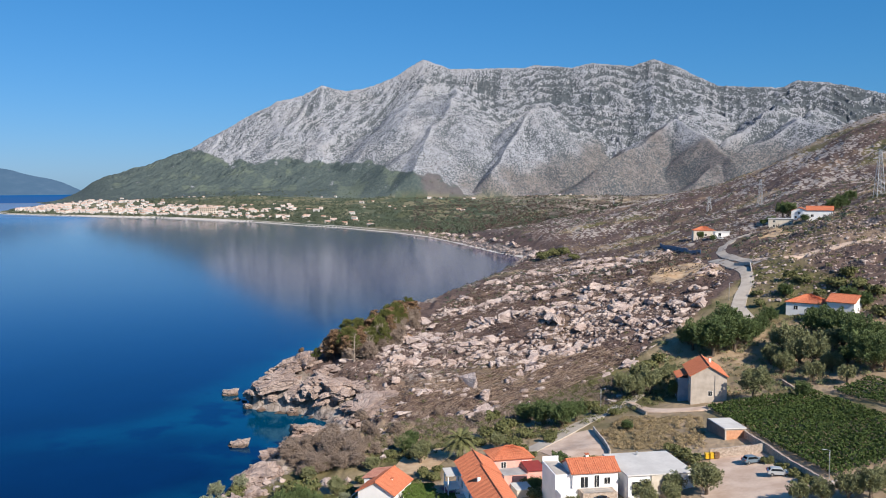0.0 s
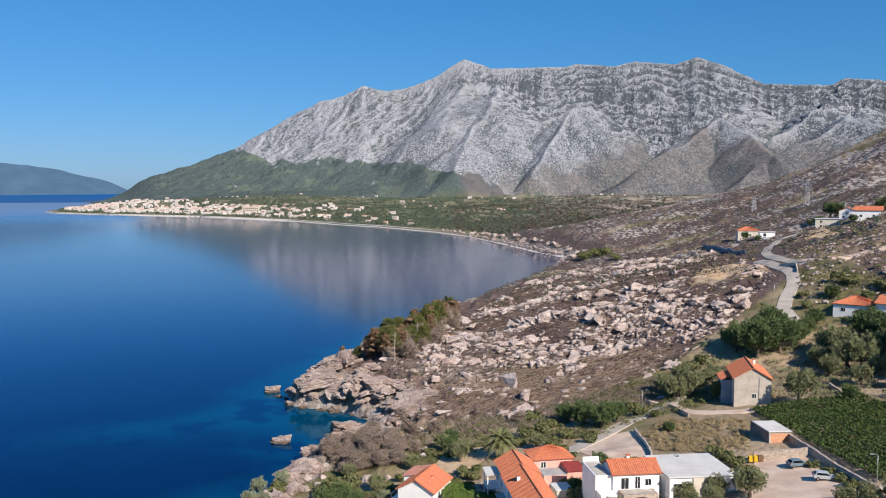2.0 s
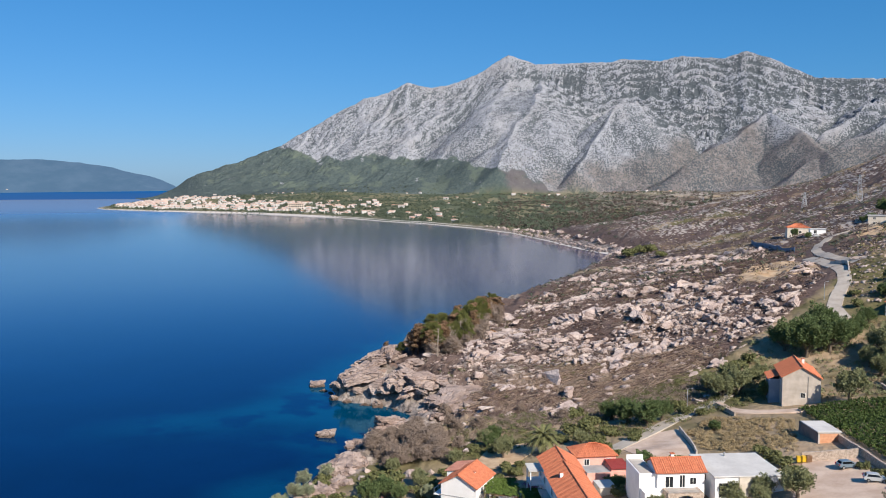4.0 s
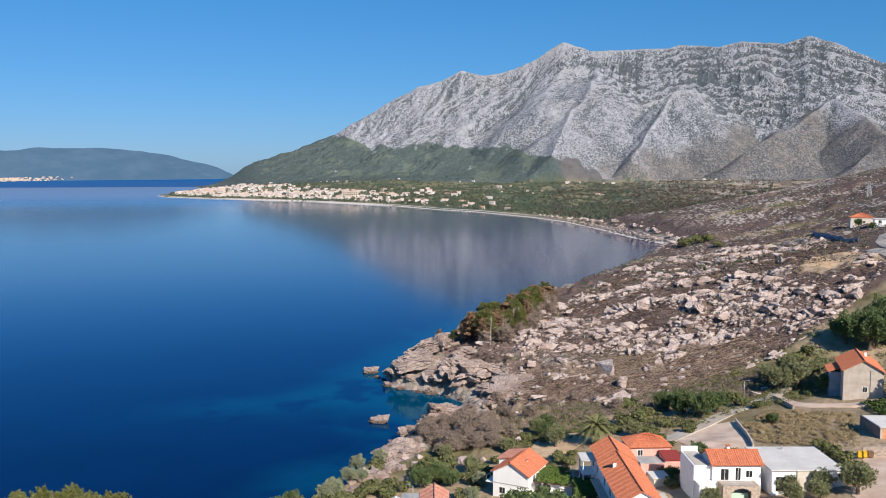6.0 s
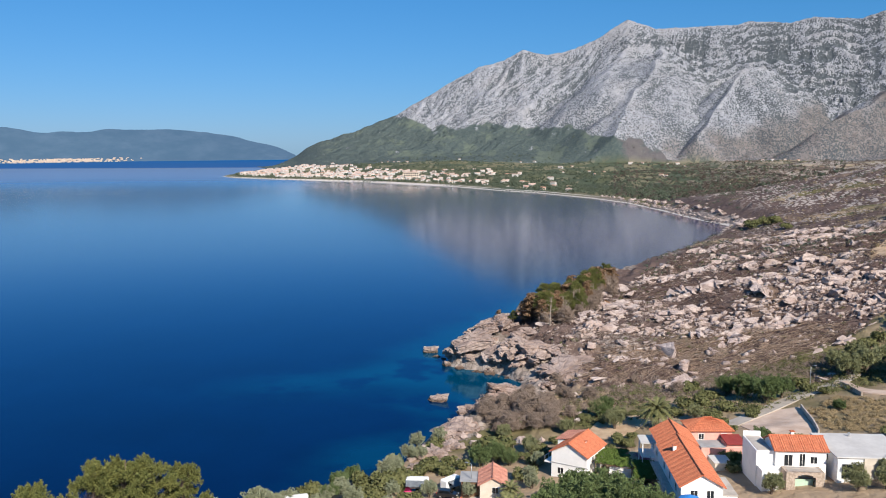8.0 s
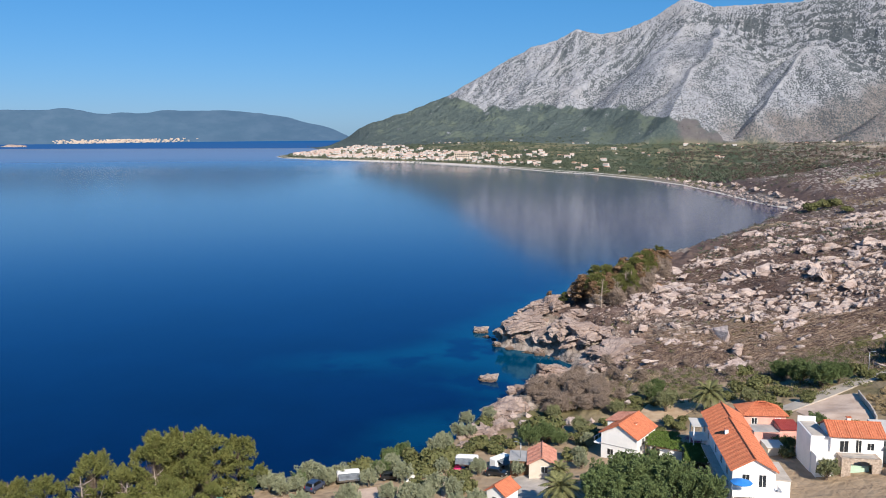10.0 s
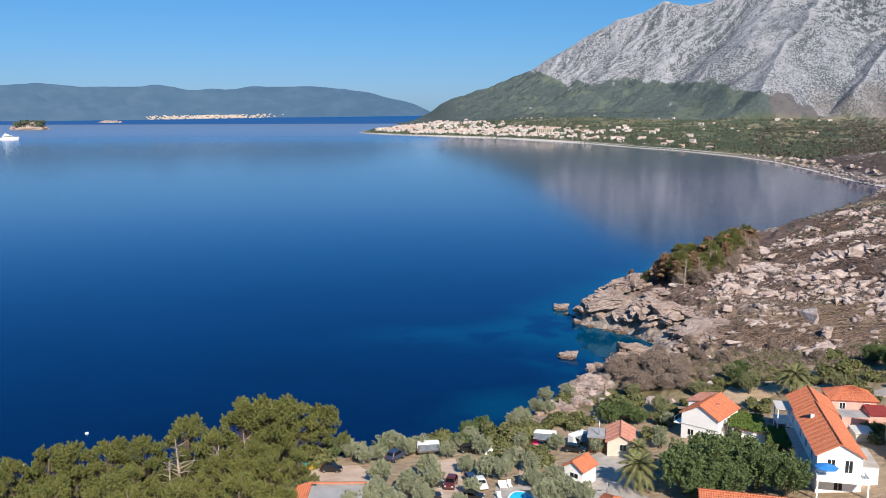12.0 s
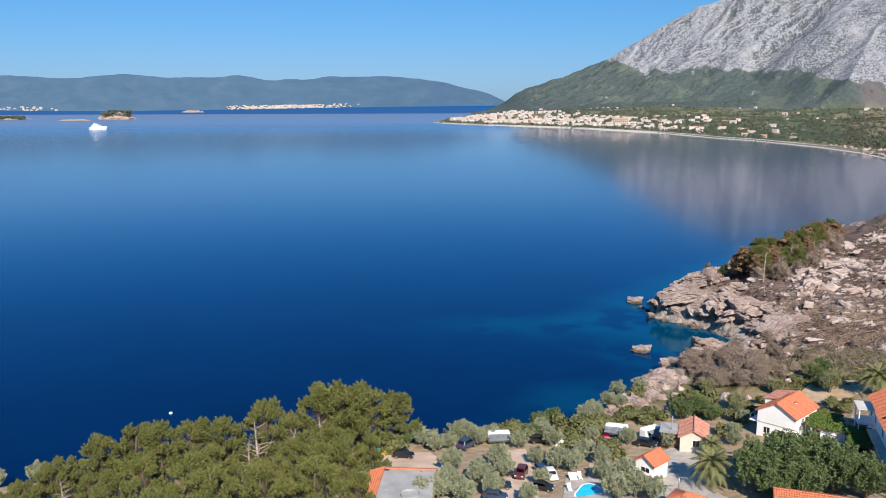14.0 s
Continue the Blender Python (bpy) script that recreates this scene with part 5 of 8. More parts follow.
for x, y, s in ((-65.4, 155.9, 2.4), (-49.0, 153.9, 2.6), (-46.6, 155.6, 2.4), (-49.7, 148.9, 1.8), (-79.7, 131.0, 2.0), (-81.3, 144.4, 1.6), (-43.5, 168.4, 1.8), (-29.9, 177.0, 2.8), (-32.9, 176.5, 2.2), (-41.3, 145.7, 1.8), (-38.6, 141.8, 1.6), (-21.8, 171.0, 1.6), (-22.6, 161.8, 1.5), (-19.1, 175.4, 1.4),
                (13.3, 228.1, 2.0), (15.2, 211.5, 1.8), (10.9, 210.7, 1.7), (17.1, 200.3, 1.6), (20.4, 206.5, 1.7), (41.0, 219.7, 1.5), (40.0, 227.0, 1.6), (43.8, 215.6, 1.2), (17.1, 218.3, 1.6), (8.5, 204.3, 1.4), (26.3, 203.3, 1.2), (48.9, 171.2, 1.5), (50.1, 167.7, 1.5), (50.4, 162.9, 1.4), (48.5, 176.4, 1.3), (50.9, 159.1, 1.3),
                (63.1, 161.6, 1.0), (63.8, 156.5, 1.0), (64.1, 152.0, 1.0), (64.5, 148.1, 1.1), (62.8, 254.9, 1.8), (57.6, 247.4, 1.8), (65.8, 256.7, 1.6), (126.5, 297.7, 2.4), (133.9, 287.9, 2.6), (137.7, 280.0, 2.6), (138.1, 269.7, 2.4), (133.8, 257.3, 2.2), (124.2, 301.9, 2.0), (138.3, 289.1, 2.6), (126.5, 284.1, 1.8), (106.7, 284.1, 1.6), (110.1, 296.2, 1.6), (99.5, 761.5, 5.0), (86.9, 739.9, 4.5), (109.3, 758.7, 4.5), (105.9, 687.4, 3.5), (1.5, 156.5, 1.2),
                (-9.7, 170.7, 1.4), (-4.5, 168.9, 1.3), (-1.7, 180.5, 1.2), (-4.2, 184.5, 1.2), (-5.7, 177.9, 1.2), (-3.3, 181.9, 1.2), (-1.3, 186.5, 1.0)):
    plant("shrub", x, y, s)
for x, y, s in ((-83.3, 126.4, 1.2), (-80.9, 133.1, 1.0), (-86.0, 122.9, 1.22), (-89.2, 118.8, 1.24), (-90.3, 112.3, 0.96), (-96.8, 112.3, 1.17), (-98.5, 103.4, 1.02), (-101.7, 99.1, 1.06), (-106.8, 96.8, 1.05), (-111.1, 94.3, 0.97), (-88.5, 93.7, 0.62), (-81.2, 96.6, 0.72), (-78.0, 102.2, 0.85),
                (-90.0, 86.1, 0.95), (-96.8, 83.3, 0.9), (-75.0, 106.1, 0.85), (-110.5, 84.2, 0.5), (-114.6, 82.1, 0.7), (-113.6, 75.1, 0.62), (-114.2, 71.6, 0.6), (-102.4, 82.3, 0.66), (-82.2, 82.5, 1.0), (-75.1, 85.4, 1.0), (-70.2, 89.9, 0.95), (-66.4, 96.3, 0.7), (-84.7, 75.0, 0.9), (-81.7, 112.5, 0.9), (-84.5, 105.4, 0.8), (-95.3, 97.6, 0.75), (-114.8, 90.8, 0.8), (-117.5, 86.7, 0.64), (-119.7, 82.9, 0.5), (-121.0, 78.5, 0.42), (-75.0, 115.1, 0.65)):
    plant("pine", x, y, s * 1.14)
for x, y, s in ((-69.7, 155.2, 1.5), (-58.9, 150.9, 1.6), (-52.7, 154.2, 1.8), (-44.8, 159.8, 1.7), (-44.2, 164.1, 1.5), (-74.8, 151.7, 1.6), (-78.6, 151.0, 1.7), (-81.6, 148.8, 1.5), (-41.9, 166.7, 1.4), (-39.4, 171.5, 1.4), (-36.2, 168.1, 1.5), (-39.0, 164.9, 1.6), (-49.0, 143.3, 1.2), (-83.6, 144.9, 1.6),
                (-121.7, 95.0, 1.0), (-118.2, 98.3, 1.2), (-115.6, 102.7, 1.4)):
    plant("shrub", x, y, s)
for x, y, s in ((-92.0, 104.5, 2.1), (-92.7, 102.6, 1.6), (-85.2, 114.3, 2.1), (-88.5, 109.9, 1.7), (-112.1, 80.6, 1.2), (-103.3, 83.4, 1.4)):
    plant("dead", x, y, s)
for (ax, ay), (bx, by) in zip(COAST[4:10], COAST[5:11]):  # the leafy rim above the water
    for k in range(8):
        t, o = (k + dice.random()) / 8, dice.uniform(1.5, 8)
        n = math.hypot(bx - ax, by - ay)
        kind = dice.choice(("shrub", "olive", "olive", "broad"))
        plant(kind, ax + (bx - ax) * t + (by - ay) / n * o, ay + (by - ay) * t - (bx - ax) / n * o, {"shrub": dice.uniform(1.5, 2.3), "olive": dice.uniform(0.85, 1.2), "broad": dice.uniform(0.6, 0.85)}[kind])
for x, y in ((-35.3, 182.0), (-32.9, 185.0), (-30.3, 188.9), (-25.0, 175.1), (-23.2, 179.9), (-19.7, 171.2), (-8.1, 197.7), (-5.2, 193.3), (-4.4, 199.8), (-9.8, 204.6), (-20.5, 164.1), (-27.5, 196.4),
             (16.1, 195.8), (18.4, 192.1), (19.7, 186.5), (20.8, 179.3), (24.1, 180.9), (26.1, 178.1), (31.6, 178.2), (17.4, 169.1), (17.8, 162.0), (13.0, 199.6), (-16.1, 191.3), (-18.0, 184.6), (-12.7, 199.6), (-20.6, 179.8), (-22.1, 176.6), (-18.3, 175.0)):
    plant(dice.choice(("shrub", "shrub", "holm")), x, y, dice.uniform(0.8, 1.3), label="green garden shrub between the houses")
palm(-20.1, 132.9, 1.5)
palm(4.1, 193.0, 1.6, 40)
palm(-22.6, 147.8, 0.9, 80)

pts = spread([(-22.0, 225.9), (19.0, 242.8), (59.6, 256.1), (63.3, 225.8), (29.9, 204.3), (2.2, 202.0), (-13.6, 192.5), (-20.1, 206.5)], 750, 61)
clumps("dry_scrub", pts, [0.5 + 0.8 * random.random() for _ in pts], LEAF["shrub"], "olive-green scrub below the burnt slope", 34, 0.14)
pts = spread([(-22.0, 225.9), (19.0, 242.8), (59.6, 256.1), (58.3, 236.4), (26.4, 221.9), (2.4, 217.0), (-14.5, 206.0)], 1500, 66)
clumps("brown_brush", pts, [0.45 + 0.7 * random.random() for _ in pts], LEAF["twigs"], "leafless brown brush at the foot of the slope", 28, 0.12)
pts = spread([(37.4, 200.0), (46.5, 210.9), (62.1, 201.6), (55.2, 175.0), (50.1, 177.6), (38.3, 184.6)], 620, 62)
dry_grass = leaf_material("dry_grass", (0.22, 0.162, 0.085), (0.4, 0.31, 0.18))
clumps("dry_grass", pts, [0.35 + 0.5 * random.random() for _ in pts], dry_grass, "tall straw-coloured dry grass in the field", 90, 0.075)
GARDEN = [(60.4, 259.6), (84.5, 282.6), (101.2, 276.6), (131.7, 250.5), (113.6, 215.4), (97.7, 211.5), (86.2, 211.1), (70.6, 219.9), (54.2, 232.3)]
pts = spread(GARDEN, 420, 71)
clumps("garden_brush", pts, [0.5 + 1.0 * random.random() ** 2 for _ in pts], LEAF["holm"], "dull green brush between the garden trees", 40, 0.15)
pts = spread(GARDEN, 500, 72)
clumps("garden_grass", pts, [0.35 + 0.4 * random.random() for _ in pts], dry_grass, "straw-coloured grass between the garden trees", 18, 0.12)
HILL = [(108.7, 297.8), (138.6, 381.1), (192.8, 455.9), (244.9, 470.6), (118.2, 224.2), (113.9, 267.2)]
pts = spread(HILL, 380, 63)
clumps("hill_scrub", pts, [0.5 + 1.0 * random.random() for _ in pts], LEAF["shrub"], "scattered scrub on the dry hillside", 22, 0.2)
pts = spread(HILL, 1100, 73)
clumps("hill_brush", pts, [0.4 + 0.7 * random.random() for _ in pts], LEAF["twigs"], "leafless grey-brown brush on the dry hillside", 24, 0.13)
pts = spread(HILL, 1900, 64)
stone_field("hill_stones", pts, [0.3 + 0.8 * random.random() ** 2 for _ in pts], ROCK, "scattered pale stones on the dry hillside")


def sector(count, seed, az0, az1, r0, r1, d0=12.0):
    """Random places by bearing and distance, on land."""
    rng = np.random.default_rng(seed)
    az, r = np.radians(rng.uniform(az0, az1, 3 * count)), r0 * (r1 / r0) ** rng.random(3 * count)
    x, y = r * np.sin(az), r * np.cos(az)
    good = inland(x, y) > d0
    clear = off_line(x, y, HILL_ROAD) > 6
    return [(float(p), float(q)) for p, q in zip(x[good & clear], y[good & clear])][:count]


def by_distance(pts, lo, hi):
    return [(lo + (hi - lo) * random.random() ** 2) * (0.6 + math.hypot(x, y) / 900) for x, y in pts]


pts = sector(2400, 65, 2, 29, 380, 1850)
stone_field("plain_stones", pts, by_distance(pts, 0.3, 1.2), ROCK, "pale stones and ledges on the burnt plain", 0.45)
pts = sector(8000, 66, 1, 29, 380, 2000)
clumps("plain_scrub", pts, by_distance(pts, 0.7, 1.9), LEAF["charred"], "burnt dark scrub over the plain", 16, 0.3)
pts = [p for p in sector(4200, 67, 0, 29, 420, 2000) if fbm(np.array([p[0] / 130]), np.array([p[1] / 90]), 3, 211)[0] > 0.0]
clumps("plain_green", pts, by_distance(pts, 0.7, 1.9), LEAF["far"], "surviving green scrub on the burnt plain", 22, 0.34)
pts = sector(2200, 68, 8, 29, 350, 1500)
clumps("plain_straw", pts, by_distance(pts, 0.5, 1.2), dry_grass, "straw-coloured dry grass over the hillside", 14, 0.26)


def vine_row(x0, y0, x1, y1):
    n = math.hypot(x1 - x0, y1 - y0)
    k = max(2, int(n / 0.8))
    rng = random.Random(int(x0 * 7 + y0))
    pts = [(x0 + (x1 - x0) * i / k + rng.uniform(-0.2, 0.2), y0 + (y1 - y0) * i / k + rng.uniform(-0.2, 0.2)) for i in range(k + 1)]
    zs = heights(pts)
    gen = np.random.default_rng(k)
    lobes = [(x, y, z + 0.75 + rng.uniform(-0.15, 0.2), rng.uniform(0.5, 0.75), 0.95) for (x, y), z in zip(pts, zs)]
    v, f = leaf_quads(gen, lobes, 26 * len(pts), 0.17)
    root = thing("vine_row", pose(0, 0, 0), "trained row of green grape vines in the vineyard", "vines", "vine rows")
    child("foliage", crown_mesh("foliage", v, f, LEAF["vine"]), root)


def vineyard(a, b, c, d, rows):
    """Rows from the side a-b to the side d-c."""
    for i in range(rows):
        t = (i + 0.5) / rows
        vine_row(a[0] + (b[0] - a[0]) * t, a[1] + (b[1] - a[1]) * t, d[0] + (c[0] - d[0]) * t, d[1] + (c[1] - d[1]) * t)


vineyard((65.9, 209.4), (84.3, 208.1), (88.8, 153.1), (69.0, 148.2), 15)
vineyard((84.3, 208.1), (92.6, 209.4), (94.0, 160.5), (88.8, 153.1), 5)
vineyard((96.0, 206.2), (107.5, 211.2), (112.2, 192.2), (99.1, 171.4), 7)


# ---- buildings ----
def tiled_plane(vs, fs, r0, r1, e0, e1, pitch=0.34, thick=0.16):
    """A roof plane of tile rolls running from the ridge r0-r1 down to the eave e0-e1."""
    r0, r1, e0, e1 = map(Vector, (r0, r1, e0, e1))
    up = (r1 - r0 if (r1 - r0).length > 0.1 else e1 - e0).cross(e0 - r0).normalized()
    up = up if up.z > 0 else -up
    n = max(4, int((e1 - e0).length / pitch)) * 2
    base = len(vs)
    for i in range(n + 1):
        t = i / n
        lift = up * (0.07 if i % 2 else 0.0)
        a, b = r0.lerp(r1, t), e0.lerp(e1, t)
        vs.extend((a + lift, b + lift, b - up * thick, a - up * thick))
    for i in range(n):
        k = base + 4 * i
        for j in range(4):
            fs.append((k + j, k + (j + 1) % 4, k + 4 + (j + 1) % 4, k + 4 + j))
    fs.append((base, base + 3, base + 2, base + 1))
    k = base + 4 * n
    fs.append((k, k + 1, k + 2, k + 3))


def window(parent, m, w, h, shutters=None, frame_mat=None):
    """A window: frame bars round a pane, at a pose on the wall whose y axis points into it."""
    bm = bmesh.new()
    for a in ((-w / 2 - 0.07, -0.05, -0.07, -w / 2, 0.06, h + 0.07), (w / 2, -0.05, -0.07, w / 2 + 0.07, 0.06, h + 0.07), (-w / 2, -0.05, -0.07, w / 2, 0.06, 0), (-w / 2, -0.05, h, w / 2, 0.06, h + 0.07), (-0.03, -0.04, 0, 0.03, 0.06, h)):
        box_into(bm, *a)
    win = part("window", bm, frame_mat or WHITE, parent, m=m)
    part("pane", box_bm(-w / 2, -0.015, 0, w / 2, 0.05, h), GLASS, win, "dark window glass")
    if shutters:
        for sx in (-1, 1):
            x0 = sx * (w / 2 + 0.08)
            part("shutter", box_bm(min(x0, x0 + sx * w / 2), -0.07, -0.05, max(x0, x0 + sx * w / 2), -0.02, h + 0.05), shutters, win, "painted shutter")
    return win


def house(name, label, fl, fr, depth, z, eave, rise, ridge, wall_mat, roof_mat, windows=(), chimney=None, over=0.45, category="house", flat_lip=0.25):
    """fl, fr: the front corners. ridge: 'depth', 'width', 'hip' or 'flat'. windows: (side, along, up, width, height)."""
    w = math.hypot(fr[0] - fl[0], fr[1] - fl[1])
    turn = math.degrees(math.atan2(fr[1] - fl[1], fr[0] - fl[0]))
    root = thing(name, pose(fl[0], fl[1], z, 0, 0, turn), label, category, "village houses" if category == "house" else "")
    d, e, top = depth, eave, eave + rise
    lo = -2.5
    if ridge == "depth":
        v = [(0, 0, lo), (w, 0, lo), (w, d, lo), (0, d, lo), (0, 0, e), (w, 0, e), (w, d, e), (0, d, e), (w / 2, 0, top), (w / 2, d, top)]
        f = [(0, 1, 5, 8, 4), (2, 3, 7, 9, 6), (1, 2, 6, 5), (3, 0, 4, 7), (4, 8, 9, 7), (8, 5, 6, 9), (3, 2, 1, 0)]
    elif ridge == "width":
        v = [(0, 0, lo), (w, 0, lo), (w, d, lo), (0, d, lo), (0, 0, e), (w, 0, e), (w, d, e), (0, d, e), (0, d / 2, top), (w, d / 2, top)]
        f = [(0, 1, 5, 4), (2, 3, 7, 6), (1, 2, 6, 9, 5), (3, 0, 4, 8, 7), (4, 5, 9, 8), (8, 9, 6, 7), (3, 2, 1, 0)]
    else:
        v = [(0, 0, lo), (w, 0, lo), (w, d, lo), (0, d, lo), (0, 0, e), (w, 0, e), (w, d, e), (0, d, e)]
        f = [(0, 1, 5, 4), (2, 3, 7, 6), (1, 2, 6, 5), (3, 0, 4, 7), (4, 5, 6, 7), (3, 2, 1, 0)]
    child("wall", mesh_from("wall", v, f, [wall_mat]), root)
    vs, fs, g = [], [], 0.12
    o = over
    if ridge == "depth":
        k = rise / (w / 2) * o
        for sx in (-o, w + o):
            tiled_plane(vs, fs, (w / 2, -o, top + g), (w / 2, d + o, top + g), (sx, -o, e - k + g), (sx, d + o, e - k + g))
        cap = [(w / 2, -o - 0.05, top + g + 0.05), (w / 2, d + o + 0.05, top + g + 0.05)]
    elif ridge == "width":
        k = rise / (d / 2) * o
        for sy in (-o, d + o):
            tiled_plane(vs, fs, (-o, d / 2, top + g), (w + o, d / 2, top + g), (-o, sy, e - k + g), (w + o, sy, e - k + g))
        cap = [(-o - 0.05, d / 2, top + g + 0.05), (w + o + 0.05, d / 2, top + g + 0.05)]
    elif ridge == "hip":
        q = min(w, d) / 2
        a, b = ((q, d / 2), (w - q, d / 2)) if w >= d else ((w / 2, q), (w / 2, d - q))
        c = [(-o, -o), (w + o, -o), (w + o, d + o), (-o, d + o)]
        ends = ((a, b, c[0], c[1]), (b, a, c[2], c[3]), (b, b, c[1], c[2]), (a, a, c[3], c[0])) if w >= d else ((a, a, c[0], c[1]), (b, b, c[2], c[3]), (a, b, c[1], c[2]), (b, a, c[3], c[0]))
        for p, r, s, t in ends:
            tiled_plane(vs, fs, (*p, top + g), (*r, top + g), (*s, e + g - 0.1), (*t, e + g - 0.1))
        cap = [(*a, top + g + 0.05), (*b, top + g + 0.05)]
    if ridge == "flat":
        bm = box_bm(-o, -o, e + 0.003, w + o, d + o, e + flat_lip, bevel=0.04)
        part("roof", bm, roof_mat, root)
    else:
        roof = child("roof", mesh_from("roof", vs, fs, [roof_mat]), root)
        cv, cf = [], []
        tube_into(cv, cf, cap, [0.13, 0.13], 6)
        child("ridge_tiles", mesh_from("ridge_tiles", cv, cf, [roof_mat]), roof)
    for side, along, up, ww, wh in windows:
        m = {"f": pose(along, 0, up), "l": pose(0, along, up, 0, 0, -90), "r": pose(w, along, up, 0, 0, 90), "b": pose(along, d, up, 0, 0, 180)}[side]
        window(root, m, ww, wh)
    if chimney:
        cx, cy, ch = chimney
        ob = part("chimney", box_bm(cx - 0.3, cy - 0.3, e, cx + 0.3, cy + 0.3, top + ch, bevel=0.03), WHITE, root)
        part("chimney_cap", box_bm(cx - 0.42, cy - 0.42, top + ch + 0.003, cx + 0.42, cy + 0.42, top + ch + 0.12), roof_mat, ob)
    return root, w


# the beige house above the track
a, w = house("village_house", "two-storey rough beige house with a terracotta gable roof", (64.3, 217.6), (73.2, 216.2), 14.5, 16.2, 6.4, 2.6, "depth", BEIGE, TILE,
             [("f", 4.9, 1.2, 1.0, 1.2), ("r", 2.0, 3.6, 0.9, 1.4), ("l", 3.0, 3.6, 0.9, 1.3), ("l", 8.0, 3.6, 0.9, 1.3)], (6.0, 9.0, 0.5))
part("annex", box_bm(-2.6, 5, -2.5, -0.01, 12, 4.6), plain_material("blue_grey_render", (0.2, 0.26, 0.33), (0.27, 0.33, 0.4)), a, "low blue-grey annex")
vs, fs = [], []
tiled_plane(vs, fs, (-0.02, 4.6, 5.8), (-0.02, 12.4, 5.8), (-3.1, 4.6, 4.75), (-3.1, 12.4, 4.75))
child("annex_roof", mesh_from("annex_roof", vs, fs, [TILE]), a)
part("downpipe", box_bm(6.0, -0.1, -0.5, 6.1, -0.01, 6.6), METAL, a)
# the brick shed by the vineyard
a, w = house("brick_shed", "small flat-roofed shed of orange hollow brick in a concrete frame", (60.8, 180.1), (65.4, 180.6), 8.0, 16.0, 3.0, 0, "flat", BRICK, PALE_ROOF, category="shed", over=0.25)
for x0 in (-0.02, w - 0.3):
    part("concrete_post", box_bm(x0, -0.04, -1.5, x0 + 0.32, 0.2, 3.0), CONCRETE, a)
part("concrete_beam", box_bm(0.31, -0.04, 2.75, w - 0.31, 0.2, 3.0), CONCRETE, a)
part("plinth", box_bm(-0.05, -0.06, -1.6, w + 0.05, 9.4, -0.02), CONCRETE, a)
# a thin dark panel paints the shade of the side turned from the sun
part("shaded_side", box_bm(-0.05, 0.21, -0.01, -0.01, 9.4, 2.99), plain_material("shaded_block", (0.19, 0.14, 0.12), (0.27, 0.2, 0.17)), a, "side wall with its shade painted dark")
# the flat-roofed hall
a, w = house("flat_roofed_hall", "long white single-storey hall with a pale flat roof", (34.0, 152.6), (46.6, 154.7), 12.6, 13.4, 4.6, 0, "flat", WHITE, PALE_ROOF, [("f", 2.4, 0.9, 3.4, 2.6), ("f", 6.6, 1.2, 1.0, 2.2), ("f", 9.6, 1.8, 1.8, 1.2), ("l", 5, 2.6, 1.2, 1.0), ("l", 10, 2.6, 1.2, 1.0)], category="hall", over=0.3)
part("beige_bay", box_bm(4.4, -0.25, -1, 7.4, -0.01, 4.55), CREAM, a, "beige rendered bay")
part("roof_vent", box_bm(6.0, 11, 4.86, 6.3, 11.3, 5.6), METAL, a)
# the white house with the terrace and the stone arch
a, w = house("terraced_house", "white two-storey house with a terracotta roof over a stone arch", (23.9, 153.1), (32.5, 154.5), 6.4, 12.4, 6.1, 1.5, "width", WHITE, TILE, [("f", 2.2, 3.2, 1.4, 2.0), ("f", 4.6, 3.2, 0.9, 2.2), ("f", 6.6, 3.7, 1.1, 1.2)], (4.2, 4.6, 0.4))
part("side_terrace", box_bm(-3.2, 0.6, -2.5, -0.01, 9.2, 5.6, bevel=0.05), WHITE, a, "white side wing with a roof terrace")
part("terrace_floor", box_bm(-2.9, 0.9, 5.604, -0.3, 8.9, 5.66), CONCRETE, a)
part("parapet", box_bm(-3.2, 9.0, 5.604, -0.02, 9.2, 6.5), WHITE, a)
part("side_step", box_bm(-3.0, -2.4, -2.5, -0.02, 0.59, 3.0), WHITE, a)
bm = bmesh.new()
for k in range(13):  # the wall over the arch, in upright courses
    x0, x1 = 1.0 + k * 0.5, 1.0 + (k + 1) * 0.5
    mid = (x0 + x1) / 2 - 4.3
    foot = 1.3 + math.sqrt(max(0, 1.9 ** 2 - mid * mid)) * 0.75 if abs(mid) < 1.9 else -1.5
    box_into(bm, x0, -3.0, foot, x1, -2.4, 3.1)
part("stone_arch", bm, STONEWALL, a, "pale stone wall with a round arch")
part("arch_side", box_bm(1.0, -2.39, -1.5, 1.5, -0.01, 3.1), STONEWALL, a)
part("arch_side", box_bm(7.0, -2.39, -1.5, 7.5, -0.01, 3.1), STONEWALL, a)
part("upper_terrace", box_bm(1.51, -2.39, 2.85, 6.99, -0.01, 3.08), CONCRETE, a)
part("gate", box_bm(2.6, -1.6, -1.5, 6.0, -1.5, 1.4), plain_material("pale_green_paint", (0.42, 0.58, 0.44), (0.5, 0.65, 0.52)), a, "pale green gate under the arch")
for k in range(3):
    part("railing", box_bm(1.6, -2.95, 3.3 + 0.3 * k, 6.9, -2.91, 3.34 + 0.3 * k), METAL, a)
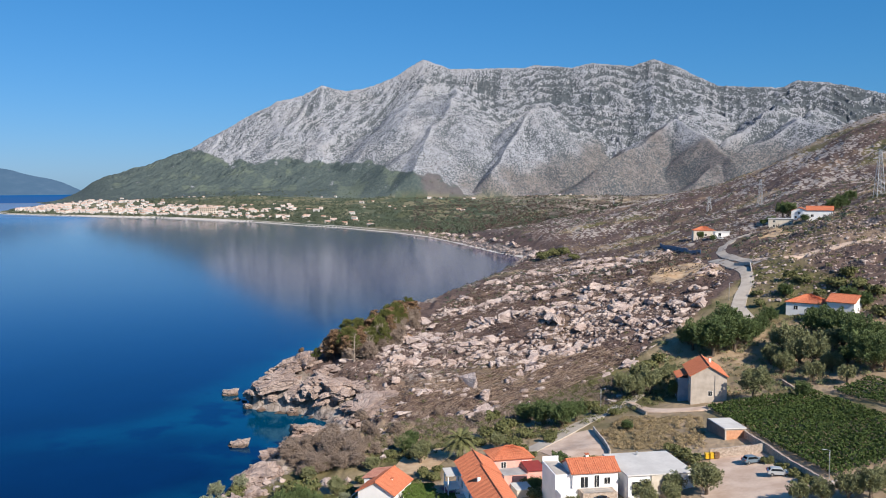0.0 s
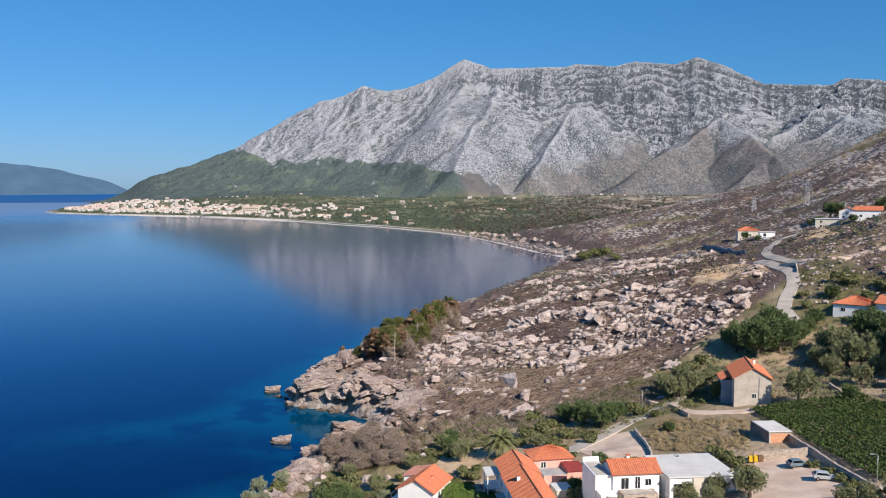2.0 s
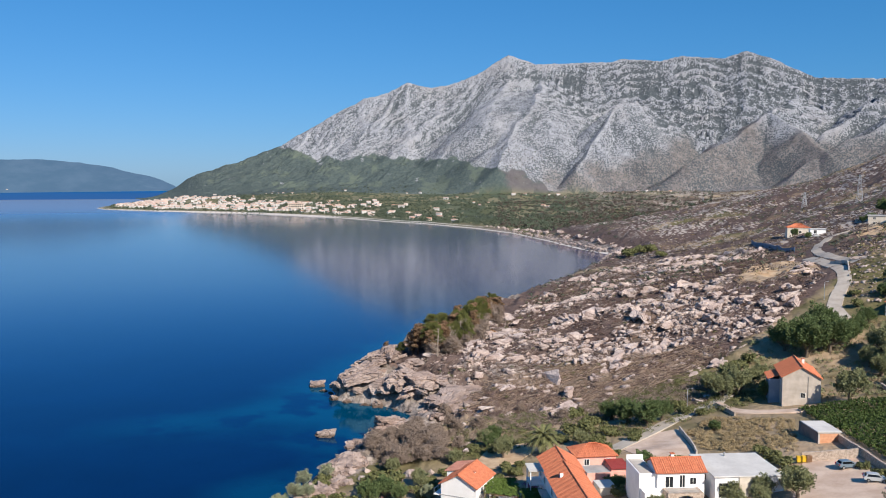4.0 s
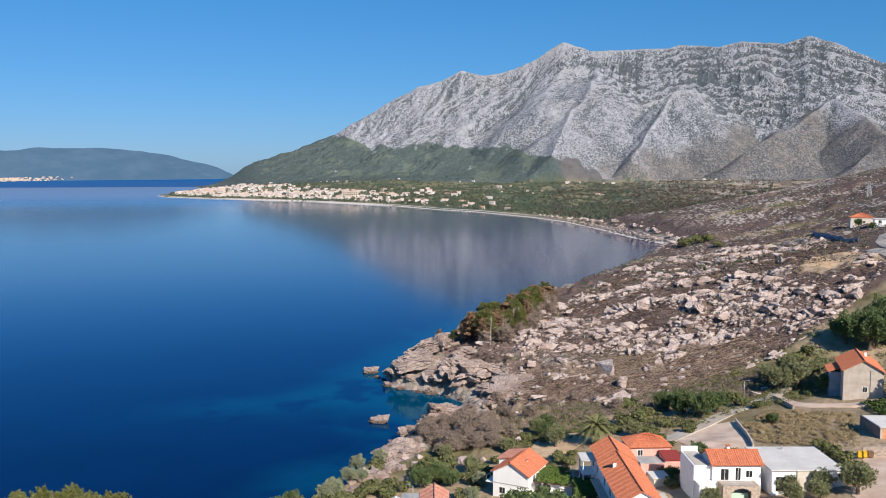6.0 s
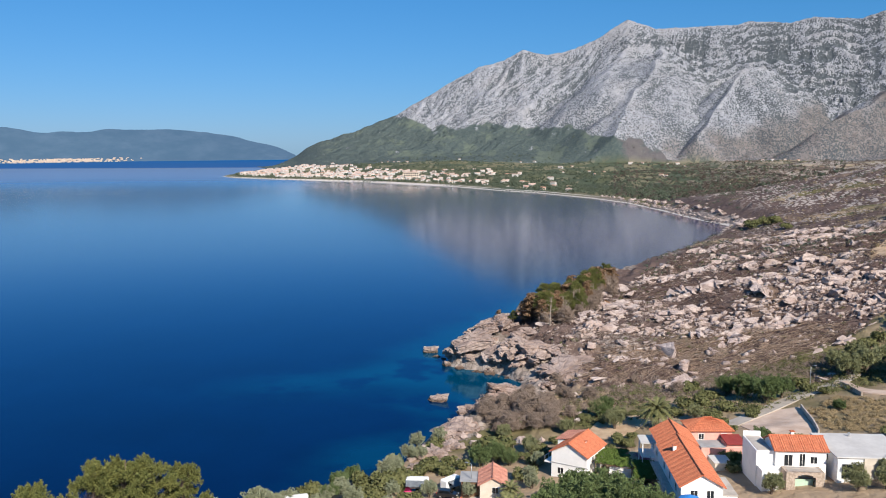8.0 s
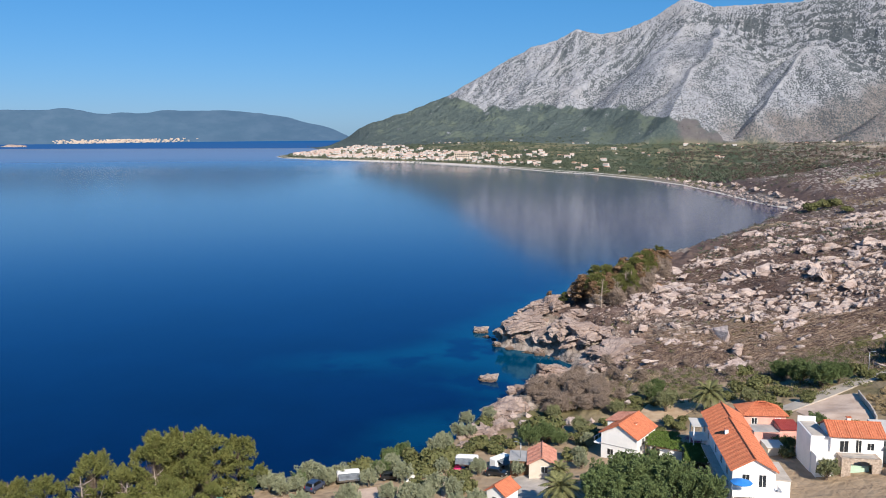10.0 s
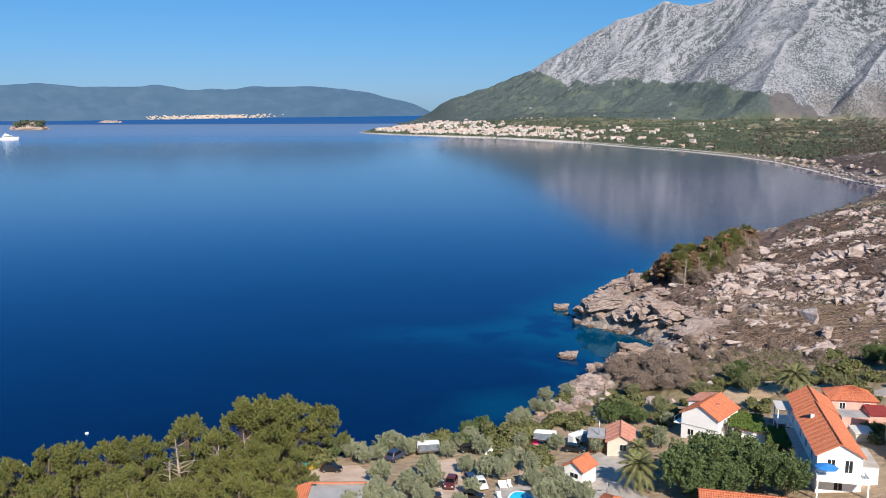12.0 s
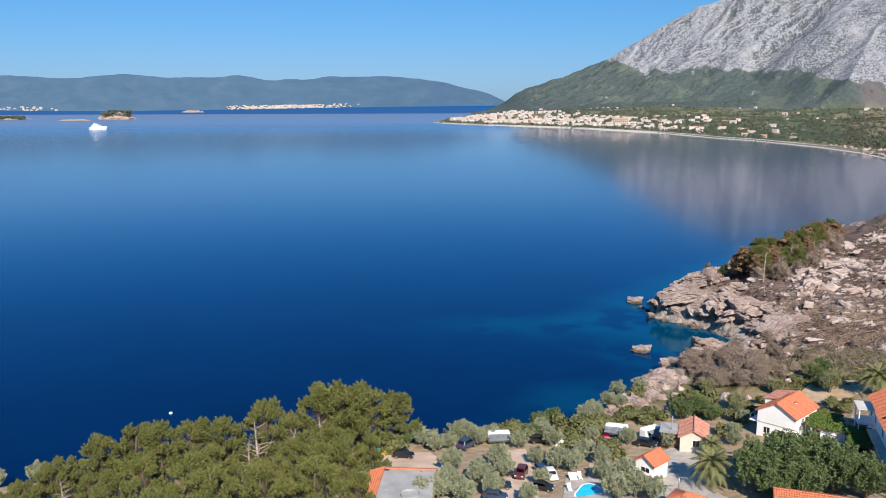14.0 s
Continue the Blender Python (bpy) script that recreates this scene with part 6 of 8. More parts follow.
# the long house
a, w = house("long_house", "long white two-storey house with a terracotta gable roof", (7.1, 136.0), (13.7, 137.1), 19.8, 11.0, 6.0, 1.9, "depth", WHITE, TILE,
             [("f", 2.1, 3.2, 1.1, 2.0), ("f", 4.7, 3.2, 1.1, 2.0), ("f", 3.3, 0.2, 1.2, 2.1), ("l", 4, 3.6, 1.2, 1.3), ("l", 9, 3.6, 1.2, 1.3), ("l", 14, 3.6, 1.2, 1.3), ("r", 5, 3.6, 1.0, 1.2), ("r", 12, 3.6, 1.0, 1.2)], (1.7, 14.0, 0.0))
bm = bmesh.new()
box_into(bm, -0.6, -3.2, 2.7, w + 0.4, -0.02, 2.9, bevel=0.03)
part("balcony_slab", bm, WHITE, a)
for k in range(2):
    part("balcony_wall", box_bm(-0.6 + k * (w + 0.9), -3.2, 2.904, -0.5 + k * (w + 0.9), -0.02, 3.75), WHITE, a)
part("balcony_wall", box_bm(-0.49, -3.2, 2.904, w + 0.29, -3.1, 3.75), WHITE, a)
for x0 in (-0.5, w + 0.1):
    part("balcony_post", box_bm(x0, -3.1, -2.5, x0 + 0.25, -2.85, 2.7), WHITE, a)
part("side_wing", box_bm(w + 0.02, 3.0, -2.5, w + 3.2, 11.0, 3.2, bevel=0.05), WHITE, a, "low white side wing with a flat roof")
part("wing_roof", box_bm(w + 0.02, 2.9, 3.204, w + 3.3, 11.1, 3.36), CONCRETE, a)
part("side_balcony", box_bm(-1.6, 1.0, 2.7, -0.01, 19.5, 2.85), CONCRETE, a)
for k in range(9):
    part("railing_post", box_bm(-1.6, 1.0 + k * 2.3, 2.854, -1.54, 1.06 + k * 2.3, 3.8), METAL, a)
part("railing", box_bm(-1.6, 1.0, 3.804, -1.54, 19.5, 3.85), METAL, a)
a, w = house("rear_house", "white house with a weathered terracotta roof joining the long house", (4.0, 156.6), (10.7, 157.7), 8.4, 10.2, 6.7, 1.9, "depth", WHITE, TILE, [("l", 2, 3.6, 1.1, 1.3), ("l", 6, 3.6, 1.1, 1.3)])
part("porch", box_bm(-2.6, 3.5, 2.6, -0.01, 8.0, 2.85), WHITE, a)
part("porch_roof", box_bm(-2.8, 3.3, 5.4, -0.01, 8.2, 5.55), PALE_ROOF, a)
for y0 in (3.6, 7.8):
    part("porch_post", box_bm(-2.5, y0, -2, -2.3, y0 + 0.2, 5.39), WHITE, a)
# the pink house
a, w = house("pink_house", "salmon-pink house with a hipped terracotta roof", (10.6, 171.8), (18.6, 173.7), 6.4, 9.7, 5.2, 1.7, "hip", PINK, TILE, [("f", 2.0, 3.4, 1.0, 1.2), ("f", 6.6, 3.4, 1.0, 1.2)])
part("terrace_wing", box_bm(0.8, -4.2, -2.5, 9.2, -0.01, 3.2, bevel=0.04), PINK, a, "pink wing with a flat grey terrace")
part("terrace", box_bm(0.7, -4.3, 3.204, 5.6, -0.02, 3.35), GREY_ROOF, a)
vs, fs = [], []
tiled_plane(vs, fs, (5.7, -0.1, 4.5), (9.6, -0.1, 4.5), (5.7, -4.5, 3.9), (9.6, -4.5, 3.9))
child("awning", mesh_from("awning", vs, fs, [RED_TILE]), a, "dark red sheet awning")
part("awning_wall", box_bm(5.8, -4.15, 3.21, 9.1, -0.3, 3.85), PINK, a)
part("low_shed", box_bm(1.5, -10.5, -2.5, 4.6, -6.5, 2.3, bevel=0.03), CREAM, a, "low pale outbuilding")
part("low_shed_roof", box_bm(1.3, -10.7, 2.304, 4.8, -6.3, 2.45), PALE_ROOF, a)
# the white gable house by the sea
a, w = house("seaside_house", "white gabled house with a bright terracotta roof", (-16.6, 162.6), (-9.5, 160.2), 9.5, 6.8, 5.0, 2.1, "depth", WHITE, TILE, [("r", 3.0, 3.0, 1.0, 1.2), ("f", 2.0, 0.6, 1.2, 1.2), ("f", 5.0, 0.6, 1.2, 1.2)], (5.2, 4.6, -0.6))
part("rear_wing", box_bm(-1.6, 6.5, -2.5, 2.4, 12.5, 5.2), WHITE, a)
vs, fs = [], []
tiled_plane(vs, fs, (2.4, 6.2, 6.1), (2.4, 12.8, 6.1), (-2.0, 6.2, 5.25), (-2.0, 12.8, 5.25))
child("rear_roof", mesh_from("rear_roof", vs, fs, [OLD_TILE]), a)
part("side_balcony", box_bm(-1.8, 0.4, 2.2, -0.01, 4.4, 2.4), WHITE, a)
for y0 in (0.45, 2.3, 4.2):
    part("balcony_post", box_bm(-1.75, y0, 2.404, -1.65, y0 + 0.1, 3.4), METAL, a)
part("balcony_rail", box_bm(-1.78, 0.4, 3.404, -1.62, 4.4, 3.46), METAL, a)
part("fascia", box_bm(-0.4, -0.06, 2.55, w + 0.3, -0.01, 2.7), GREY_ROOF, a)
# the stone cottage and the kiosk
a, w = house("stone_cottage", "small pale stone cottage with a weathered pink tiled roof", (-28.6, 149.4), (-23.9, 150.2), 7.6, 6.1, 2.7, 1.3, "depth", CREAM, OLD_TILE, [("f", 2.9, 0.9, 1.2, 1.2), ("r", 3.0, 1.0, 0.8, 1.0)])
part("lean_to", box_bm(-3.6, 2.0, -2.5, -0.01, 7.0, 2.3), WOOD, a, "brown lean-to")
part("lean_to_roof", box_bm(-3.9, 1.8, 2.304, -0.46, 7.2, 2.42), GREY_ROOF, a)
house("kiosk", "little white kiosk with an orange tiled roof", (-32.8, 132.9), (-29.3, 131.7), 4.3, 7.0, 2.8, 1.2, "depth", WHITE, TILE, [("f", 2.0, 1.1, 1.6, 0.8)], category="kiosk")
# the service building with the grey deck
a, w = house("service_building", "low building with a grey flat deck edged in terracotta tiles", (-64.5, 97.8), (-56.5, 101.2), 12.5, 6.6, 3.0, 0, "flat", WHITE, GREY_ROOF, [("f", 2, 0.9, 1.2, 1.0), ("f", 5, 0.9, 1.2, 1.0)], category="building", over=0.1, flat_lip=0.12)
for q in (((0.3, -0.4, 3.7), (0.3, 13, 3.7), (-2.6, -0.4, 2.9), (-2.6, 13, 2.9)), ((-0.4, 12.4, 3.7), (w + 0.4, 12.4, 3.7), (-0.4, 14.2, 3.0), (w + 0.4, 14.2, 3.0))):
    vs, fs = [], []
    tiled_plane(vs, fs, *q)
    child("roof_skirt", mesh_from("roof_skirt", vs, fs, [TILE]), a, "terracotta tiled roof edge")
bm = bmesh.new()
bmesh.ops.create_cone(bm, segments=28, radius1=1.5, radius2=1.5, depth=0.3, matrix=pose(w - 3.2, 3.8, 3.3))
part("round_hatch", bm, GREY_ROOF, a)
house("roadside_house", "low house with an orange-red tiled roof among dense trees", (-8.5, 117.6), (5.0, 119.4), 8.0, 9.4, 3.3, 1.5, "width", CREAM, TILE)
house("roadside_house", "small orange-roofed house beside the lane", (-24.5, 116.0), (-20.2, 115.2), 6.0, 8.2, 2.6, 1.0, "hip", CREAM, TILE)
# houses on the hillside
house("hillside_house", "white bungalow with a broad orange roof among trees", (110.3, 271.5), (119.4, 264.8), 9.5, 31.6, 3.3, 2.2, "hip", WHITE, TILE, [("f", 3, 1, 1.2, 1.2), ("f", 8, 1, 1.2, 1.2)])
house("hillside_house", "white gabled house on the terraced hillside", (120.0, 264.0), (126.0, 258.6), 10.0, 31.8, 4.2, 1.9, "width", WHITE, TILE, [("r", 4, 1.2, 1.0, 1.2), ("r", 6.5, 1.2, 1.0, 1.2)])


def house_at(name, label, at_x, at_y, turn, w, depth, *rest, **more):
    c, s = math.cos(radians(turn)), math.sin(radians(turn))
    return house(name, label, (at_x - c * w / 2, at_y - s * w / 2), (at_x + c * w / 2, at_y + s * w / 2), depth, ground_z(at_x, at_y + depth / 2), *rest, **more)


house_at("upland_house", "cream flat-roofed house on the bare hillside", 187.5, 472.1, -20, 12.5, 9, 5.6, 0, "flat", CREAM, PALE_ROOF, [("f", 3, 1, 1.2, 1.3), ("f", 8, 1, 1.2, 1.3), ("f", 3, 3.6, 1.2, 1.2)])
house_at("upland_house", "white gabled house on the bare hillside", 218.3, 521.1, -25, 9, 12, 5.6, 1.9, "depth", WHITE, TILE, [("f", 2.5, 1, 1.2, 1.4), ("f", 6, 1, 1.2, 1.4), ("f", 4.5, 3.4, 1.4, 1.4)])
house_at("upland_house", "long white house with an orange roof on the hillside", 200.8, 453.5, -25, 13, 8, 4.6, 2.0, "width", WHITE, TILE, [("f", 3, 1, 1.2, 1.3), ("f", 9, 1, 1.2, 1.3)])
house_at("upland_house", "house with a hipped orange roof beside the road", 178.9, 581.6, -10, 14, 10, 4.8, 2.4, "hip", CREAM, TILE, [("f", 3, 1, 1.4, 1.6), ("f", 8, 1, 1.4, 1.6)])
house_at("upland_annex", "low white annex beside the road house", 175.7, 534.3, -10, 9, 6, 3.2, 0, "flat", WHITE, PALE_ROOF, [("f", 3, 0.6, 1.6, 1.8)], category="building")


# ---- roads, yards and walls ----
def strip(name, label, pts, width, mat, kind="structure", lift=0.25):
    """A road draped over the ground, with its edges turned down."""
    path = []
    for i in range(len(pts) - 1):
        (ax, ay), (bx, by) = pts[i], pts[i + 1]
        n = max(2, int(math.hypot(bx - ax, by - ay) / 1.5))
        path += [(ax + (bx - ax) * k / n, ay + (by - ay) * k / n) for k in range(n)]
    path = np.array(path + [pts[-1]])
    for _ in range(6):
        path[1:-1] = (path[:-2] + 2 * path[1:-1] + path[2:]) / 4
    t = np.gradient(path, axis=0)
    t /= np.linalg.norm(t, axis=1)[:, None]
    side = np.stack((t[:, 1], -t[:, 0]), 1)
    cols = np.linspace(-0.5, 0.5, 7) * width
    zs = np.stack([height(*(path + side * c).T)[0] for c in cols], 1)
    for _ in range(4):
        zs = np.stack([np.convolve(np.pad(q, 2, mode="edge"), np.ones(5) / 5, "valid") for q in zs.T], 1)
    vs, fs = [], []
    for p, q, z in zip(path, side, zs + lift):
        for c, h in ((-0.53, z[0] - 0.8), (-0.5, z[0]), (0, max(z[3], (z[0] + z[6]) / 2) + 0.04), (0.5, z[6]), (0.53, z[6] - 0.8)):
            vs.append((*(p + q * c * width), h))
    for i in range(len(path) - 1):
        for j in range(4):
            fs.append((5 * i + j, 5 * i + j + 1, 5 * i + j + 6, 5 * i + j + 5))
    return tagged(new(name, mesh_from(name, vs, fs, [mat])), label, "road", kind=kind)


def yard(name, label, pts, mat, lift=0.1):
    """A levelled patch of ground with a thin edge."""
    bm = bmesh.new()
    face = bm.faces.new([bm.verts.new((x, y, 0)) for x, y in pts])
    if face.normal.z < 0:
        face.normal_flip()
    bmesh.ops.triangulate(bm, faces=bm.faces[:])
    for _ in range(4):
        long = [e for e in bm.edges if e.calc_length() > 2.2]
        if long:
            bmesh.ops.subdivide_edges(bm, edges=long, cuts=1)
            bmesh.ops.triangulate(bm, faces=bm.faces[:])
    rim = [e for e in bm.edges if e.is_boundary]
    z = heights([(v.co.x, v.co.y) for v in bm.verts])
    for v, q in zip(bm.verts, z):
        v.co.z = q + lift
    low = bmesh.ops.extrude_edge_only(bm, edges=rim)
    for v in (g for g in low["geom"] if isinstance(g, bmesh.types.BMVert)):
        v.co.z -= 0.6
    bmesh.ops.recalc_face_normals(bm, faces=bm.faces[:])
    return tagged(new(name, bm_mesh(name, bm, mat)), label, "yard", kind="structure")


def low_wall(name, label, pts, tall, mat, thick=0.4, foot=1.0):
    vs, fs = [], []
    path = []
    for (ax, ay), (bx, by) in zip(pts, pts[1:]):
        n = max(1, int(math.hypot(bx - ax, by - ay) / 1.5))
        path += [(ax + (bx - ax) * k / n, ay + (by - ay) * k / n) for k in range(n)]
    path.append(pts[-1])
    zs = heights(path)
    if tall > 2.4:
        zs = np.convolve(np.pad(zs, 6, "edge"), np.ones(13) / 13, "valid")
    for i, (p, z) in enumerate(zip(path, zs)):
        a, b = path[max(i - 1, 0)], path[min(i + 1, len(path) - 1)]
        n = math.hypot(b[0] - a[0], b[1] - a[1])
        sx, sy = (b[1] - a[1]) / n * thick / 2, -(b[0] - a[0]) / n * thick / 2
        top = z + tall + 0.05 * math.sin(i * 2.3)
        vs += [(p[0] - sx, p[1] - sy, z - foot), (p[0] - sx, p[1] - sy, top), (p[0] + sx, p[1] + sy, top), (p[0] + sx, p[1] + sy, z - foot)]
    for i in range(len(path) - 1):
        for j in range(3):
            fs.append((4 * i + j, 4 * i + j + 1, 4 * i + j + 5, 4 * i + j + 4))
    k = 4 * len(path) - 4
    fs += [(0, 3, 2, 1), (k, k + 1, k + 2, k + 3)]
    return tagged(new(name, mesh_from(name, vs, fs, [mat])), label, "wall")


strip("road_village", "worn grey village road climbing past the yards", [(16.0, 187.5), (20.5, 193.4), (27.6, 202.6), (37.0, 213.8), (49.7, 227.1), (54.9, 235.2)], 4.2, ASPHALT)
strip("track", "pale dirt track below the beige house", [(49.6, 226.6), (52.9, 214.1), (63.3, 210.2), (71.6, 209.6), (86.3, 207.8), (92.2, 208.5)], 3.4, GRAVEL)
strip("road_hill", "grey asphalt road winding up the hill", [(99.5, 269.2), (100.3, 287.5), (106.1, 300.3), (112.3, 311.4), (116.1, 323.3), (117.2, 334.0), (117.6, 351.9), (123.2, 386.3)], 4.6, ASPHALT)
strip("road_upper", "grey road curving behind the hill", [(123.4, 329.7), (124.0, 360.3), (134.5, 411.0), (151.4, 458.1), (169.0, 491.8), (184.6, 508.0)], 4.4, ASPHALT)
strip("path_hill", "pale dirt path across the hillside", [(123.3, 335.6), (130.8, 323.6), (145.0, 326.8), (158.7, 323.7), (169.6, 322.1)], 3.0, GRAVEL)
yard("yard", "pale gravel yard beside the village road", [(22.2, 191.2), (29.2, 204.4), (36.6, 204.8), (36.2, 181.4), (25.1, 183.8)], GRAVEL)
yard("parking", "pale gravel parking ground below the vineyard", [(54.5, 169.5), (64.3, 169.2), (65.2, 155.9), (66.0, 144.7), (57.9, 140.5), (48.1, 142.6), (46.4, 149.5)], GRAVEL)
yard("earth_patch", "bare ochre earth of a garden plot", [(-12.0, 189.1), (-9.3, 200.3), (-4.7, 204.4), (2.2, 205.0), (3.0, 197.5), (-1.8, 189.5), (-6.2, 186.4)], EARTH)
yard("earth_patch_upper", "bare ochre earth bank beside the hill road", [(84.6, 355.6), (104.9, 407.2), (118.9, 390.8), (113.2, 338.6), (103.0, 330.8), (90.9, 334.9)], EARTH)
yard("earth_cut", "reddish earth cut below the upland houses", [(164.5, 461.0), (173.3, 468.5), (183.5, 447.9), (169.9, 401.5), (160.0, 417.4)], EARTH)
yard("lane", "pale concrete lane between the cottages", [(-31.8, 148.6), (-29.7, 153.6), (-25.0, 151.4), (-23.7, 141.4), (-19.4, 131.0), (-15.4, 127.0), (-27.3, 120.9), (-28.9, 133.8)], CONCRETE)
yard("camp_lane", "pale gravel lane between the olive trees", [(-59.8, 140.4), (-56.9, 142.6), (-50.1, 129.7), (-43.7, 115.5), (-49.9, 112.5), (-54.9, 127.2)], GRAVEL)
yard("camp_parking", "pale gravel ground beside the service building", [(-83.2, 121.1), (-82.7, 127.4), (-73.1, 132.9), (-64.8, 126.0), (-63.0, 120.2), (-67.6, 118.3), (-77.7, 117.5), (-74.4, 103.5)], GRAVEL)
yard("camp_path", "narrow stone path between the olives", [(-45.4, 148.2), (-44.7, 148.4), (-39.5, 130.6), (-40.4, 130.3)], GRAVEL)
yard("pool_deck", "pale stone deck round the pool", [(-44.1, 129.2), (-37.6, 131.2), (-33.3, 121.4), (-40.5, 117.2)], CONCRETE, 0.14)
yard("garden_court", "pale court beside the pergola", [(-5.8, 155.3), (-1.3, 157.5), (-0.2, 153.5), (-4.6, 150.9)], CONCRETE)
low_wall("stone_wall", "grey stone retaining wall along the vineyard", [(65.1, 186.5), (65.5, 170.3), (65.5, 156.9), (66.4, 143.4)], 1.5, STONEWALL, 0.5)
low_wall("stone_wall", "pale stone retaining wall behind the parking ground", [(54.1, 169.1), (58.9, 168.5), (64.3, 168.1)], 1.9, STONEWALL, 0.5)
low_wall("stone_wall", "low pale wall along the lower road", [(59.5, 143.1), (68.6, 145.1), (78.4, 145.2)], 0.7, CONCRETE, 0.5)
low_wall("garden_wall", "thin pale wall beside the gravel yard", [(36.7, 203.7), (36.8, 192.5), (36.4, 181.4)], 1.1, CONCRETE, 0.3)
low_wall("garden_wall", "low stone wall at the bend of the road", [(49.5, 225.1), (50.6, 217.7), (51.3, 210.9)], 1.0, STONEWALL, 0.4)
low_wall("garden_wall", "low pale stone wall beside the track", [(70.8, 207.2), (77.6, 206.9), (85.7, 206.4)], 0.6, STONEWALL, 0.4)
low_wall("garden_wall", "dry stone wall among the trees", [(90.2, 222.9), (89.8, 212.8), (90.2, 208.8)], 0.9, STONEWALL, 0.5)
low_wall("net_fence", "long blue-grey netting along the road", [(150.6, 588.5), (148.3, 548.3), (131.5, 432.5)], 2.6, plain_material("blue_netting", (0.12, 0.16, 0.22), (0.2, 0.24, 0.31)), 0.25)
low_wall("hill_wall", "pale concrete parapet at the road junction", [(118.3, 343.7), (120.4, 331.8), (117.8, 323.2)], 1.2, CONCRETE, 0.4)


# ---- cars ----
def car_body(paint):
    prof = [(-2.0, 0.45), (-2.05, 0.75), (-1.95, 0.95), (-1.75, 1.0), (-1.45, 1.42), (-1.1, 1.5), (0.2, 1.5), (0.55, 1.4), (1.05, 1.0), (1.8, 0.88), (2.05, 0.7), (2.05, 0.4), (1.7, 0.32), (-1.7, 0.32)]
    vs, fs, n = [], [], len(prof)
    for y, k in ((-0.82, 1), (0.82, 1)):
        vs += [(x, y * (0.84 if z > 1.2 else 1), z) for x, z in prof]
    fs.append(tuple(range(n)))
    fs.append(tuple(range(2 * n - 1, n - 1, -1)))
    fs += [(i, i + n, (i + 1) % n + n, (i + 1) % n) for i in range(n)]
    bm = bmesh.new()
    q = [bm.verts.new(v) for v in vs]
    for f in fs:
        bm.faces.new([q[i] for i in f])
    bmesh.ops.recalc_face_normals(bm, faces=bm.faces[:])
    bmesh.ops.bevel(bm, geom=bm.edges[:], offset=0.05, segments=1, affect="EDGES")
    return bm_mesh("body", bm, paint)


def quad_bm(*pts, thick=0.02):
    bm = bmesh.new()
    f = bm.faces.new([bm.verts.new(p) for p in pts])
    bmesh.ops.solidify(bm, geom=[f], thickness=thick)
    return bm


def wheel_mesh():
    bm = bmesh.new()
    bmesh.ops.create_cone(bm, segments=16, radius1=0.32, radius2=0.32, depth=0.2, cap_ends=True, matrix=pose(0, 0, 0, 90))
    bmesh.ops.bevel(bm, geom=bm.edges[:], offset=0.03, segments=1, affect="EDGES")
    return bm_mesh("tyre", bm, plain_material("rubber", (0.015, 0.015, 0.015), (0.03, 0.03, 0.03), 2, 0.9, 0))


def rim_mesh():
    bm = bmesh.new()
    bmesh.ops.create_cone(bm, segments=12, radius1=0.2, radius2=0.17, depth=0.22, cap_ends=True, matrix=pose(0, 0, 0, 90))
    return bm_mesh("rim", bm, METAL)


TYRE, RIM = wheel_mesh(), rim_mesh()
SIDE_GLASS = [bm_mesh("side_window", quad_bm((-1.5, y, 1.02), (0.85, y, 1.02), (0.3, y * 0.88, 1.42), (-1.3, y * 0.88, 1.42)), GLASS) for y in (-0.83, 0.83)]
FRONT_GLASS = bm_mesh("windscreen", quad_bm((1.06, -0.66, 1.03), (1.06, 0.66, 1.03), (0.6, 0.6, 1.42), (0.6, -0.6, 1.42)), GLASS)
REAR_GLASS = bm_mesh("rear_window", quad_bm((-1.76, -0.62, 1.04), (-1.76, 0.62, 1.04), (-1.5, 0.56, 1.4), (-1.5, -0.56, 1.4)), GLASS)
LIGHT_GLASS = plain_material("lamp_lens", (0.6, 0.6, 0.6), (0.75, 0.75, 0.75), 3, 0.2, 0)
TAIL_GLASS = plain_material("tail_lens", (0.3, 0.02, 0.02), (0.4, 0.03, 0.03), 3, 0.3, 0)
HEADLIGHT, TAILLIGHT = bm_mesh("headlight", box_bm(1.9, -0.18, 0.68, 2.07, 0.18, 0.82, bevel=0.03), LIGHT_GLASS), bm_mesh("tail_light", box_bm(-2.07, -0.1, 0.75, -1.93, 0.1, 1.0, bevel=0.02), TAIL_GLASS)


def paint(name, c):
    m = Mat(name, 0.3, 0.5).color(c)
    m.b.inputs["Coat Weight"].default_value = 0.5
    return m.m


PAINTS = {n: car_body(paint(n + "_paint", c)) for n, c in (("black", (0.012, 0.013, 0.016)), ("silver", (0.42, 0.44, 0.45)), ("blue_grey", (0.13, 0.18, 0.22)), ("dark_red", (0.1, 0.025, 0.022)), ("white", (0.7, 0.7, 0.7)), ("navy", (0.03, 0.05, 0.1)))}


